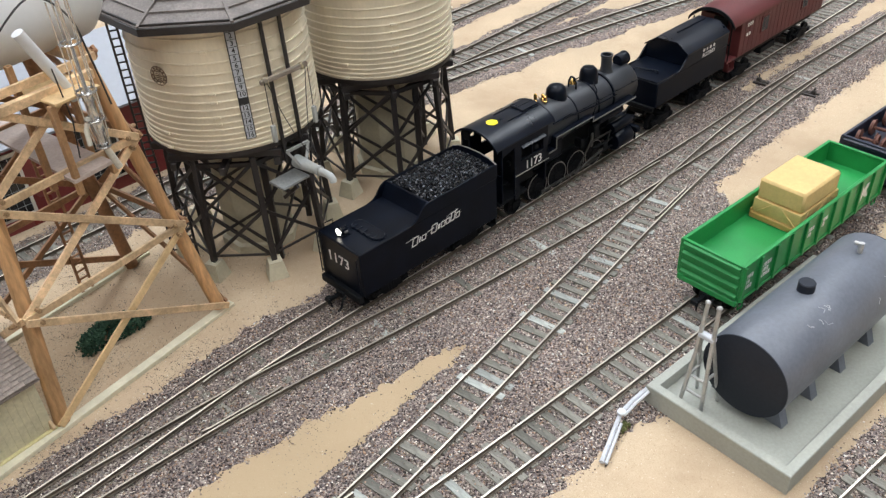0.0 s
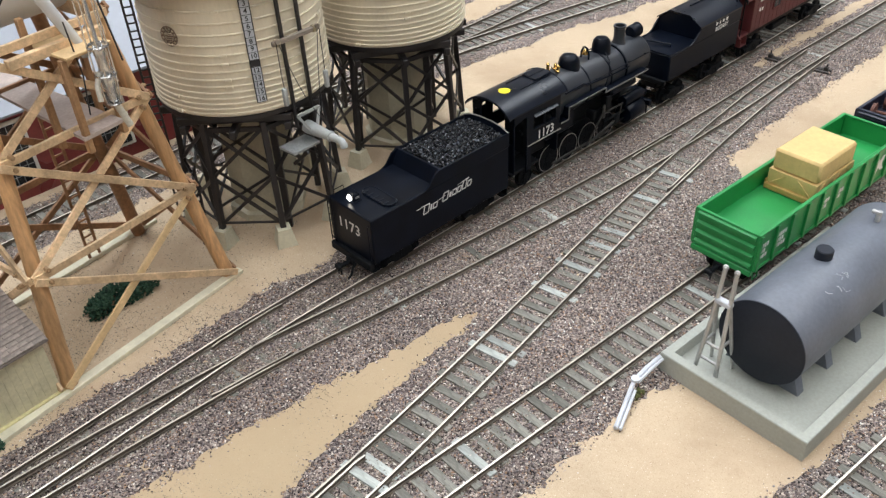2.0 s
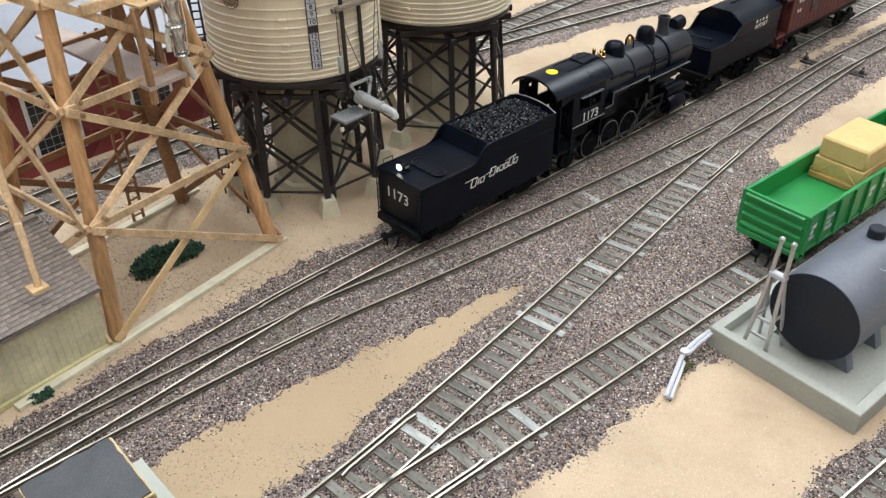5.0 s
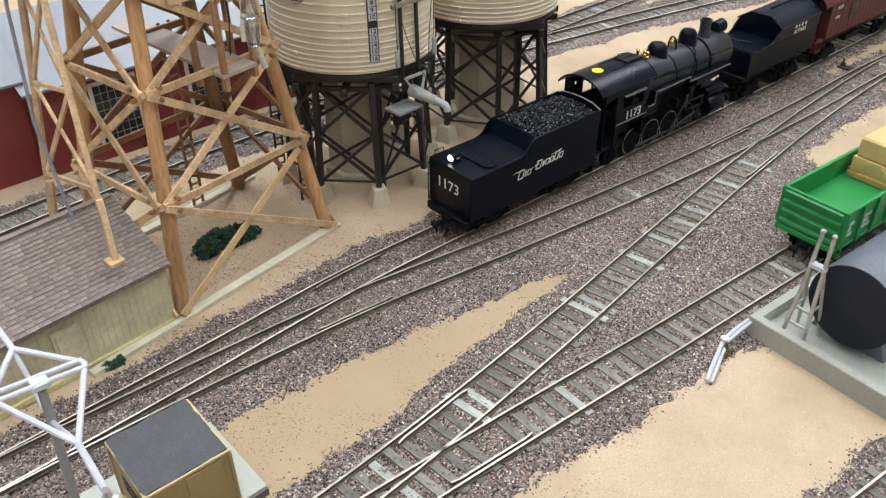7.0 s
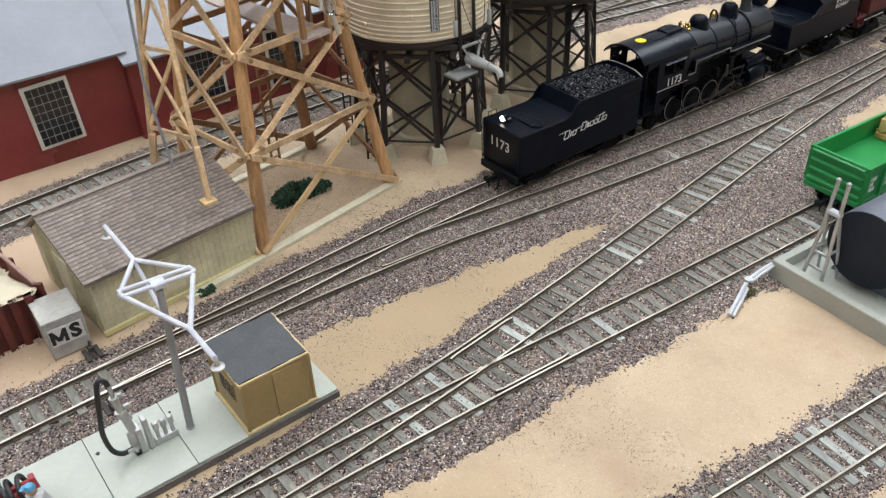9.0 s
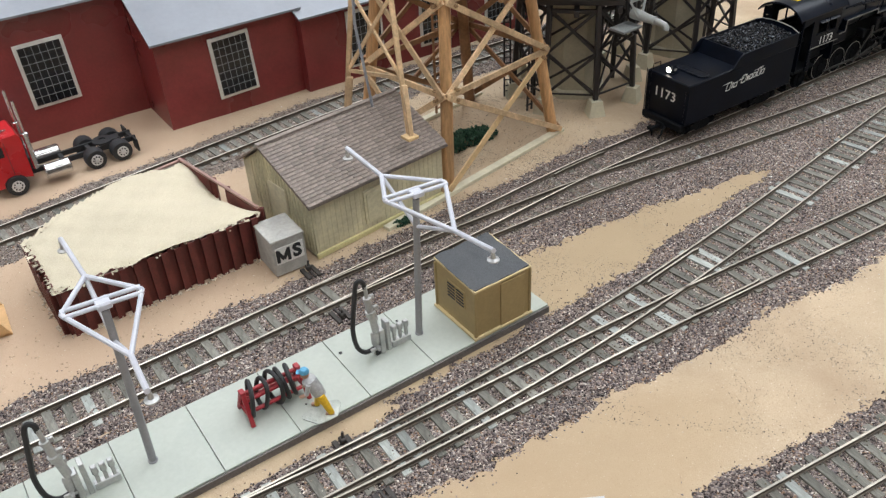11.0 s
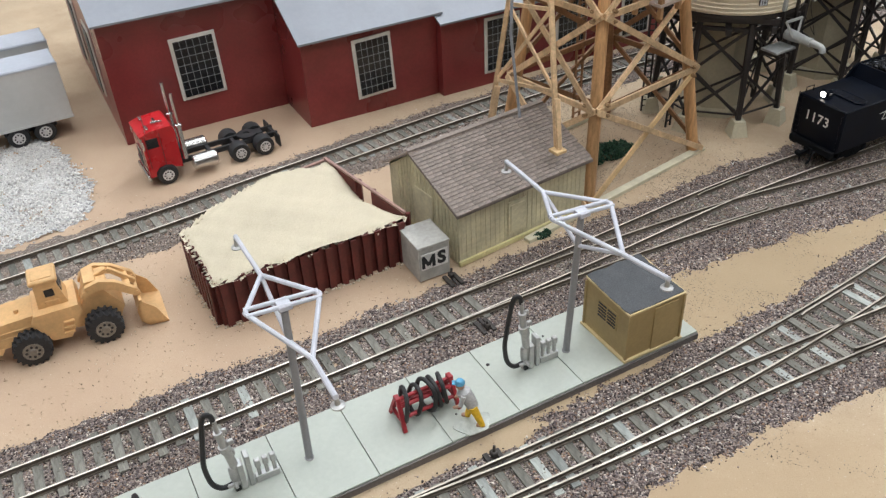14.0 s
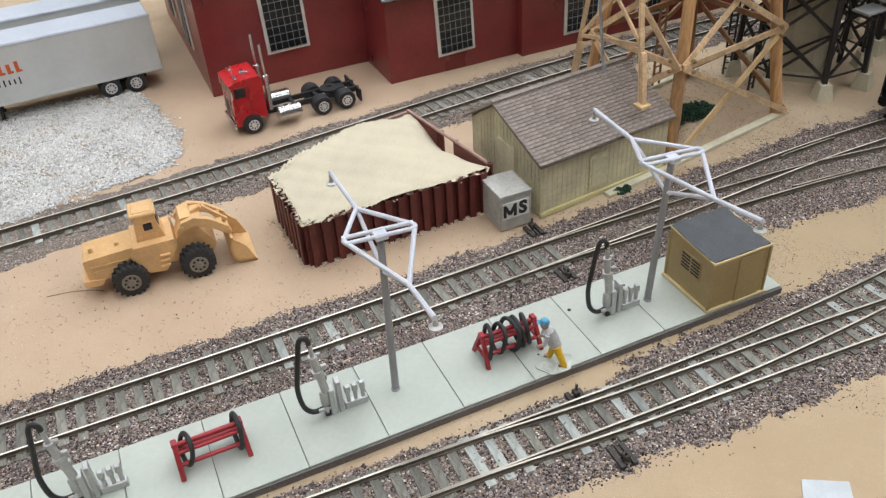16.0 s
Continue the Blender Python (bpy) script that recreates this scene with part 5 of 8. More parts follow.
# ---- water tanks on braced towers ----
TANK_CREAM = mat("cream tank plastic", (0.72, 0.645, 0.50), 0.45, grain=700, vary=0.05, stains=40, stain=0.12, bump=0.06, stretch=(1, 1, 0.3))
TOWER_BROWN = mat("dark brown tower plastic", (0.024, 0.0205, 0.021), 0.45, grain=900, vary=0.2, stains=90, stain=0.2)
FOOTING = mat("cream concrete footing", (0.50, 0.465, 0.345), 0.65, grain=700, vary=0.08, stains=60, stain=0.12)
ROOF_SHINGLE = mat("weathered roof boards", (0.17, 0.15, 0.14), 0.75, grain=900, vary=0.25, stains=90, stain=0.2, bump=0.3)
GAUGE_WHITE = mat("gauge board white", (0.50, 0.53, 0.58), 0.6, vary=0.06)
INK = mat("black print", (0.02, 0.02, 0.022), 0.6)
EMBLEM_BROWN = mat("faded brown print", (0.20, 0.145, 0.10), 0.6, vary=0.3)
STRAW = mat("straw rope", (0.42, 0.36, 0.24), 0.8, vary=0.3)
WEATHERED = mat("weathered timber", (0.27, 0.225, 0.185), 0.7, vary=0.25, stretch=(1, 0.2, 1))
PLANK_GREY = mat("grey planks", (0.27, 0.28, 0.28), 0.6, vary=0.2)
SPOUT_GREY = mat("pale grey spout", (0.37, 0.385, 0.38), 0.5, vary=0.1)


def water_tank(x, y, turn, label, spout=True):
    t = thing("water_tank", x, y, 0, turn, label, "water tank", "water tanks")
    R, Z0, Z1 = 45.0, 77.0, 143.5
    part("tank_shell", Build().lathe([(R - 1.0, Z0), (R, Z0 + 0.6), (R - 1.4, Z1 - 0.4), (R - 2.4, Z1)], n=72), TANK_CREAM, t)
    hoops = [Z0 + 2.0]
    gap = 2.4
    while hoops[-1] + gap < Z1 - 3:
        hoops.append(hoops[-1] + gap)
        gap *= 1.075
    for z in hoops:
        r = R - 1.4 * (z - Z0) / (Z1 - Z0)
        pts = [((r + 0.15) * math.cos(a), (r + 0.15) * math.sin(a), z) for a in np.linspace(0, 2 * math.pi, 72, endpoint=False)]
        hoop = part("hoop", Build().tube(pts, 0.55, 6, closed=True), TANK_CREAM, t)
        a = radians(200 + 37 * (int(z * 7) % 6))
        part("hoop_lug", Build().box(((r + 0.7) * math.cos(a), (r + 0.7) * math.sin(a), z), (1.6, 3.6, 1.5), 0.3, rz=math.degrees(a)), TANK_CREAM, hoop)
    part("bottom_rim", Build().lathe([(R - 6, Z0 - 2.6), (R - 0.4, Z0 - 2.4), (R - 0.4, Z0 - 0.2), (R - 6, Z0 + 0.2)], n=64), TOWER_BROWN, t)
    for i in range(6):
        yy = -36 + 14.4 * i
        half = math.sqrt(max(0, 46 ** 2 - yy ** 2))
        part("joist", Build().box((0, yy, Z0 - 5.2), (2 * half, 2.6, 3.8), 0.3), TOWER_BROWN, t)
    for yy in (-26, 0, 26):
        part("girder", Build().box((yy, 0, Z0 - 9.2), (3.2, 2 * math.sqrt(47 ** 2 - yy ** 2), 4.2), 0.3), TOWER_BROWN, t)
    # eight legs, each with its footing, and the bracing between them
    base, top = 43.5, 38.5
    feet = [radians((245 if turn == 0 else 237) - turn + 45 * k) for k in range(8)]

    def leg_at(a, z):
        r = base + (top - base) * z / Z0
        return (r * math.cos(a), r * math.sin(a), z)
    for a in feet:
        part("leg", Build().beam(leg_at(a, 6), leg_at(a, Z0 - 7), 3.1, 3.1, 0.3, up=(math.cos(a), math.sin(a), 0)), TOWER_BROWN, t)
        c = leg_at(a, 0)
        k, q = 5.6, 3.6
        f = Build()
        rz = a
        lo = [(c[0] + k * (u * math.cos(rz) - v * math.sin(rz)), c[1] + k * (u * math.sin(rz) + v * math.cos(rz)), -1.5) for u, v in ((-1, -1), (1, -1), (1, 1), (-1, 1))]
        hi = [(c[0] + q * (u * math.cos(rz) - v * math.sin(rz)), c[1] + q * (u * math.sin(rz) + v * math.cos(rz)), 9.0) for u, v in ((-1, -1), (1, -1), (1, 1), (-1, 1))]
        f.add(lo + hi, [(3, 2, 1, 0), (4, 5, 6, 7), (0, 1, 5, 4), (1, 2, 6, 5), (2, 3, 7, 6), (3, 0, 4, 7)])
        part("footing", f, FOOTING, t, "cream concrete footing")
    for i in range(8):
        a, b2 = feet[i], feet[(i + 1) % 8]
        for z0, z1 in ((11, 39), (39, 67)):
            part("brace", Build().beam(leg_at(a, z0), leg_at(b2, z1), 1.2, 1.7), TOWER_BROWN, t)
            part("brace", Build().beam(leg_at(b2, z0), leg_at(a, z1), 1.2, 1.7), TOWER_BROWN, t)
        for z in (12, 66):
            part("girt", Build().beam(leg_at(a, z), leg_at(b2, z), 1.0 if z < 20 else 1.8, 1.0 if z < 20 else 2.4), TOWER_BROWN, t)
    inner = [radians(90 * k + 30) for k in range(4)]
    for k in range(4):
        a, b2 = inner[k], inner[(k + 1) % 4]
        for z0, z1 in ((6, 36), (36, 66)):
            for u, v in ((a, b2), (b2, a)):
                part("inner_brace", Build().beam((31 * math.cos(u), 31 * math.sin(u), z0), (31 * math.cos(v), 31 * math.sin(v), z1), 1.0, 1.5), TOWER_BROWN, t)
    for a in inner:
        part("inner_leg", Build().beam((31 * math.cos(a), 31 * math.sin(a), 0), (31 * math.cos(a), 31 * math.sin(a), Z0 - 7), 3.4, 3.4, 0.3), TOWER_BROWN, t)
    part("riser", Build().lathe([(22, -1.5), (22, 4), (19.5, 5), (19.5, Z0 - 3)], n=8, a0=22.5), FOOTING, t, "cream boxed frost casing")
    # roof with board courses
    roof = part("roof", Build().lathe([(54, Z1 - 1.5), (54.5, Z1 + 0.5), (1.5, Z1 + 24)], n=8, a0=22.5), ROOF_SHINGLE, t)
    for k in range(8):
        a0, a1 = radians(22.5 + 45 * k), radians(67.5 + 45 * k)
        for c in range(7):
            r = 53.5 - 7.2 * c
            z = Z1 + 0.9 + 23.5 * (54.5 - r) / 53
            p = (r * math.cos(a0), r * math.sin(a0), z)
            q = (r * math.cos(a1), r * math.sin(a1), z)
            part("course", Build().beam(p, q, 0.9, 0.9), TOWER_BROWN if c == 0 else ROOF_SHINGLE, roof)
        part("hip", Build().beam((54.5 * math.cos(a0), 54.5 * math.sin(a0), Z1 + 0.8), (2 * math.cos(a0), 2 * math.sin(a0), Z1 + 24.2), 1.4, 1.2), ROOF_SHINGLE, roof)
    part("fascia", Build().lathe([(54.9, Z1 - 3.4), (55.3, Z1 - 3.2), (55.3, Z1 + 0.2), (54.9, Z1 + 0.4), (53, Z1 - 1)], n=8, a0=22.5), TOWER_BROWN, t)
    return t, R, Z0, Z1


TANK1 = (-0.0945, 0.4215)
wt, R, Z0, Z1 = water_tank(*TANK1, 0, "cream hooped water tank with depth board and spout on brown legs")
wt2, *_ = water_tank(-0.0205, 0.4965, 12, "cream hooped water tank on braced brown legs behind the train")


def on_tank(parent, a, z, name, b, material, label="", out=0.0):
    """Sets a part that was built round the origin, facing +x, onto the tank at an angle."""
    r = R - 1.4 * (z - Z0) / (Z1 - Z0) + out
    return part(name, b, material, parent, label, at=pose(r * math.cos(radians(a)) * MM, r * math.sin(radians(a)) * MM, z * MM, 0, 0, a))


ga = math.degrees(math.atan2(0.377 - TANK1[1], -0.077 - TANK1[0]))
board = on_tank(wt, ga, 112, "depth_board", Build().box((0.6, 0, 0), (1.0, 4.5, 57), 0.15, ry=-1.2), GAUGE_WHITE, "pale blue-white numbered depth board")
for e in (-2.25, 2.25):
    part("board_edge", Build().box((0.7, e, 0), (1.1, 0.4, 57), ry=-1.2), INK, board)
for i in range(16):
    z = 26.5 - 3.55 * i
    lettering(str(i + 1), 3.3, INK, board, pose((1.15 - 0.02 * z) * MM, 0, z * MM, 90, 0, 90), name="numeral", bold=0.07, depth=0.03)
    part("tick", Build().box((1.12 - 0.02 * z, 0, z - 1.78), (0.12, 4.0, 0.28)), INK, board)
part("board_band", Build().box((1.2, 0, -9), (0.3, 4.4, 3.2)), INK, board)


def emblem(parent, a, z, out=0.2):
    b = Build()
    for r in (4.6, 3.0):
        b.tube([(0.25, r * math.cos(t), r * math.sin(t)) for t in np.linspace(0, 2 * math.pi, 28, endpoint=False)], 0.3, 5, closed=True)
    for k in range(5):
        b.box((0.25, 0, -2 + k), (0.3, 4.4 - abs(k - 2), 0.4))
    for k in range(12):
        t = 2 * math.pi * k / 12
        b.box((0.25, 3.8 * math.cos(t), 3.8 * math.sin(t)), (0.3, 0.7, 0.7))
    return on_tank(parent, a, z, "emblem", b, EMBLEM_BROWN, "brown round painted emblem", out)


la = math.degrees(math.atan2(0.385 - TANK1[1], -0.114 - TANK1[0]))
emblem(wt, la, 117)
emblem(wt2, -68, 130)
# spout gear: posts, beam, weights, platform and the swinging spout
pa = math.degrees(math.atan2(0.3925 - TANK1[1], -0.0575 - TANK1[0])) - 5
gear = thing("spout_gear", *TANK1, 0, pa, "pale grey water spout with counterweights and a small platform", "water spout")
for y in (-5.5, 5.5):
    part("guide_post", Build().beam((R + 1.6, y, Z0 - 12), (R + 0.2, y, Z1 - 2), 1.6, 1.7, 0.2), TOWER_BROWN, gear)
part("sheave_beam", Build().box((R + 4.0, 0, 112), (2.0, 28, 2.4), 0.4), WEATHERED, gear, "weathered grey-brown timber beam")
for y in (-13, 13):
    part("sheave", Build().cyl((R + 5.2, y * 0.93, 113.2), (R + 6.4, y * 0.93, 113.2), 1.2, n=12), WEATHERED, gear)
    part("rope_lashing", Build().lathe([(1.75, y * 0.86 - 1.0), (1.9, y * 0.86), (1.75, y * 0.86 + 1.0)], (R + 4.0, 0, 112), 10, axis="y"), STRAW, gear, "straw-coloured rope lashing")
    part("cable", Build().tube([(R + 6, y, 113), (R + 6, y, 98), (R + 6.2, y * 0.98, 90)], 0.22, 5), INK, gear)
    part("counterweight", Build().box((R + 6.2, y, 86), (2.2, 2.2, 9), 0.4), SPOUT_GREY, gear)
    part("chain", Build().tube([(R + 6, y * 0.9, 112), (R + 8, y * 0.6, 96), (R + 11, y * 0.3, 82), (R + 20, 0, 68)], 0.2, 5), INK, gear)
part("platform", Build().box((R + 3, -7, 56.5), (12, 17, 1.4), 0.2), PLANK_GREY, gear, "grey plank platform")
part("platform_bracket", Build().beam((R + 9, -7, 54.5), (R - 4, -7, 43), 1.4, 1.8).beam((R - 6, -12, 53.6), (R + 9, -12, 53.6), 1.4, 1.6).beam((R - 6, -2, 53.6), (R + 9, -2, 53.6), 1.4, 1.6), TOWER_BROWN, gear)
part("hanger_frame", Build().beam((R + 5, -7, 73), (R + 5, 7, 73), 1.3, 1.3).beam((R + 5, -7, 73), (R + 8, -1, 62), 1.2, 1.2).beam((R + 5, 7, 73), (R + 8, 1, 62), 1.2, 1.2), SPOUT_GREY, gear)
spout = Build().lathe([(1.8, 0), (3.3, 1.0), (3.5, 2.7), (2.4, 16.3), (2.8, 16.5), (2.8, 17.5), (2.1, 17.7), (1.9, 22.4)], (0, 0, 0), 20, axis="x")
sp = part("spout", spout, SPOUT_GREY, gear, at=pose((R + 0.5) * MM, 0, 63.8 * MM, 0, 5, 6))
part("spout_tip", Build().tube([(21.8, 0, 0), (24.2, 0, -0.2), (25.6, 0, -1.5), (25.9, 0, -3.0)], 1.9, 14), SPOUT_GREY, sp)
# access ladder up the tank's side
wl = thing("tank_ladder", -0.1388, 0.4028, 0, -72, "dark brown ladder against the cream water tank", "ladder")
for y in (-2.1, 2.1):
    part("rail", Build().beam((0, y, 0), (-1.5, y, 150), 1.1, 1.1), TOWER_BROWN, wl)
for i in range(36):
    part("rung", Build().box((-0.012 * (4 + 4.0 * i), 0, 4 + 4.0 * i), (0.7, 4.2, 0.7)), TOWER_BROWN, wl)
for z in (92, 134):
    part("stand_off", Build().beam((-0.01 * z, 1.8, z), (-0.01 * z, 4.6, z), 0.8, 0.8), TOWER_BROWN, wl)

# ---- timber sanding tower ----
LOG = mat("stained log", (0.52, 0.30, 0.14), 0.55, grain=500, vary=0.32, stains=90, stain=0.25, bump=0.15, stretch=(1, 1, 0.15))
LOG_DARK = mat("dark brown timber", (0.28, 0.145, 0.07), 0.6, grain=500, vary=0.25, stains=90, stain=0.2, bump=0.15)
STRIP = mat("stripwood", (0.63, 0.445, 0.265), 0.6, grain=700, vary=0.2, stains=120, stain=0.28, bump=0.12, per_object=0.16)
POST_BROWN = mat("brown stained post", (0.36, 0.205, 0.10), 0.6, grain=700, vary=0.2, stains=120, stain=0.2)
STRIP_PALE = mat("pale stripwood", (0.60, 0.42, 0.22), 0.6, grain=700, vary=0.12, stains=120, stain=0.15)
SILL_CREAM = mat("pale cream sill", (0.60, 0.56, 0.42), 0.65, grain=500, vary=0.08, stains=60, stain=0.12)
CHROME = mat("bright plated metal", (0.62, 0.62, 0.62), 0.2, 0.95, vary=0.05, stains=300)
SPOUT_PALE = mat("pale rubber spout", (0.50, 0.47, 0.40), 0.6)
POLE_STEEL = mat("blue-grey tube", (0.26, 0.28, 0.32), 0.5)
NUT = mat("tan nut casting", (0.30, 0.19, 0.10), 0.6, vary=0.2)
DECK = mat("grey-brown plywood deck", (0.43, 0.355, 0.315), 0.7, grain=600, vary=0.12, stains=70, stain=0.15)
DRUM_WHITE = mat("white drum plastic", (0.62, 0.63, 0.64), 0.4, grain=300, vary=0.03, stains=30, stain=0.06, bump=0.02)
tower = thing("sanding_tower", -0.163, 0.337, 0, 53.6, "stained timber sanding tower with log legs and diagonal stripwood braces", "tower")
HX, HY, TOPZ = 47.0, 36.0, 150.0


def corner(i, z):
    sx, sy = ((-1, -1), (1, -1), (1, 1), (-1, 1))[i]
    k = z / 103.0
    return Vector((sx * (HX - (16.5 if sx > 0 else 12.5) * k), sy * (HY - 9.5 * k), z))


# the leg at the far corner has the darker colour
for i in range(4):
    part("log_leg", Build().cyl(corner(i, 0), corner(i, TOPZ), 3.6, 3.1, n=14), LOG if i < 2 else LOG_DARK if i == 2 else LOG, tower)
LEVELS = [(4, 54), (58, 103), (107, 144)]
for i in range(4):
    j = (i + 1) % 4
    out = (corner(i, 50) + corner(j, 50)) / 2
    out.z = 0
    out.normalize()
    o = out * 3.9
    # the two far sides take the darker timber colour
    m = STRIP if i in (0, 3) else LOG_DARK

    def lapped(p, q):
        d = (q - p).normalized() * 3.4
        return p - d, q + d
    side = out.cross(Vector((0, 0, 1)))
    for k, (za, zb) in enumerate(LEVELS):
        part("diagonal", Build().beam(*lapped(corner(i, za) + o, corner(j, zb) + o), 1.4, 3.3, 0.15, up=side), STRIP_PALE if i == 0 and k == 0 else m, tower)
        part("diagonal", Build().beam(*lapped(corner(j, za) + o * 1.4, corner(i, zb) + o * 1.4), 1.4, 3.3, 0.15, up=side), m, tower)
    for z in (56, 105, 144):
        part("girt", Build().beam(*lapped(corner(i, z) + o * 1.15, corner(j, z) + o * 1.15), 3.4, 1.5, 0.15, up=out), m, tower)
    for z in (53, 58.5, 102, 107):
        for c in (i, j):
            at = corner(c, z).lerp(corner(j if c == i else i, z), 0.035)
            part("bolt", Build().cyl(at + o * 1.2, at + o * 1.78, 1.15, n=6).cyl(at + o * 1.78, at + o * 2.0, 0.55, n=6), NUT, tower)
for s in (-1, 1):
    part("ground_sill", Build().box((-22 if s < 0 else 4, s * (HY + 2.5), -0.3), (150 if s < 0 else 112, 5.0, 2.6), 0.3), SILL_CREAM, tower, "pale cream painted timber sill")
# walkways, posts and the sand drum
part("walkway", Build().prism([(-5.6, -39.6), (13.4, -39.2), (15.6, 54), (1.8, 54)], 103.4, 105.0, axis="z"), DECK, tower)
part("upper_deck", Build().box((7, -28, 137.4), (20.5, 26.5, 1.2), 0.2), STRIP_PALE, tower)
for x, y, z in ((-3.4, -38, 136.8), (-7.2, -24.5, 152), (15.2, -35, 136.8), (17, -18, 136.8)):
    part("deck_post", Build().beam((x, y, 97), (x, y, z), 2.6, 2.6, 0.3), POST_BROWN, tower)
part("deck_beam", Build().beam((-20, -30, 139), (22, -30, 139), 3, 4, 0.3).beam((-20, 24, 139), (22, 24, 139), 3, 4, 0.3), STRIP, tower)
drum = part("sand_drum", Build().lathe([(6, -62), (17, -60), (21.5, -53), (22.5, -46), (22.5, 32), (21.5, 39), (17, 45), (6, 47)], (0, 0, 166), 40, axis="x"), DRUM_WHITE, tower, "white rounded sand drum")
part("drum_cradle", Build().box((-24, 0, 145.5), (4, 50, 6), 0.4).box((22, 0, 145.5), (4, 50, 6), 0.4), STRIP, tower)
part("drain_pipe", Build().tube([(-2, -30, 164), (12, -30, 132)], 2.4, 12), DRUM_WHITE, tower, "white plastic chute pipe")
VX, VY = 7.5, -47.0
part("sand_valve", Build().lathe([(1.4, 116), (1.9, 117), (1.9, 122), (2.7, 124), (2.7, 128), (1.8, 129.5), (1.8, 136), (2.4, 137), (2.4, 140), (0.9, 142), (0.7, 176)], (VX, VY, 0), 16), CHROME, tower, "shiny plated sand valve")
for z, r0 in ((117, 2.6), (129, 3.8), (140.5, 3.8), (160, 3.8)):
    part("cage_hoop", Build().tube([(VX + r0 * math.cos(t), VY + r0 * math.sin(t), z) for t in np.linspace(0, 2 * math.pi, 20, endpoint=False)], 0.55, 6, closed=True), CHROME, tower)
for t in range(5):
    a = 2 * math.pi * t / 5 + 0.3
    part("cage_rod", Build().tube([(VX + 2.6 * math.cos(a), VY + 2.6 * math.sin(a), 117), (VX + 3.8 * math.cos(a), VY + 3.8 * math.sin(a), 129), (VX + 3.8 * math.cos(a), VY + 3.8 * math.sin(a), 176)], 0.32, 6), CHROME, tower)
part("sand_spout", Build().tube([(VX, VY, 119), (VX + 1.0, VY - 0.5, 114), (VX + 3, VY - 1.5, 106)], 1.4, 10), SPOUT_PALE, tower, "pale rubber sand spout")
part("sand_spout", Build().tube([(VX - 2, VY + 1, 130), (VX - 5, VY, 126), (VX - 6, VY - 1, 120)], 1.0, 10), SPOUT_PALE, tower)
part("valve_cable", Build().tube(smooth_path([(-20, -36, 160), (-10, -40, 172), (2, -42, 178), (12, -44, 168), (16, -43, 150), (18, -44, 130)]), 0.4, 5).tube([(2, -38, 150), (3, -38.5, 128), (1, -38, 112)], 0.3, 5), INK, tower)
lad2 = thing("tower_ladder", -0.1815, 0.3745, 0, 53.6, "dark brown wooden ladder inside the sanding tower", "ladder")
for x in (-3, 3):
    part("rail", Build().beam((x, 0, 0), (x, -1, 106), 1.0, 1.3), LOG_DARK, lad2)
for i in range(21):
    part("rung", Build().box((0, -0.05 * i, 4 + 4.9 * i), (6, 0.8, 0.9)), LOG_DARK, lad2)
lad3 = thing("tower_ladder", -0.1225, 0.3825, 0, 53.6, "dark brown wooden ladder beside the water tank", "ladder")
for x in (-2.2, 2.2):
    part("rail", Build().beam((x, 0, 0), (x, -1, 46), 0.9, 1.1), TOWER_BROWN, lad3)
for i in range(10):
    part("rung", Build().box((0, -0.05 * i, 4 + 4.4 * i), (4.4, 0.8, 0.8)), TOWER_BROWN, lad3)

# two-legged stand on the shed roof
bent = thing("pipe_stand", 0, 0, 0, 0, "slender stripwood stand with crossed braces on the shed roof", "stand")
RL = [(-179.0, 262.0, 43.0), (-193.0, 291.0, 175.0)]
LL = [(-224.0, 300.0, 30.0), (-202.0, 301.0, 175.0)]


def along(line, t):
    return Vector(line[0]).lerp(Vector(line[1]), t)


for ln in (RL, LL):
    part("leg", Build().beam(ln[0], ln[1], 2.6, 2.6, 0.3), STRIP, bent)
    part("leg_splice", Build().beam(along(ln, 0.0) + Vector((1.5, -2, 0)), along(ln, 0.2) + Vector((1.5, -2, 0)), 2.6, 3.4, 0.3), STRIP, bent)
    part("foot_pad", Build().box((ln[0][0] + 1, ln[0][1] - 2.5, ln[0][2]), (7, 7, 1.8), 0.3, rz=50), STRIP_PALE, bent)
for a0, a1 in ((0.22, 0.52), (0.52, 0.8)):
    part("brace", Build().beam(along(RL, a0), along(LL, a1), 1.2, 1.9), STRIP, bent)
    part("brace", Build().beam(along(LL, a0), along(RL, a1), 1.2, 1.9), STRIP, bent)
for a0 in (0.22, 0.52, 0.8):
    part("girt", Build().beam(along(RL, a0), along(LL, a0), 1.3, 1.9), STRIP, bent)
part("hose", Build().tube([(-206, 296, 178), (-208, 290, 140), (-208, 284, 95), (-202, 280, 50)], 0.8, 8), POLE_STEEL, bent, "thin blue-grey hose")

# ---- sand shed ----
SHED_WALL = mat("pale cream shed boards", (0.60, 0.55, 0.38), 0.7, grain=500, vary=0.12, stains=60, stain=0.2, bump=0.15)
SHINGLE = mat("grey-brown shingles", (0.235, 0.195, 0.17), 0.8, grain=700, vary=0.25, stains=50, stain=0.2, bump=0.3, per_object=0.16)
HUT_CREAM = mat("yellowed base board", (0.58, 0.52, 0.27), 0.6, vary=0.12)
shed = thing("sand_shed", -0.2195, 0.2085, 0, 50.0, "low pale cream board shed with a grey-brown shingled roof", "shed")
SL, SD, SE, SR, RIDGE = 86.0, 64.0, 32.5, 49.0, 40.0
BACK = 32.5
part("front_wall", Build().box((SL / 2, 0.6, SE / 2 - 0.5), (SL, 1.2, SE + 1)), SHED_WALL, shed)
part("back_wall", Build().box((SL / 2, SD - 0.6, BACK / 2 - 0.5), (SL, 1.2, BACK + 1)), SHED_WALL, shed)
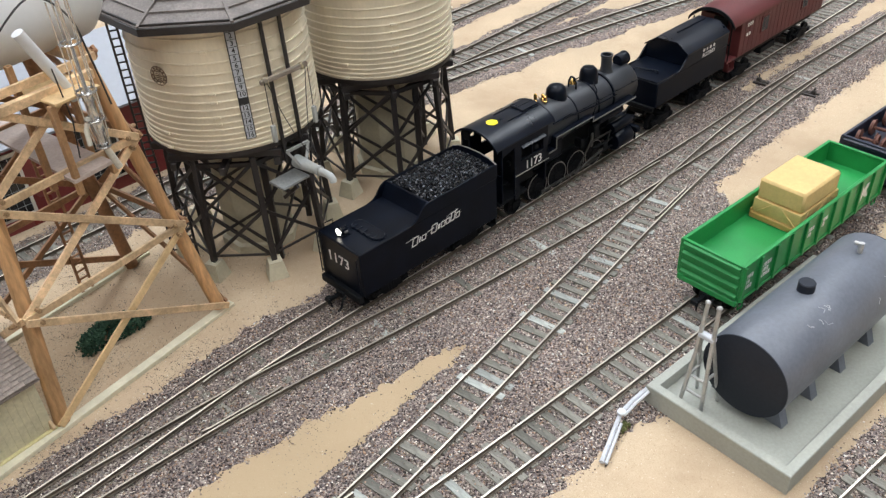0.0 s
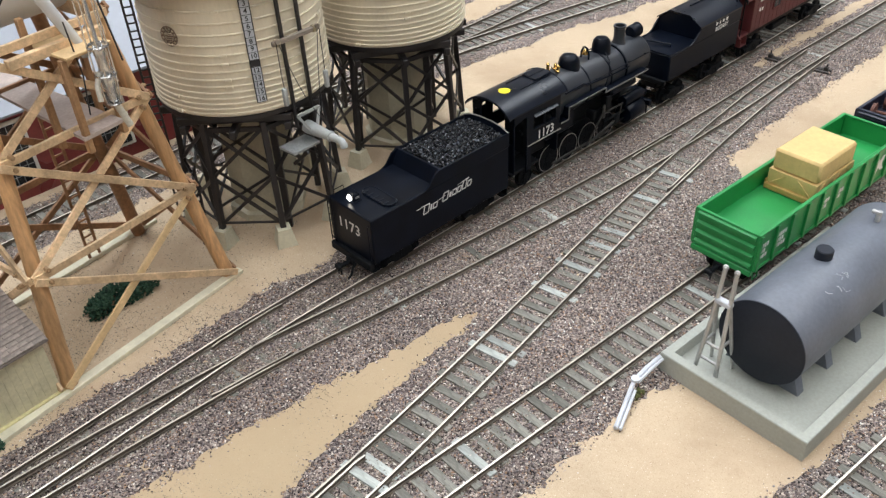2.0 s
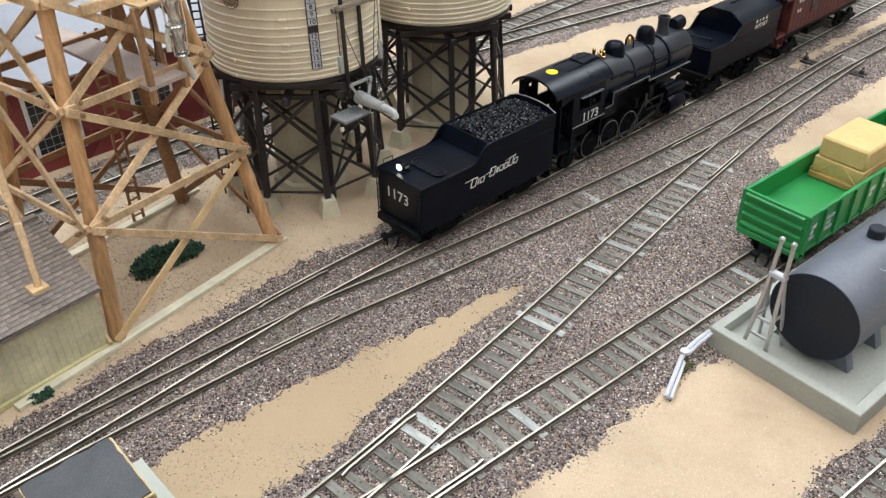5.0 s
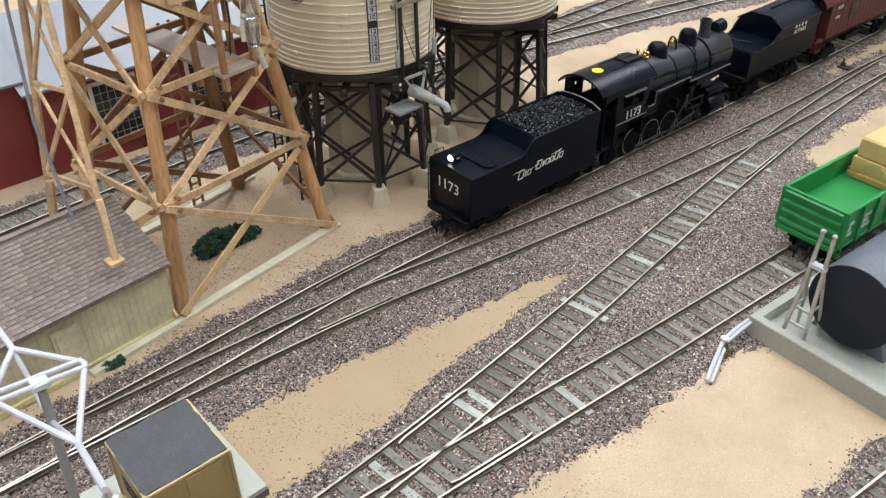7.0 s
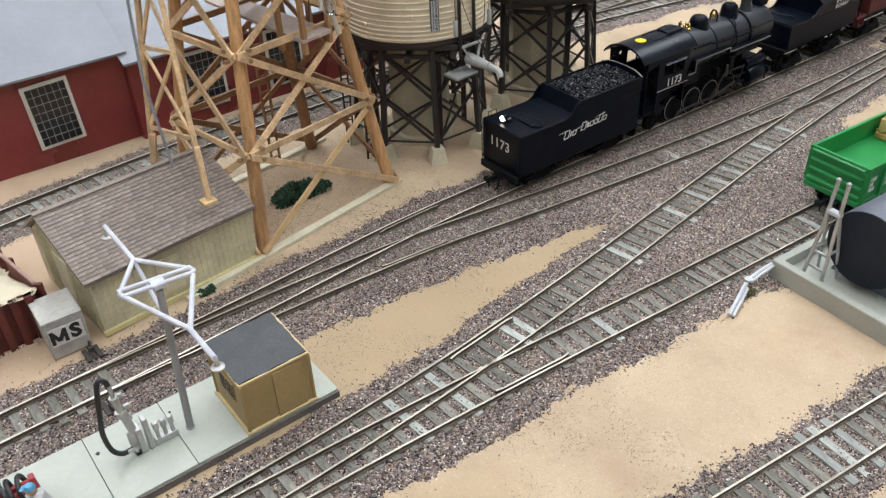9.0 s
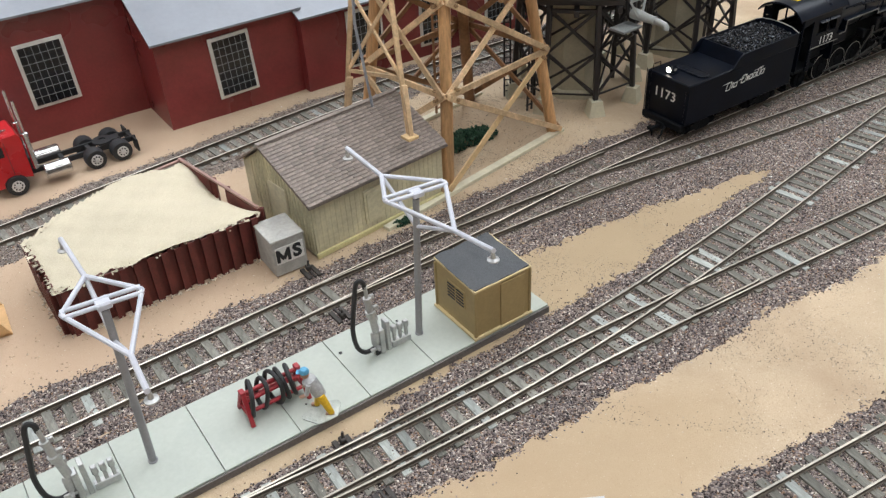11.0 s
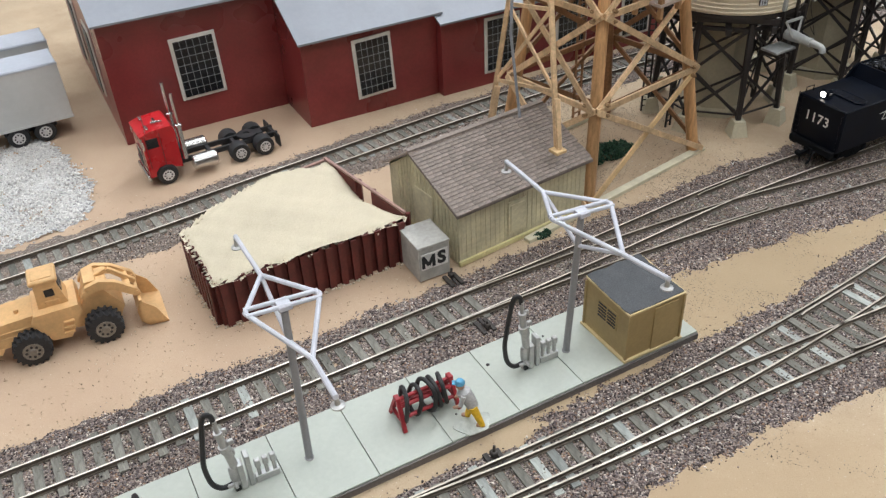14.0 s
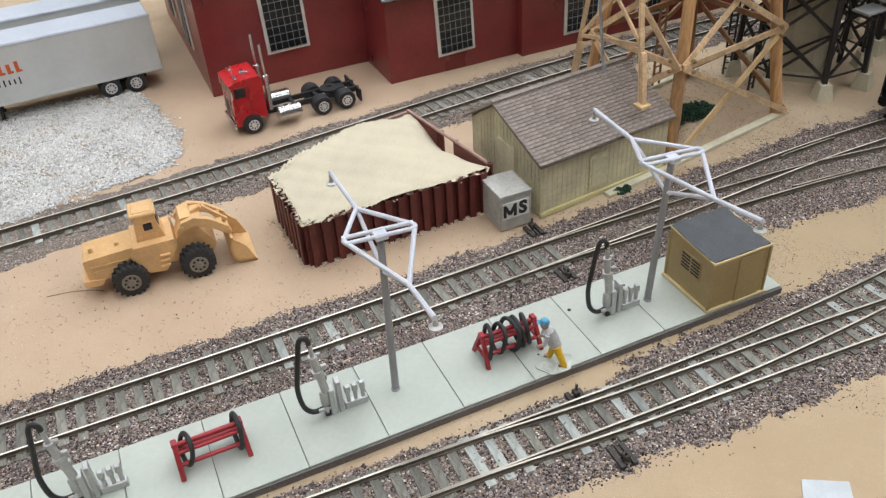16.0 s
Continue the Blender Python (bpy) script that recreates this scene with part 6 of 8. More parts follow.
for x in (0.0, SL - 1.2):
    part("gable_wall", Build().prism([(1.2, -1), (SD - 1.2, -1), (SD - 1.2, BACK - 0.8), (RIDGE, SR - 1), (1.2, SE - 0.4)], x, x + 1.2, axis="x"), SHED_WALL, shed)
for i in range(27):
    part("batten", Build().box((1.5 + 3.1 * i, -0.1, SE / 2), (0.35, 0.3, SE - 1)), SHED_WALL, shed)
for i in range(18):
    y = 2 + 3.1 * i
    z = SE + (SR - SE) * y / RIDGE if y < RIDGE else SR - (SR - BACK) * (y - RIDGE) / (SD - RIDGE)
    part("batten", Build().box((-0.25, y, (z - 2) / 2), (0.5, 0.6, z - 3)), SHED_WALL, shed)
part("hatch_door", Build().box((37, -0.7, 15), (12, 0.9, 20), 0.2).box((37, -1.3, 15), (9, 0.6, 16), 0.15), SHED_WALL, shed)
part("gable_door", Build().box((-0.7, 30, 16), (0.9, 16, 28), 0.2), SHED_WALL, shed)
part("base_board", Build().box((SL / 2, -0.9, 0.4), (SL + 2, 1.8, 2.8), 0.3), HUT_CREAM, shed)
slope = math.atan2(SR - SE, RIDGE)
run = math.hypot(SR - SE, RIDGE) + 4
front_deck = part("roof_front", Build().prism([(-3.4, SE - 2.2), (RIDGE, SR - 0.2), (RIDGE, SR + 0.9), (-3.4, SE - 1.1)], -3, SL + 2, axis="x"), SHINGLE, shed)
part("roof_back", Build().prism([(RIDGE, SR - 0.2), (SD + 3, BACK - 1.8), (SD + 3, BACK - 0.7), (RIDGE, SR + 0.9)], -3, SL + 2, axis="x"), SHINGLE, shed)
part("ridge_cap", Build().beam((-3, RIDGE, SR + 1.4), (SL + 2, RIDGE, SR + 1.4), 3.4, 0.9, 0.3), SHINGLE, shed)
rs = random.Random(6)
shingle_meshes = [Build().box((0, 0, 0), (w, 3.1, 0.5)).mesh("shingle", [SHINGLE], smooth=False) for w in (4.4, 3.8, 5.0)]
rows = 20
for r in range(rows):
    x = -3 + rs.uniform(-3, 0)
    yb = (r + 0.5) * run / rows - 3.4
    while x < SL + 1:
        k = rs.randrange(3)
        w = (4.4, 3.8, 5.0)[k]
        o = new("shingle", shingle_meshes[k])
        o.parent = front_deck
        yy = yb * math.cos(slope)
        zz = SE - 1.1 + (yy + 3.4) * math.tan(slope) + 0.55 + rs.uniform(0, 0.12)
        xx = min(max(x + w / 2, -3 + w / 2), SL + 2 - w / 2)
        o.matrix_basis = pose(xx * MM, yy * MM, zz * MM, math.degrees(slope) - 8, 0, rs.uniform(-0.6, 0.6))
        x += w + 0.12

# ---- fuelling slab ----
SLAB = mat("pale green-grey slab", (0.43, 0.46, 0.41), 0.55, grain=500, vary=0.04, stains=35, stain=0.06, bump=0.05, per_object=0.03)
SLAB_EDGE = mat("dark slab edge", (0.135, 0.12, 0.112), 0.7, vary=0.25)
POLE_GREY = mat("mid grey pole", (0.27, 0.27, 0.28), 0.5, vary=0.08)
FRAME_WHITE = mat("pale lilac-grey frame", (0.55, 0.56, 0.62), 0.45, vary=0.06)
HOSE_BLACK = mat("black rubber hose", (0.018, 0.018, 0.019), 0.5)
RACK_RED = mat("red rack paint", (0.33, 0.022, 0.03), 0.45, vary=0.1, stains=300)
HUT_TAN = mat("ochre tan hut boards", (0.35, 0.255, 0.115), 0.6, grain=600, vary=0.08, stains=70, stain=0.1)
HUT_PALE = mat("pale tan trim", (0.58, 0.46, 0.25), 0.6, vary=0.08)
TAR_ROOF = mat("tar paper roof", (0.062, 0.066, 0.072), 0.6, grain=1800, vary=0.35, stains=90, stain=0.2, bump=0.4)
GLUE = mat("dried clear glue", (0.46, 0.49, 0.45), 0.1, grain=260, vary=0.16, bump=0.9, depth=0.0008)
SLAB_AT = (-0.1015, 0.1765, 223.5)


def on_slab(s, w):
    """Places on the slab: s along from its far end, w across from its edge by the double track (millimetres)."""
    a = radians(SLAB_AT[2])
    return SLAB_AT[0] + (s * math.cos(a) + w * math.sin(a)) * MM, SLAB_AT[1] + (s * math.sin(a) - w * math.cos(a)) * MM


slab = thing("fuelling_slab", SLAB_AT[0], SLAB_AT[1], 0, SLAB_AT[2], "pale green-grey concrete fuelling slab in jointed panels", "slab", kind="")
SW, STEP_S, S0 = 42.0, 31.75, -1.2
part("core", Build().box((205, -SW / 2, 0.0), (410, SW - 0.5, 3.0)), SLAB_EDGE, slab)
panel = Build().box((0, 0, 0), (STEP_S - 0.3, SW, 2.6), 0.15).mesh("panel", [SLAB], smooth=False)
for i in range(13):
    o = new("panel", panel)
    o.parent = slab
    o.matrix_basis = pose((S0 + 0.6 + STEP_S * (i + 0.5)) * MM, -SW / 2 * MM, 0.0017)
part("edge_strip", Build().box((205, 0.5, 0.3), (411, 0.8, 3.6)), SLAB_EDGE, slab)

SZ = 0.003
# hut
hut = thing("pump_hut", -0.1305, 0.1705, SZ, 43.5, "ochre tan board hut with a sloping tar paper roof", "hut")
HW, HD = 30.0, 29.5
part("base_trim", Build().box((0, 0, 0.7), (HW + 2.6, HD + 2.6, 1.4), 0.3), HUT_PALE, hut)
part("wall_shell", Build().prism([(-HD / 2, 0.5), (HD / 2, 0.5), (HD / 2, 27.0), (-HD / 2, 25.5)], -HW / 2, HW / 2, axis="x"), HUT_TAN, hut)
for x in (-HW / 2, HW / 2):
    for y in (-HD / 2, HD / 2):
        part("corner_trim", Build().box((x, y, 13), (1.3, 1.3, 25.0), 0.2), HUT_TAN, hut)
rag = random.Random(12)
rim = [(-HW / 2 + 0.4 + (HW - 0.8) * k / 9, -HD / 2 + 0.2 + rag.uniform(-0.2, 0.2)) for k in range(10)] + [(HW / 2 - 0.3 + rag.uniform(-0.2, 0.2), -HD / 2 + HD * k / 9) for k in range(1, 10)] + [(HW / 2 - HW * k / 9, HD / 2 + 0.4 + rag.uniform(-0.2, 0.2)) for k in range(1, 10)] + [(-HW / 2 - 0.3 + rag.uniform(-0.2, 0.2), HD / 2 - HD * k / 9) for k in range(1, 9)]
tar = Build()
k = len(rim)
lift = lambda x, y: 26.9 + 1.5 * (y + HD / 2) / HD + 0.35 * math.sin(0.5 * x + 1) * math.cos(0.4 * y)
tar.add([(x, y, lift(x, y) - 0.7) for x, y in rim] + [(x, y, lift(x, y)) for x, y in rim] + [(x * 0.5, y * 0.5, lift(x * 0.5, y * 0.5) + 0.15) for x, y in rim] + [(0, 0, lift(0, 0) + 0.2)], [tuple(reversed(range(k)))] + [(i, (i + 1) % k, k + (i + 1) % k, k + i) for i in range(k)] + [(k + i, k + (i + 1) % k, 2 * k + (i + 1) % k, 2 * k + i) for i in range(k)] + [(2 * k + i, 2 * k + (i + 1) % k, 3 * k) for i in range(k)])
part("roof", tar, TAR_ROOF, hut, "ragged charcoal tar paper")
for y in (-HD / 2, HD / 2):
    part("wall_cap", Build().box((0, y, 26.0 if y < 0 else 27.5), (HW + 0.6, 1.1, 1.0), 0.15), HUT_PALE, hut)
for x in (-HW / 2, HW / 2):
    part("wall_cap", Build().beam((x, -HD / 2, 26.0), (x, HD / 2, 27.5), 1.1, 1.0, 0.15), HUT_PALE, hut)
vent = part("louvre", Build().box((-HW / 2 - 0.2, -1, 17), (0.6, 13, 9.5), 0.1), HUT_TAN, hut)
for k in range(5):
    for y in (-4.2, 2.2):
        part("slot", Build().box((-HW / 2 - 0.55, y, 13.6 + 1.7 * k), (0.3, 5.4, 0.8)), INK, vent)
part("door", Build().box((5, -HD / 2 - 0.3, 12.8), (13, 0.7, 23), 0.15), HUT_TAN, hut)


# lamp poles with a flat frame of tubes
def lamp_pole(x, y, top, label):
    """top: how far the pole's head leans from its foot, in its own frame."""
    p = thing("lamp_pole", x, y, SZ, 313.5, label, "lamp pole", "lamp poles")
    H = 69.0
    ox, oy = top
    part("pole", Build().cyl((0, 0, 0), (ox, oy, H), 1.55, 1.4, n=14), POLE_GREY, p)
    part("pole_foot", Build().lathe([(1.9, 0), (1.9, 0.4), (1.5, 0.7)], n=16), POLE_GREY, p)
    z1, z2 = H - 1.5, H + 3.5
    part("arm", Build().cyl((ox - 54, oy - 1, H + 0.5), (ox - 26.5, oy, z1), 1.0, n=8), FRAME_WHITE, p)
    part("arm", Build().cyl((ox + 26.5, oy, z1), (ox + 53, oy - 2, H + 5), 1.0, n=8), FRAME_WHITE, p)
    pts = [(ox - 26.5, oy, z1), (ox + 1.5, oy + 13.2, z2), (ox + 26.5, oy, z1), (ox - 1.5, oy - 13.2, z2)]
    for i in range(4):
        part("frame_tube", Build().cyl(pts[i], pts[(i + 1) % 4], 0.95, n=8), FRAME_WHITE, p)
    for d in (-1.9, 1.9):
        part("cross_tube", Build().cyl((ox + d + 1.5, oy + 13.2, z2), (ox + d - 1.5, oy - 13.2, z2), 0.85, n=8), FRAME_WHITE, p)
    part("plate", Build().box((ox, oy, z2 - 0.6), (6, 5, 2.2), 0.3), FRAME_WHITE, p)
    part("strut", Build().cyl((ox - 26.5, oy, z1), (ox * 0.8, oy * 0.8, H - 13), 0.9, n=8), FRAME_WHITE, p)
    part("strut", Build().cyl((ox + 26.5, oy, z1), (ox * 0.8, oy * 0.8, H - 13), 0.9, n=8), FRAME_WHITE, p)
    for e, ex, ez in ((-1, ox - 53, H + 0.3), (1, ox + 52, H + 4.8)):
        ey = oy - 1.5
        part("lamp", Build().cyl((ex, ey, ez), (ex, ey, ez - 2.5), 0.7, n=8).lathe([(1.5, ez - 4.9), (2.3, ez - 4.6), (2.3, ez - 4.1), (1.0, ez - 3.6), (0.8, ez - 2.0)], (ex, ey, 0), 16), SILVER, p)
    return p


lamp_pole(-0.157, 0.1515, (0.0, 3.6), "grey pole with a pale tubular lamp frame beside the hut")
lamp_pole(-0.246, 0.0695, (-6.0, 3.0), "grey pole with a pale tubular lamp frame on the slab")


def fuel_column(x, y):
    c = thing("fuel_column", x, y, SZ, 43.5, "silver fuel column with a drooping black hose", "fuel pump", "fuel columns")
    b = Build().box((3, 0, 6.5), (2.4, 4.6, 13), 0.3).box((6.2, 0, 8), (2.0, 4.4, 16), 0.3)
    b.lathe([(1.5, 0), (1.5, 5), (1.9, 6), (1.9, 11), (1.3, 12)], (0.6, 0, 0), 12)
    b.box((-0.4, -1.5, 4), (5, 1.4, 1.6), 0.3).box((0, -3, 5), (1.2, 3, 1.2), 0.2).cyl((-2, 0, 3.2), (2, 0, 3.2), 1.0, n=8)
    part("valve_body", b, SILVER, c)
    b = Build().cyl((1.4, 0, 12), (0.2, 0, 21), 1.7, n=10).cyl((0.2, 0, 21), (-0.3, 0, 24), 2.2, n=10).cyl((-0.3, 0, 24), (-1.0, 0, 31), 1.5, n=10).cyl((-1.0, 0, 31), (-1.3, 0, 37.5), 0.9, n=8).cyl((-0.9, 0, 30), (-1.0, 0, 31.5), 1.8, n=10)
    b.box((1.6, 0.6, 19), (2.6, 2.2, 3), 0.4).box((2.2, -0.4, 25), (2.4, 1.6, 2.2), 0.3).box((1.2, 0, 31), (2.0, 1.4, 2.2), 0.3)
    part("riser", b, SILVER, c)
    hose = [(-1.4, 0.2, 36.5), (-1.7, 0.4, 39.2), (-3.2, 0.8, 40.6), (-4.8, 1.0, 39.0), (-6.0, 1.2, 33), (-7.6, 1.2, 24), (-8.8, 1.0, 16), (-8.0, 0.4, 7.5), (-5.0, -0.4, 3.8), (-1.0, -0.4, 3.6), (0.4, 0, 4.2)]
    part("hose", Build().tube(smooth_path(hose), 1.05, 8), HOSE_BLACK, c, "black rubber hose")
    part("hose_nozzle", Build().box((0.6, -1.2, 2.2), (2.2, 1.6, 4.4), 0.3), HOSE_BLACK, c)
    part("gauge_block", Build().box((12.5, -0.5, 1.6), (9.5, 3.0, 3.2), 0.3), SILVER, c)
    for k in range(3):
        b = Build().box((9.6 + 3 * k, -0.5, 5.4), (1.5, 1.6, 5), 0.3).box((9.6 + 3 * k, -0.5, 9.4), (2.3, 2.4, 3.6), 0.4)
        part("gauge", b, SILVER, c)
    return c


for x, y in ((-0.1735, 0.1365), (-0.2675, 0.0495), (-0.336, -0.013)):
    fuel_column(x, y)


def hose_rack(x, y, turn, hoops, label):
    r = thing("hose_rack", x, y, SZ, turn, label, "hose rack", "hose racks")
    r.matrix_basis = r.matrix_basis @ Matrix.Diagonal((1, 1.1, 0.88, 1))
    rr = random.Random(hoops)
    for e in (-12.5, 12.5):
        part("end_frame", Build().beam((e, -6.0, 0), (e * 0.96, -0.6, 15), 1.8, 1.8, 0.3).beam((e, 6.0, 0), (e * 0.96, 0.6, 15), 1.8, 1.8, 0.3).beam((e, -4.2, 5), (e, 4.2, 5), 1.4, 1.4, 0.2).box((e * 0.96, 0, 15), (2.2, 3, 2), 0.3), RACK_RED, r)
    for y, z in ((-3.6, 6.2), (3.6, 6.2), (-1.8, 11.2), (1.8, 11.2), (0, 14)):
        part("rack_rail", Build().cyl((-12.5, y, z), (12.5, y, z), 0.85, n=8), RACK_RED, r)
    for i in range(hoops):
        x0 = -9.6 + 19.2 * i / max(1, hoops - 1) + rr.uniform(-1.2, 1.2)
        lean, k, tw = rr.uniform(-1.8, 1.8), rr.uniform(0.9, 1.08), rr.uniform(-1.6, 1.6)
        pts = [(x0 + lean * math.cos(t) + tw * math.sin(t), (5.6 + 0.6 * math.cos(2 * t)) * k * math.sin(t), 9.6 + 7.7 * k * math.cos(t)) for t in np.linspace(0.0, 2 * math.pi, 22, endpoint=False)]
        part("hose_loop", Build().tube(pts, 0.95, 8, closed=True), HOSE_BLACK, r, "black hose loop")
    return r


hose_rack(-0.2085, 0.1035, 44, 5, "red hose rack hung with black hose loops")
hose_rack(-0.2995, 0.0185, 44, 2, "red hose rack with two black hose loops")

# painted figurine, one plain mesh
SKIN = mat("figurine paint", (0.45, 0.27, 0.19), 0.6)
YEL = mat("figurine yellow", (0.72, 0.44, 0.02), 0.55)
BLU = mat("figurine blue", (0.10, 0.35, 0.55), 0.55)
GRY = mat("figurine grey", (0.42, 0.42, 0.42), 0.6)
f = Build()
f.cyl((-2.6, -1.6, 0.6), (-1.2, 0.6, 10.5), 1.2, 1.8, 10, mi=1).cyl((2.4, 4.4, 0.6), (1.2, 0.8, 10.5), 1.2, 1.8, 10, mi=1)
f.box((-2.7, -2.2, 0.6), (1.8, 3.4, 1.2), 0.4, mi=0).box((2.5, 3.8, 0.6), (1.8, 3.4, 1.2), 0.4, mi=0)
f.cyl((0, 0.8, 9.5), (-0.3, -0.6, 13.5), 2.4, 2.7, 14, mi=3).cyl((-0.3, -0.6, 13.5), (-0.6, -2.6, 18), 2.7, 2.9, 14, mi=3).cyl((-0.6, -2.6, 18), (-0.7, -3.2, 19.4), 2.9, 1.2, 14, mi=3)
f.cyl((-3.2, -2.4, 18), (-4.0, -3.6, 13), 1.0, 0.9, 8, mi=3).cyl((2.2, -2.4, 18), (3.0, -3.6, 13), 1.0, 0.9, 8, mi=3).cyl((-4.0, -3.6, 13), (-3.6, -6.0, 10.5), 0.8, 0.7, 8).cyl((3.0, -3.6, 13), (2.0, -6.2, 10.8), 0.8, 0.7, 8)
f.lathe([(0.9, 19.2), (1.7, 20.6), (1.8, 22.4), (1.0, 23.6)], (-0.8, -3.8, 0), 12)
f.lathe([(1.95, 22.4), (2.0, 23.2), (1.3, 24.4), (0.4, 24.7)], (-0.8, -3.8, 0), 12, mi=2).box((-0.8, -5.6, 22.7), (2.4, 2.4, 0.5), 0.1, mi=2)
whole("worker_figurine", f, [SKIN, YEL, BLU, GRY], pose(-0.1885, 0.1015, SZ + 0.0003, 0, 0, -80) @ Matrix.Diagonal((1.05, 1.05, 0.9, 1)), "small painted worker figurine in yellow trousers and blue cap", "figurine")
g = Build()
pts = [((7.5 + 1.6 * math.sin(3 * t)) * math.cos(t), (6 + 1.2 * math.cos(2 * t)) * math.sin(t)) for t in np.linspace(0, 2 * math.pi, 26, endpoint=False)]
g.prism(pts, -0.1, 0.3, axis="z")
whole("glue_patch", g, GLUE, pose(-0.187, 0.1, SZ + 0.0001, 0, 0, 40), "shiny dried glue patch under the figurine", "glue")

# ---- concrete box with painted letters ----
MS_GREY = mat("pale concrete box", (0.40, 0.39, 0.36), 0.75, grain=500, vary=0.12, stains=80, stain=0.2)
ms = thing("concrete_box", -0.2365, 0.2035, 0, 43.0, "small pale concrete box with black letters beside the shed", "box")
part("body", Build().box((0, 0, 9), (17.5, 21, 19.5), 0.4), MS_GREY, ms)
part("lid", Build().box((0, 0, 19.4), (18.2, 21.6, 1.6), 0.3), MS_GREY, ms)
part("label", Build().box((0, -10.8, 11), (15, 0.3, 9.5)), LETTER, ms)
part("letter_m", Build().box((-6.4, -11.1, 11), (1.7, 0.2, 7.4)).box((-0.6, -11.1, 11), (1.7, 0.2, 7.4)).beam((-6.3, -11.12, 14.0), (-3.5, -11.12, 8.7), 0.2, 1.8).beam((-0.7, -11.14, 14.0), (-3.5, -11.14, 8.7), 0.2, 1.8), INK, ms, "black painted letter M")
lettering("S", 10.0, INK, ms, flat_pose(3.9, -11.05, 11, -90), name="letter_s", bold=0.5, label="black painted letter S")

# ---- sand bin of red sheet piles ----
PILE_RED = mat("oxide red sheet pile", (0.115, 0.022, 0.018), 0.55, grain=800, vary=0.2, stains=90, stain=0.25, bump=0.1)
BIN_SAND = speckled("pale bin sand", [(6, (0.58, 0.52, 0.39)), (3, (0.62, 0.555, 0.425)), (2, (0.54, 0.475, 0.35))], cell=3000, rough=0.95, bump=0.2, depth=0.0004, tint=22, tint_amount=0.07)
bin_ = thing("sand_bin", 0, 0, 0, 0, "oxide red sheet-pile bin brimming with pale sand", "sand bin")
CORNERS = [(-354.0, 174.0), (-319.0, 139.0), (-248.0, 209.0), (-311.0, 259.0), (-338.0, 229.0)]


def pile_wall(p, q, top, n, name="pile_panel"):
    a, b2 = Vector((*p, 0)), Vector((*q, 0))
    d = (b2 - a) / n
    nrm = Vector((d.y, -d.x, 0)).normalized()
    for i in range(n):
        o = a + d * i
        hh = top + rs.uniform(-0.8, 0.8)
        poly = [o, o + d * 0.25, o + d * 0.25 + nrm * 2.6, o + d * 0.75 + nrm * 2.6, o + d * 0.75, o + d]
        poly2 = [v - nrm * 0.8 for v in reversed(poly)]
        part(name, Build().prism([(v.x, v.y) for v in poly + poly2], -1.5, hh, axis="z"), PILE_RED, bin_)


pile_wall(CORNERS[1], CORNERS[2], 24.2, 15)
pile_wall(CORNERS[0], CORNERS[1], 24.2, 7)
RIM_PINK = mat("dusty rim paint", (0.36, 0.22, 0.19), 0.65, grain=800, vary=0.2, stains=120, stain=0.2)
back_a, back_b = Vector((-311, 259, 0)), Vector((-249, 213, 0))


def on_back(t, z, out=0.0):
    p = back_a.lerp(back_b, t)
    return (p.x + 0.6 * out, p.y + 0.8 * out, z)


part("bin_rail", Build().beam(on_back(0, 25.2), on_back(1, 25.2), 1.6, 1.4, 0.2), RIM_PINK, bin_, "thin dusty pink top rail")
part("bin_rail", Build().beam((-311, 259, 24), (-338, 229, 22), 1.6, 1.4, 0.2), RIM_PINK, bin_)
for t in (0.0, 0.42, 0.6, 1.0):
    part("bin_post", Build().beam(on_back(t, -1, 1.6), on_back(t, 24.4, 1.6), 2.4, 2.4, 0.2), PILE_RED, bin_)
for t0, t1 in ((0.015, 0.41), (0.61, 0.985)):
    for k in range(3):
        part("plank", Build().beam(on_back(t0, 4 + 8.0 * k), on_back(t1, 4 + 8.0 * k), 1.4, 7.7, 0.2), PILE_RED, bin_)


def bin_height(X, Y):
    return 0.0251 + waves(X, Y, [(60, 0.0014), (140, 0.0009), (420, 0.0004)])


inner = [(x * MM, y * MM) for x, y in [(-355.5, 174), (-319, 137.4), (-246.8, 208.6), (-250, 212), (-282, 236), (-309, 256), (-322, 246), (-339.5, 228)]]
body = [(x * MM, y * MM) for x, y in [(-353, 176), (-318.6, 141.5), (-250, 210), (-282, 236), (-309, 256), (-322, 246), (-338, 228)]]
xs, ys = np.arange(-0.36, -0.242, 0.0012), np.arange(0.133, 0.28, 0.0012)


def heap(X, Y):
    z = bin_height(X, Y)
    # the sand has slid away from the planked side
    ux, uy = 0.8031, -0.5959
    d = np.abs((X + 0.311) * uy - (Y - 0.259) * ux)
    z = z - 0.0145 * np.clip((X + 0.306) / 0.025, 0.12, 1) * np.clip(1 - d / 0.017, 0, 1) ** 1.3 * np.clip((Y - 0.212) / 0.02, 0, 1)
    # and slumps softly over the sheet piles
    edge = np.full(X.shape, 1.0)
    for (x0, y0), (x1, y1) in zip(inner[-1:] + inner[:2], inner[:3]):
        ux, uy = x1 - x0, y1 - y0
        k = np.clip(((X - x0) * ux + (Y - y0) * uy) / (ux * ux + uy * uy), 0, 1)
        edge = np.minimum(edge, np.hypot(X - x0 - k * ux, Y - y0 - k * uy))
    return z + 0.0009 * np.clip(edge / 0.02, 0, 1) - 0.0013 * np.clip(1 - edge / 0.0035, 0, 1) ** 1.6


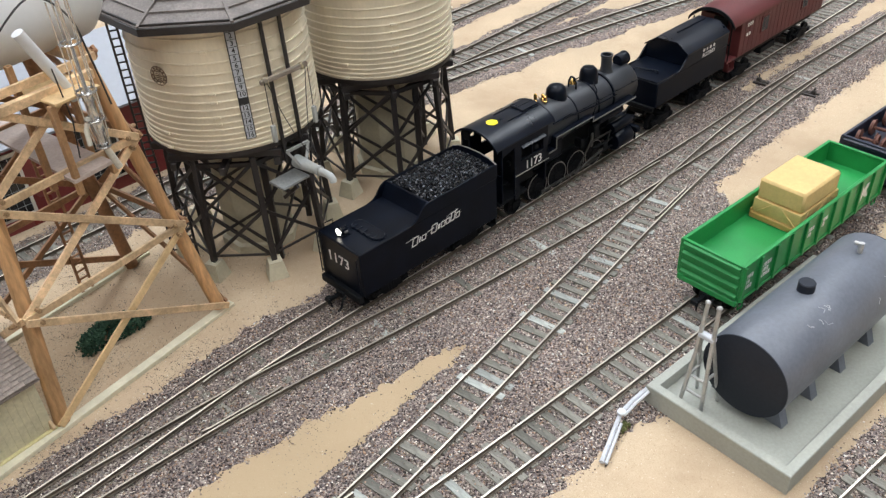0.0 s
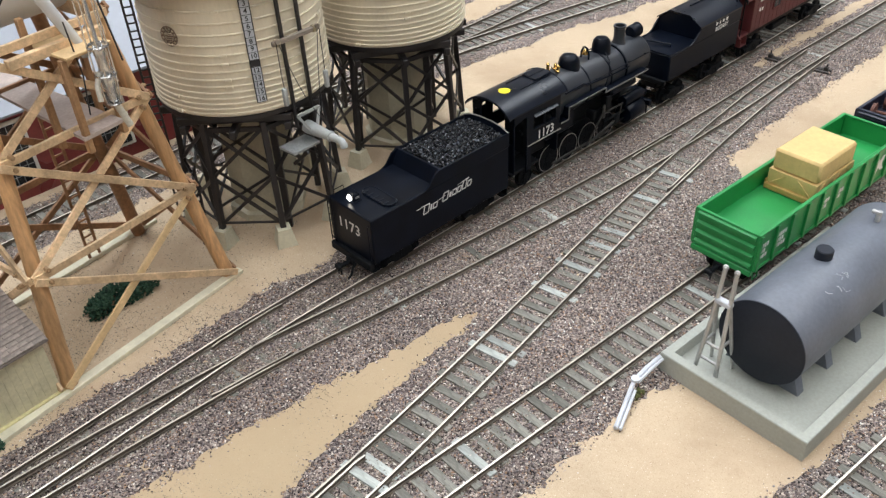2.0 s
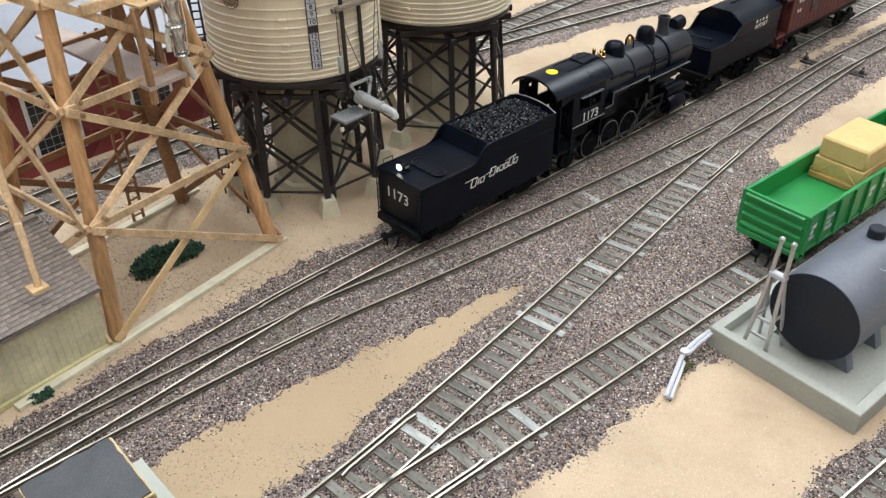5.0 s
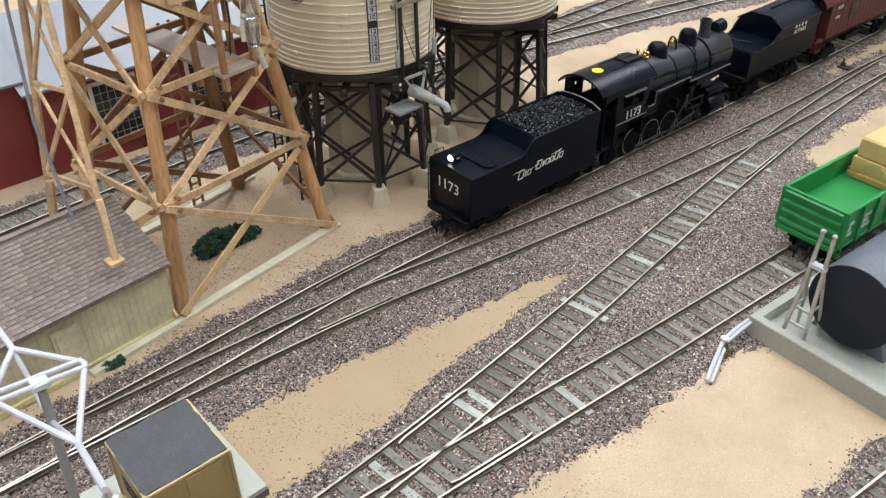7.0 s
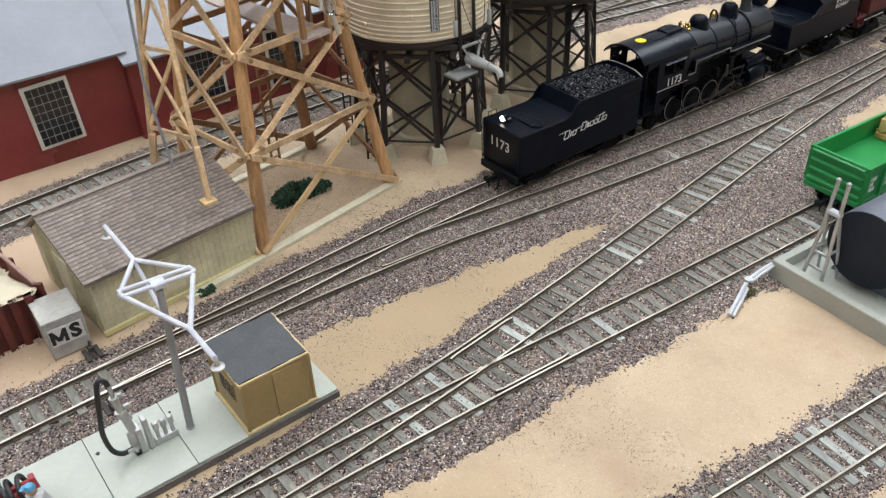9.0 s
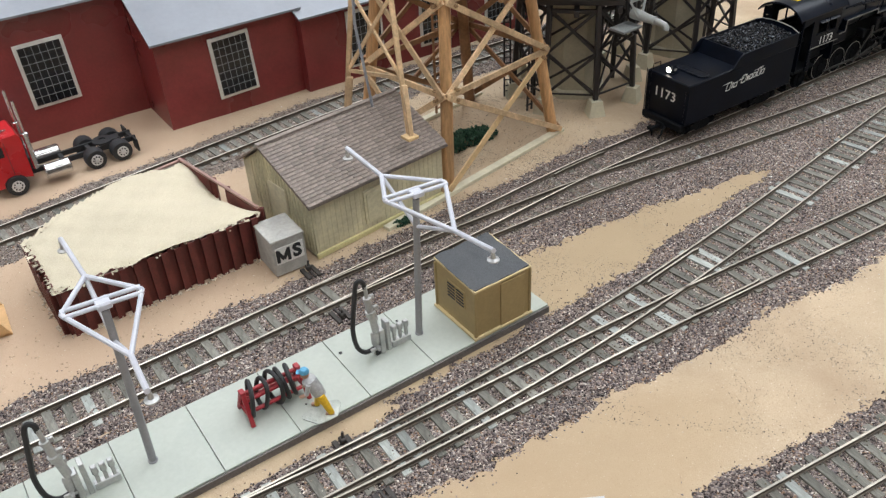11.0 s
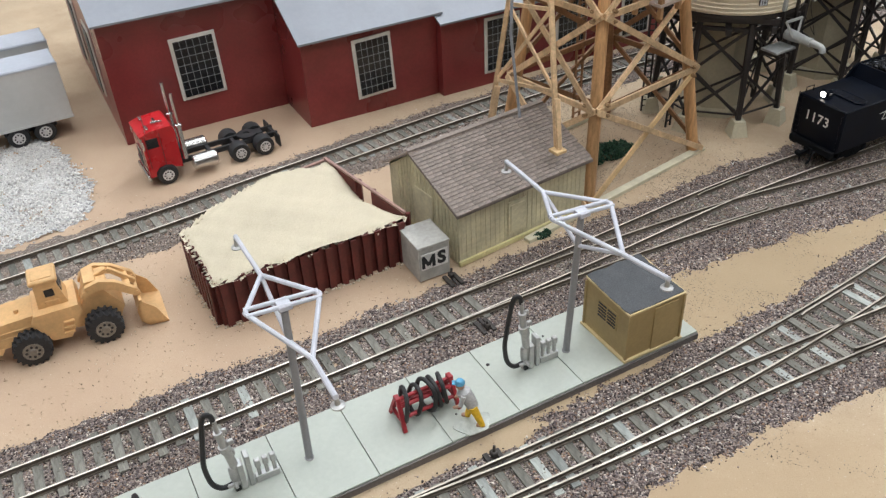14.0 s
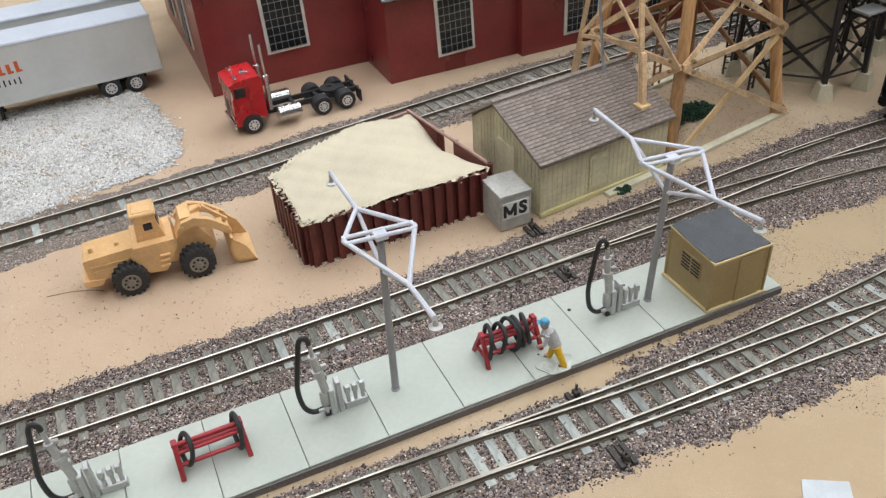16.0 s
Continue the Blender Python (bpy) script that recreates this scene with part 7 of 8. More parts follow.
sand_fill = sheet("sand_fill", xs, ys, heap, BIN_SAND, "pale sand heaped level in the red bin", "sand", keep=lambda X, Y: inside(inner, X + waves(X, Y, [(180, 0.0011), (420, 0.0006)]), Y + waves(Y, X, [(180, 0.0011), (420, 0.0006)])), kind="")
skirt = Build()
ring = [(x * 1000, y * 1000) for x, y in body]
skirt.prism(ring, -1.5, 5.0, axis="z")
part("sand_body", skirt, BIN_SAND, bin_, "pale sand")

r17 = np.random.default_rng(17)
crumbs = []
for p, q, n in ((CORNERS[1], CORNERS[2], 60), (CORNERS[0], CORNERS[1], 26), (CORNERS[4], CORNERS[0], 20)):
    t = r17.uniform(0, 1, n)
    off = r17.normal(0.6, 0.9, n)
    dx, dy = q[0] - p[0], q[1] - p[1]
    ll = math.hypot(dx, dy)
    crumbs.append(np.c_[p[0] + dx * t + dy / ll * off, p[1] + dy * t - dx / ll * off, 24.6 - 0.5 * np.clip(off, 0, 3) + r17.normal(0, 0.35, n)])
for p, q, n in ((CORNERS[1], CORNERS[2], 130), (CORNERS[0], CORNERS[1], 60)):
    t, off = r17.uniform(0, 1, n), np.abs(r17.normal(3.0, 1.0, n))
    dx, dy = q[0] - p[0], q[1] - p[1]
    ll = math.hypot(dx, dy)
    crumbs.append(np.c_[p[0] + dx * t + dy / ll * off, p[1] + dy * t - dx / ll * off, np.full(n, -0.6)])
CRUMB = islands("clumped pale sand", [(3, (0.56, 0.49, 0.38)), (2, (0.50, 0.42, 0.33)), (1, (0.60, 0.53, 0.42))], rough=0.95)
grains("sand_crumbs", np.concatenate(crumbs) * MM, 0.0007, CRUMB, "clumps of pale sand spilling over the bin rim", "sand", 61, flat=0.8)

# ---- wheel loader ----
LOADER = mat("loader yellow", (0.67, 0.415, 0.19), 0.5, grain=600, vary=0.08, stains=90, stain=0.12, bump=0.06)
TYRE = mat("black tyre", (0.022, 0.022, 0.024), 0.65, vary=0.25)
HUB = mat("brassy grey hub", (0.24, 0.22, 0.19), 0.4, 0.3, vary=0.15)


def tyre(parent, x, y, r, w, lugs=18, hub=HUB, name="wheel"):
    b = Build()
    prof = [(r * 0.55, -w / 2), (r * 0.94, -w / 2), (r, -w * 0.3), (r, w * 0.3), (r * 0.94, w / 2), (r * 0.55, w / 2)]
    if lugs:
        rows, n = [(0.55, -0.5, 0), (0.86, -0.5, 0), (1.0, -0.46, 0), (1.0, -0.03, 1), (1.0, 0.03, 0), (1.0, 0.46, 1), (0.86, 0.5, 1), (0.55, 0.5, 1)], lugs * 4
        vs, fs = [], []
        for k, (a, h, ph) in enumerate(rows):
            for i in range(n):
                t = 2 * math.pi * (i + (2 if h > 0 else 0) + (1.2 if abs(h) < 0.1 else 0)) / n
                rr = r * (a + (0.0 if a < 0.9 else (0.06 if i % 4 < 2 else -0.07)))
                vs.append((x + rr * math.cos(t), y + h * w, r + rr * math.sin(t)))
        for k in range(len(rows) - 1):
            fs += [(k * n + i, k * n + (i + 1) % n, (k + 1) * n + (i + 1) % n, (k + 1) * n + i) for i in range(n)]
        fs += [tuple(reversed(range(n))), tuple((len(rows) - 1) * n + i for i in range(n))]
        b.add(vs, fs)
    else:
        b.lathe([(a, y + h) for a, h in prof], (x, 0, r), 30, axis="y")
    wob = part(name, b, TYRE, parent)
    s = 1 if y > 0 else -1
    h = Build().lathe([(r * 0.56, y + s * w * 0.42), (r * 0.56, y + s * w * 0.53), (r * 0.5, y + s * w * 0.55), (r * 0.45, y + s * w * 0.515), (r * 0.24, y + s * w * 0.52), (r * 0.2, y + s * w * 0.6), (r * 0.12, y + s * w * 0.6)], (x, 0, r), 22, axis="y")
    for i in range(8):
        t = 2 * math.pi * i / 8
        h.cyl((x + r * 0.35 * math.cos(t), y + s * w * 0.45, r + r * 0.35 * math.sin(t)), (x + r * 0.35 * math.cos(t), y + s * w * 0.54, r + r * 0.35 * math.sin(t)), r * 0.085, n=6, mi=1)
    part("rim", h, [hub, TYRE], wob)
    return wob


ld = thing("wheel_loader", -0.4015, 0.1075, GROUND_Z, 41.0, "yellow toy wheel loader parked on the sand", "loader")
for x in (0, 32):
    for y in (-11.5, 11.5):
        tyre(ld, x, y, 8.0, 8.0)
part("engine_hood", Build().prism([(-18, 9), (-5, 9), (8, 7), (11, 10), (11, 22.8), (-17.2, 21.4), (-18.2, 20.6)], -8.5, 8.5), LOADER, ld)
part("hood_panel", Build().box((-5, -8.7, 17), (22, 0.5, 0.7), 0.1).box((-5, -8.7, 12), (20, 0.5, 5), 0.15), LOADER, ld)
for x, y in ((-14, -2), (-2, -2)):
    part("hood_cap", Build().cyl((x, y, 21), (x, y, 24.0), 1.0, n=10), LOADER, ld)
part("counterweight", Build().prism([(-20.5, 7.4), (-13, 6.6), (-11, 9.6), (-20.5, 10.8)], -9.5, 9.5), LOADER, ld)
cab = part("cab", Build().prism([(7.5, 21.5), (21, 21.5), (19.2, 29), (18.0, 35.6), (8.6, 35.6)], -6.2, 6.2).box((13.2, 0, 36.6), (12.4, 13.4, 2.4), 0.7).box((13.2, 0, 37.9), (9, 10, 0.6), 0.2), LOADER, ld)
for y in (-6.3, 6.3):
    part("side_pane", Build().box((14.2, y, 30.4), (4.2, 0.3, 4.2), 0.1), WINDOW_DARK, cab)
    part("pane_frame", Build().box((14.2, y, 28), (5.4, 0.5, 0.7)).box((14.2, y, 32.8), (5.4, 0.5, 0.7)).box((11.8, y, 30.4), (0.7, 0.5, 5)).box((16.6, y, 30.4), (0.7, 0.5, 5)).box((14.2, y, 25.4), (6, 0.4, 1.6), 0.1), LOADER, cab)
part("front_pane", Build().box((19.0, 0, 31.0), (0.5, 9, 4.6), 0.1, ry=-10), WINDOW_DARK, cab)
part("cab_base", Build().prism([(3, 19), (9, 7.5), (17, 6.5), (25, 19), (24, 23), (5, 23)], -11, 11), LOADER, ld)
for k in range(3):
    part("step", Build().box((17 + 0.6 * k, -11.6, 10 + 3 * k), (4.6, 1.6, 0.8), 0.15), LOADER, ld)
part("front_frame", Build().prism([(20, 7), (40, 6), (43, 12), (37, 22), (34, 30), (29, 30), (26, 20), (20, 15)], -6, 6), LOADER, ld)
for y in (-7.4, 7.4):
    part("lift_arm", Build().prism([(26, 24.0), (29, 28.6), (35, 30.2), (42, 27.6), (50.5, 20.4), (51.5, 17.0), (49.5, 16.4), (41.5, 22.8), (35, 25.6), (30, 24.4), (28, 21.6)], y - 1.3, y + 1.3), LOADER, ld)
    part("arm_pin", Build().cyl((28.5, y - 1.8, 25.6), (28.5, y + 1.8, 25.6), 1.5, n=10).cyl((49.8, y - 1.8, 18.4), (49.8, y + 1.8, 18.4), 1.2, n=10), LOADER, ld)
part("arm_bridge", Build().box((36, 0, 27.6), (5.5, 13, 2.2), 0.5).box((46.5, 0, 21.5), (3.2, 13, 2.0), 0.4), LOADER, ld)
part("bell_crank", Build().beam((30, 0, 27), (40, 0, 30.4), 2.4, 2.6, 0.4).beam((40, 0, 30.4), (50.5, 0, 19.5), 2.2, 2.2, 0.3), LOADER, ld)
part("bucket", Build().prism([(49.5, 16.5), (47.5, 10), (48, 4.5), (51, 1.0), (60, 0), (60, 1.0), (52, 2.6), (49.4, 5.4), (49, 10), (50.8, 16.5)], -13, 13), LOADER, ld)
for y in (-13, 12.2):
    part("bucket_side", Build().prism([(49.5, 16.5), (47.5, 10), (48, 4.5), (51, 1.0), (60, 0), (56, 10)], y, y + 0.8), LOADER, ld)

# ---- red cab-over tractor ----
TRUCK_RED = mat("tractor red", (0.50, 0.012, 0.018), 0.28, grain=400, vary=0.04, stains=60, stain=0.06, bump=0.02, coat=0.4)
FRAME_BLACK = mat("truck frame black", (0.02, 0.02, 0.022), 0.55)
CHROME_RIM = mat("chrome rim", (0.66, 0.66, 0.66), 0.38, 0.35, vary=0.05)
tk = thing("truck_tractor", -0.4245, 0.2645, GROUND_Z, 226.0, "red cab-over truck tractor with chrome stacks and bare frame", "truck")
tyre(tk, 0, 11.8, 6.3, 4.6, 0, CHROME_RIM)
tyre(tk, 0, -11.8, 6.3, 4.6, 0, CHROME_RIM)
for x in (-46.7, -63.0):
    for y in (-10.2, 10.2):
        tyre(tk, x, y, 6.3, 8.2, 0, CHROME_RIM)
for y in (-5, 5):
    part("frame_rail", Build().box((-33, y, 8.6), (84, 1.6, 3.4), 0.2), FRAME_BLACK, tk)
for x in (-14, -30, -46.7, -63, -73):
    part("cross_member", Build().box((x, 0, 8.4), (2.4, 10, 2.6), 0.2), FRAME_BLACK, tk)
part("fifth_wheel", Build().lathe([(6.2, 10.6), (6.2, 11.8), (2.2, 12.0), (2.0, 11.2)], (-56, 0, 0), 24).box((-62, 0, 11), (8, 7, 1.2), 0.3), FRAME_BLACK, tk)
part("axle_housing", Build().cyl((-46.7, -10, 5.9), (-46.7, 10, 5.9), 1.4, n=10).cyl((-63, -10, 5.9), (-63, 10, 5.9), 1.4, n=10).cyl((0, -10, 5.9), (0, 10, 5.9), 1.2, n=10), FRAME_BLACK, tk)
part("mudflap", Build().box((-73, 10, 7), (1, 8, 8)), FRAME_BLACK, tk)
part("mudflap", Build().box((-73, -10, 7), (1, 8, 8)), FRAME_BLACK, tk)
for y in (-11.5, 11.5):
    part("fuel_tank", Build().lathe([(4.0, -32), (4.7, -31.2), (4.7, -17.2), (4.0, -16.5)], (0, y, 8.4), 20, axis="x"), CHROME, tk, "chrome fuel tank")
part("engine_block", Build().box((-10, 0, 13), (12, 9, 9), 0.8), FRAME_BLACK, tk)
cabp = [(-11, 9), (-11, 36), (-9.5, 38.0), (4.0, 37.6), (11.6, 35.4), (11.4, 34.4), (10.2, 34.2), (10.8, 24), (11, 7), (7.2, 7), (6.6, 10), (4, 12.4), (0, 13.4), (-4, 12.4), (-6.6, 10)]
tcab = part("cab", Build().prism(cabp, -14, 14), TRUCK_RED, tk)
part("windshield", Build().prism([(10.0, 27), (10.75, 27), (10.3, 33.8), (9.5, 33.8)], -12.2, -0.6).prism([(10.0, 27), (10.75, 27), (10.3, 33.8), (9.5, 33.8)], 0.6, 12.2), WINDOW_DARK, tcab)
for y in (-14.1, 14.1):
    part("side_window", Build().box((4.6, y, 29.6), (7.4, 0.4, 6.4), 0.15), WINDOW_DARK, tcab)
    part("door_line", Build().box((-0.8, y, 24), (0.3, 0.3, 22)).box((8.6, y, 24), (0.3, 0.3, 22)), FRAME_BLACK, tcab)
    part("mirror", Build().box((9.8, y * 1.03, 29), (0.8, 2.0, 5.4), 0.2), CHROME, tk)
part("grille", Build().box((11.1, 0, 17), (0.7, 13, 14), 0.2), CHROME, tcab, "chrome grille")
for k in range(6):
    part("grille_bar", Build().box((11.5, 0, 12 + 2 * k), (0.4, 12, 0.5)), FRAME_BLACK, tcab)
tcab.matrix_basis = Matrix.Diagonal((0.93, 0.9, 0.97, 1))
part("bumper", Build().box((10.9, 0, 6.4), (1.8, 25.6, 4.0), 0.6), CHROME, tk, "chrome bumper")
for y in (-10.5, 10.5):
    part("headlight", Build().box((11.4, y, 12.5), (0.8, 4.4, 2.4), 0.3), CHROME, tcab)
for y in (-9.5, 9.5):
    part("exhaust_stack", Build().cyl((-13.5, y, 12), (-13.5, y, 34), 1.7, n=12).lathe([(2.3, 33.6), (2.3, 35.0), (1.2, 35.4)], (-13.5, y, 0), 12).cyl((-13.5, y, 35), (-13.5, y, 55), 0.9, n=10), CHROME, tk, "chrome exhaust stack")
for x, y in ((5, -8.5), (5, 8.5), (-2, 0)):
    part("roof_marker", Build().box((x, y, 38.3), (1.6, 6.4, 1.1), 0.3), CHROME, tcab, "chrome roof marker bar")
part("air_horn", Build().cyl((-6, 5, 38.8), (1, 5, 39.2), 0.5, 0.9, n=8), CHROME, tcab)
part("antenna", Build().cyl((7, 13, 37), (7, 13, 49), 0.25, n=6), CHROME, tcab)

# ---- grey trailers ----
TRAILER = mat("pale grey trailer side", (0.56, 0.575, 0.57), 0.45, grain=300, vary=0.03, stains=40, stain=0.05, bump=0.02)
TRAILER_TOP = mat("blue-grey trailer roof", (0.50, 0.535, 0.60), 0.4, grain=300, vary=0.04, stains=40, stain=0.08)
ORANGE = mat("orange-red print", (0.62, 0.10, 0.02), 0.5)


def trailer(x, y, label):
    t = thing("box_trailer", x, y, GROUND_Z, 226.0, label, "trailer", "box trailers")
    L, W, Z0, Z1 = 145.0, 29.0, 13.0, 52.0
    part("box", Build().box((L / 2, 0, (Z0 + Z1) / 2), (L, W, Z1 - Z0), 0.5), TRAILER, t)
    part("roof", Build().box((L / 2, 0, Z1 + 0.3), (L - 1, W - 1.2, 0.9), 0.2), TRAILER_TOP, t)
    part("roof_rail", Build().box((L / 2, W / 2, Z1 - 0.3), (L + 0.4, 0.8, 1.4), 0.2).box((L / 2, -W / 2, Z1 - 0.3), (L + 0.4, 0.8, 1.4), 0.2), TRAILER_TOP, t)
    part("bottom_rail", Build().box((L / 2, W / 2, Z0 + 0.8), (L + 0.4, 0.8, 1.6), 0.2).box((L / 2, -W / 2, Z0 + 0.8), (L + 0.4, 0.8, 1.6), 0.2), TRAILER, t)
    part("underframe", Build().box((L / 2, 0, Z0 - 2), (L - 8, 9, 4), 0.4).box((28, 0, 8), (34, 9, 4), 0.4), FRAME_BLACK, t)
    for xx in (20, 37):
        for yy in (-10.2, 10.2):
            tyre(t, xx, yy, 7.2, 8.0, 0, CHROME_RIM)
    for yy in (-8, 8):
        part("landing_leg", Build().box((108, yy, 6), (2, 2, 12), 0.2).box((108, yy, 0.6), (4, 4, 1), 0.2), FRAME_BLACK, t)
    return t


tr = trailer(-0.5245, 0.3145, "pale grey box trailer with orange print on white gravel")
b = Build()
SHIFT = 38.0
for k, (xx, w, h) in enumerate([(51, 2.4, 7.5), (56.2, 2.4, 6.5), (61.4, 2.4, 10), (66.6, 2.4, 6.5), (71.8, 2.4, 6.5), (77, 2.4, 6.5), (82.2, 2.4, 9), (90, 2.4, 6.5), (95, 2.4, 6.5), (100, 2.4, 9)]):
    b.box((xx + SHIFT, 14.6, 33 + h / 2), (w, 0.2, h))
    b.box((xx + SHIFT - 1.9, 14.6, 33.8), (1.4, 0.2, 1.4))
part("printed_name", b, ORANGE, tr, "orange-red printed name drawn as bars")
b = Build()
for xx in range(10):
    b.box((52 + SHIFT + 3.2 * xx, 14.6, 27.4), (1.0, 0.2, 3.4 if xx % 3 else 4.6))
part("printed_name", b, INK, tr, "black printed word drawn as bars")
trailer(-0.557, 0.3485, "pale grey box trailer parked behind the first")

# ---- red workshop ----
BRICK_RED = mat("barn red wall", (0.205, 0.034, 0.034), 0.3, grain=500, vary=0.1, stains=22, stain=0.26, bump=0.06)
ROOF_BLUE = mat("pale blue-grey roof", (0.235, 0.25, 0.285), 0.4, grain=300, vary=0.04, stains=25, stain=0.1, bump=0.03)
FRAME_CARD = mat("white card frame", (0.66, 0.64, 0.60), 0.65, vary=0.05)
MULLION = mat("grey mullion", (0.24, 0.25, 0.25), 0.6)
shop = thing("workshop", -0.470, 0.295, 0, 43.5, "barn red workshop with pale grey roofs and white-framed windows", "building")


def block(x0, x1, y0, y1, h, rise, name):
    part("wall", Build().prism([(y0, -2), (y1, -2), (y1, h), ((y0 + y1) / 2, h + rise - 1), (y0, h)], x0, x1, axis="x"), BRICK_RED, shop)
    mid = (y0 + y1) / 2
    part("roof", Build().prism([(y0 - 5, h - 5 * rise / (mid - y0) + 0.2), (mid, h + rise), (mid, h + rise + 1.4), (y0 - 5, h - 5 * rise / (mid - y0) + 1.6)], x0 - 3, x1 + 3, axis="x"), ROOF_BLUE, shop)
    part("roof", Build().prism([(mid, h + rise), (y1 + 5, h - 5 * rise / (mid - y0) + 0.2), (y1 + 5, h - 5 * rise / (mid - y0) + 1.6), (mid, h + rise + 1.4)], x0 - 3, x1 + 3, axis="x"), ROOF_BLUE, shop)
    part("eave_board", Build().box(((x0 + x1) / 2, y0 - 0.8, h - 1.6), (x1 - x0, 1.6, 2.4), 0.2), BRICK_RED, shop)


def shop_window(x, y, z, w, h, lean=0.0, face="front"):
    win = part("window", Build().box((0, 0, 0), (w + 4, 0.8, h + 4), 0.15).box((0, -0.3, 0), (w, 0.8, h)), FRAME_CARD, shop, at=pose(x * MM, y * MM, z * MM, 0, lean, 0 if face == "front" else -90))
    part("glass", Build().box((0, -0.9, 0), (w - 0.6, 0.6, h - 0.6)), WINDOW_DARK, win)
    for i in range(1, 6):
        part("mullion", Build().box((-w / 2 + w * i / 6, -1.25, 0), (0.3, 0.3, h - 0.4)), MULLION, win)
    for i in range(1, 7):
        part("mullion", Build().box((0, -1.3, -h / 2 + h * i / 7), (w - 0.4, 0.3, 0.3)), MULLION, win)
    return win


block(0, 114, 0, 190, 83, 42, "main")
block(114.2, 213, -45, 60, 61, 30, "middle")
block(213.2, 420, -52, 60, 55, 26, "east")
part("roof_vent", Build().lathe([(3.2, 80.6), (3.2, 83.0), (2.6, 83.4)], (118, -9, 0), 18).box((118, -9, 83.8), (1.2, 3.4, 1.0), 0.2).box((119, -9, 84.6), (2.6, 1.2, 0.8), 0.2), DRUM_WHITE, shop, "small white roof vent")
shop_window(57, -0.6, 42, 26.5, 39, -1.2)
shop_window(164, -45.6, 32, 24.5, 38.5, -2)
shop_window(262, -52.6, 28.5, 25.5, 37.5)
shop_window(323, -52.6, 28.5, 24.5, 38.5)
shop_window(384, -52.6, 28.5, 24.5, 38.5)
shop_window(-0.6, 60, 40, 22, 44, face="side")
shop_window(-0.6, 130, 40, 22, 44, face="side")

# ---- white gravel patch ----
PATCH = [(-0.497, 0.135), (-0.447, 0.207), (-0.462, 0.24), (-0.5, 0.268), (-0.535, 0.29), (-0.70, 0.16), (-0.66, -0.03)]
def patch_height(X, Y):
    return GROUND_Z + 0.0004 + waves(X, Y, [(120, 0.0006), (330, 0.0005)])


px, py = np.arange(-0.71, -0.44, 0.003), np.arange(-0.04, 0.3, 0.003)
sheet("gravel_bed", px, py, patch_height, WHITE_BED, "white gravel parking patch beside the workshop", "gravel", keep=lambda X, Y: inside(PATCH, X + waves(X, Y, [(260, 0.004)]), Y), kind="stuff")
r9 = np.random.default_rng(9)
gp = np.c_[r9.uniform(-0.66, -0.435, 60000), r9.uniform(0.0, 0.3, 60000)]
ok = inside(PATCH, gp[:, 0] + r9.normal(0, 0.003, len(gp)), gp[:, 1] + r9.normal(0, 0.003, len(gp)))
gp = gp[ok]
grains("white_stones", np.c_[gp, np.full(len(gp), GROUND_Z + 0.0009)], 0.00085, WHITE_GRAVEL, "loose white gravel stones", "gravel", 44)

# ---- small growth and trackside odds and ends ----
FOLIAGE = islands("dark green scatter", [(3, (0.018, 0.05, 0.03)), (3, (0.03, 0.075, 0.045)), (2, (0.05, 0.10, 0.06)), (1, (0.012, 0.03, 0.02))])
OLIVE = islands("olive scatter", [(3, (0.10, 0.11, 0.04)), (2, (0.15, 0.15, 0.06)), (2, (0.07, 0.085, 0.03))])


def bush(x, y, rx, ry, h, turn, n, material, label, seed):
    r = np.random.default_rng(seed)
    t = thing("bush", x, y, GROUND_Z, turn, label, "bush", "bushes")
    lobes = [(r.uniform(-0.6, 0.6) * rx, r.uniform(-0.6, 0.6) * ry, r.uniform(0.3, 0.5)) for _ in range(9)]
    P = []
    while len(P) < n:
        cx, cy, k = lobes[r.integers(len(lobes))]
        d = r.normal(0, 1, 3)
        d /= np.linalg.norm(d)
        q = d * r.uniform(0.55, 1.05) * np.array([rx * k, ry * k, h * 0.75])
        p = np.array([cx, cy, h * 0.2]) + q
        if p[2] > 0:
            P.append(p)
    P = np.array(P)
    o = grains("foliage_clumps", P, 0.0009 if h > 0.004 else 0.0006, material, "", "", seed, flat=0.9)
    o.parent = t
    b = Build()
    for cx, cy, k in lobes:
        b.tube([(0, 0, 0), (cx * 500, cy * 500, h * 250), (cx * 1000, cy * 1000, h * 500)], 0.35, 5)
    part("stems", b, LOG_DARK, t)
    return t


bush(-0.158, 0.3365, 0.021, 0.012, 0.007, 50, 1900, FOLIAGE, "low dark green scatter bush under the sanding tower", 51)
bush(-0.182, 0.2435, 0.0055, 0.003, 0.004, 40, 350, FOLIAGE, "tiny green tuft beside the shed", 52)
bush(0.0845, 0.2565, 0.003, 0.002, 0.003, 40, 200, OLIVE, "tiny olive tuft beside the pipe", 53)


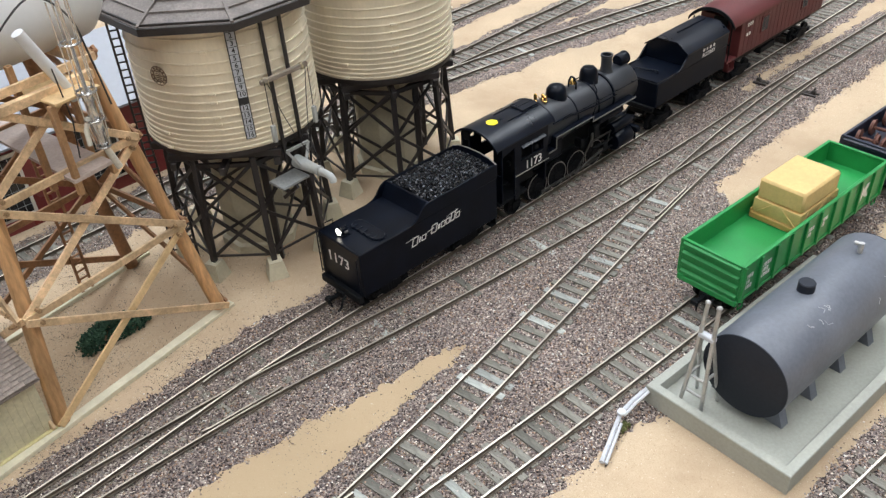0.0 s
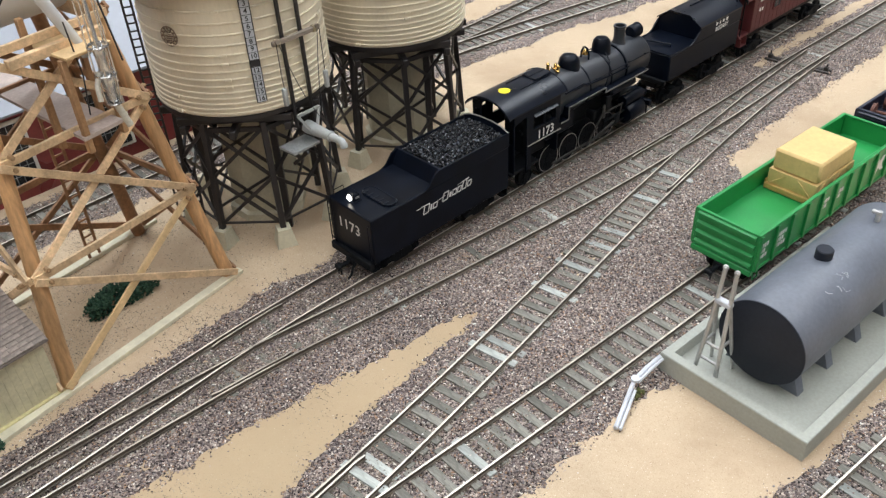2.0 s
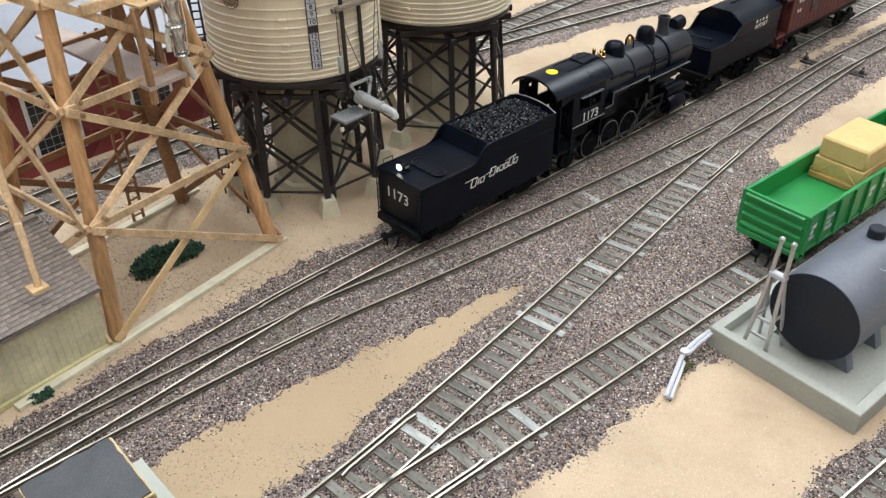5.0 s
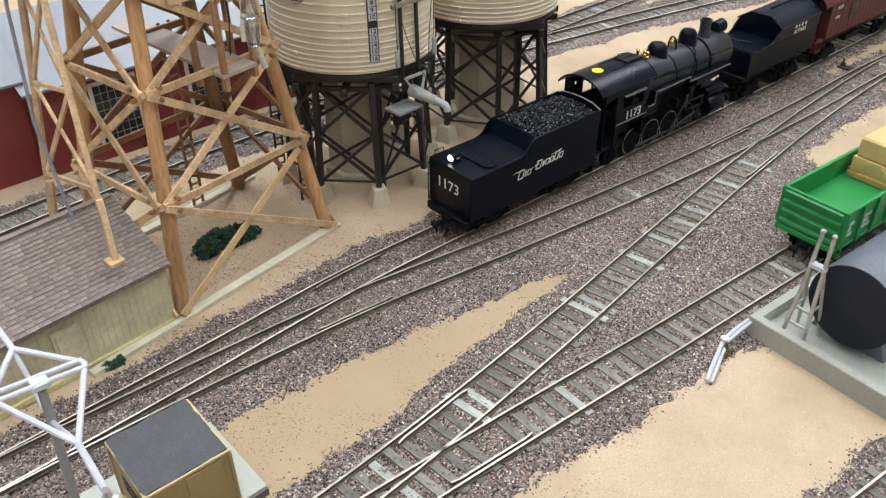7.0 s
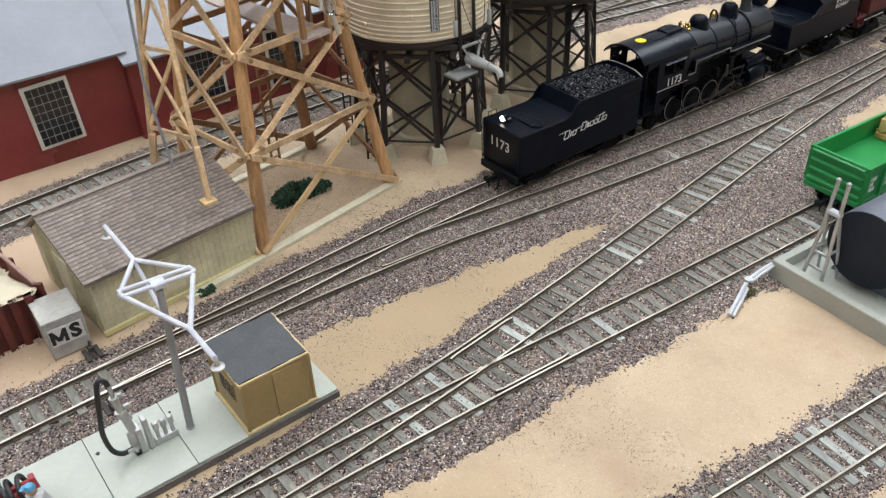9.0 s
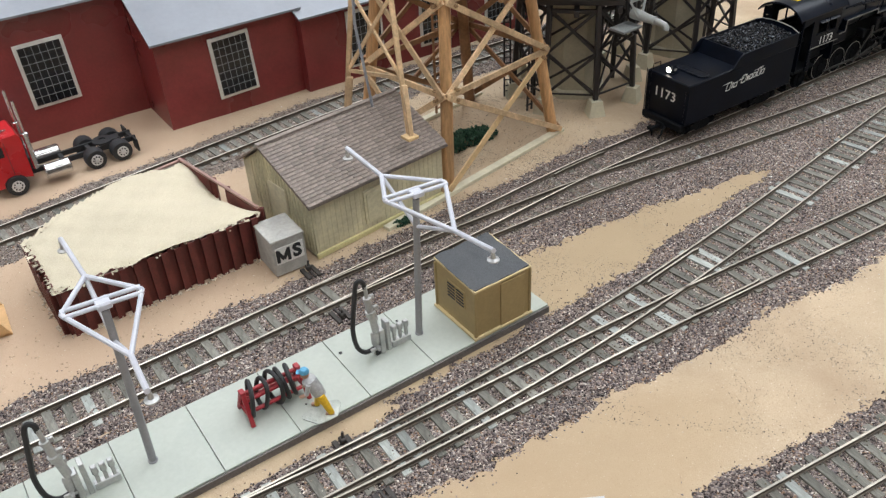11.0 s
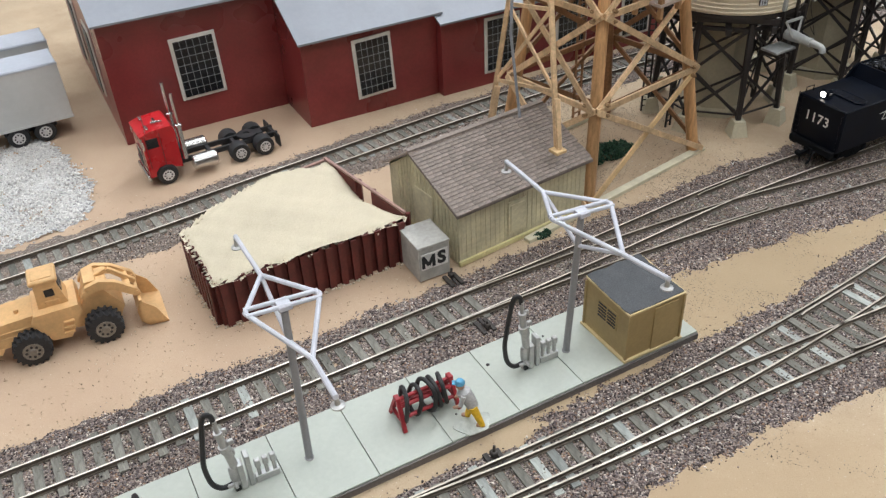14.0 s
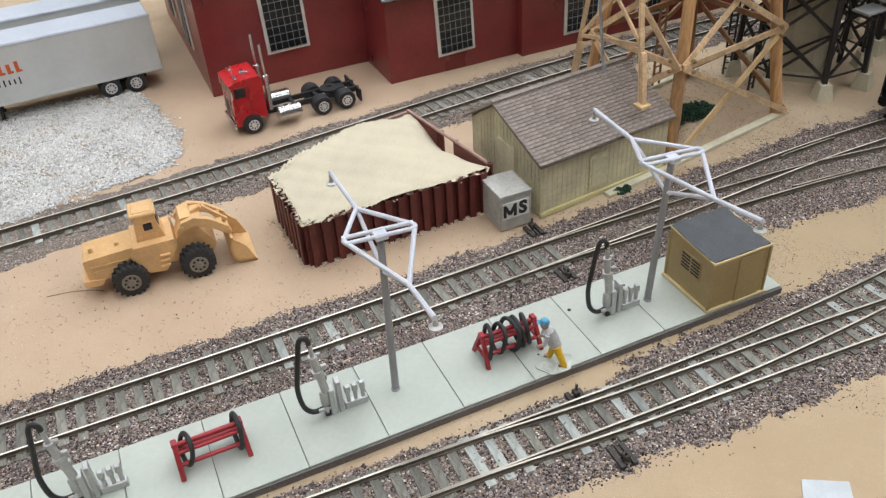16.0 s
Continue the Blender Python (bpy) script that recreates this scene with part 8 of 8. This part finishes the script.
def switch_machine(x, y, turn):
    """Headblock ties with a small lever stand beside the points."""
    t = thing("switch_stand", x, y, 0, turn, "black plastic switch machine beside the track points", "switch stand", "switch stands")
    part("headblock", Build().box((-2.6, 3, 0.0), (2.2, 10, 1.4), 0.2), PLASTIC_DARK, t)
    part("headblock", Build().box((2.6, 3, 0.0), (2.2, 10, 1.4), 0.2), PLASTIC_DARK, t)
    part("throw_bar", Build().box((0, 2, 0.5), (1.2, 9, 0.6), 0.1), PLASTIC_DARK, t)
    part("lever", Build().box((0, 5, 2.0), (2.6, 3.2, 2.6), 0.4).cyl((0, 5, 3), (0.6, 5.6, 5.6), 0.6, n=8), PLASTIC_DARK, t)
    return t


switch_machine(-0.2175, 0.1925, 44.5)
switch_machine(-0.1985, 0.1655, 224.5)
switch_machine(-0.173, 0.0843, 41.5)
switch_machine(-0.1558, 0.0657, 221.5)
switch_machine(0.2555, 0.5795, 44)
switch_machine(0.2785, 0.5595, 224)
PAPER = mat("bluish paper scrap", (0.50, 0.53, 0.56), 0.6, vary=0.05)
whole("paper_scrap", Build().prism([(-9, -5), (8, -6), (10, 4), (-6, 6)], -0.2, 0.4, axis="z"), PAPER, pose(-0.0845, 0.0675, -0.0008, 0, 0, 20), "pale blue scrap of paper lying on the sand", "paper")
CHIP = mat("dark stone chip", (0.05, 0.045, 0.05), 0.7)
for s, w, k in ((92, 30, 1.0), (118, 12, 0.6), (61, 33, 0.7)):
    whole("stone_chip", Build().lathe([(0.7 * k, 0), (0.9 * k, 0.4 * k), (0.3 * k, 0.8 * k)], n=6), CHIP, pose(*on_slab(s, w), SZ, 0, 0, 33 * s), "tiny dark stone chip lying on the slab", "stone chip", "stone chips")
HAIR = mat("thin brown fibre", (0.2, 0.12, 0.06), 0.7)
whole("loose_fibre", Build().tube([(-434, 83, 0), (-424, 89, 0.6), (-415, 93, 0.5), (-409, 94.5, 0)], 0.16, 5), HAIR, pose(0, 0, -0.001), "thin brown fibre lying on the sand", "fibre")
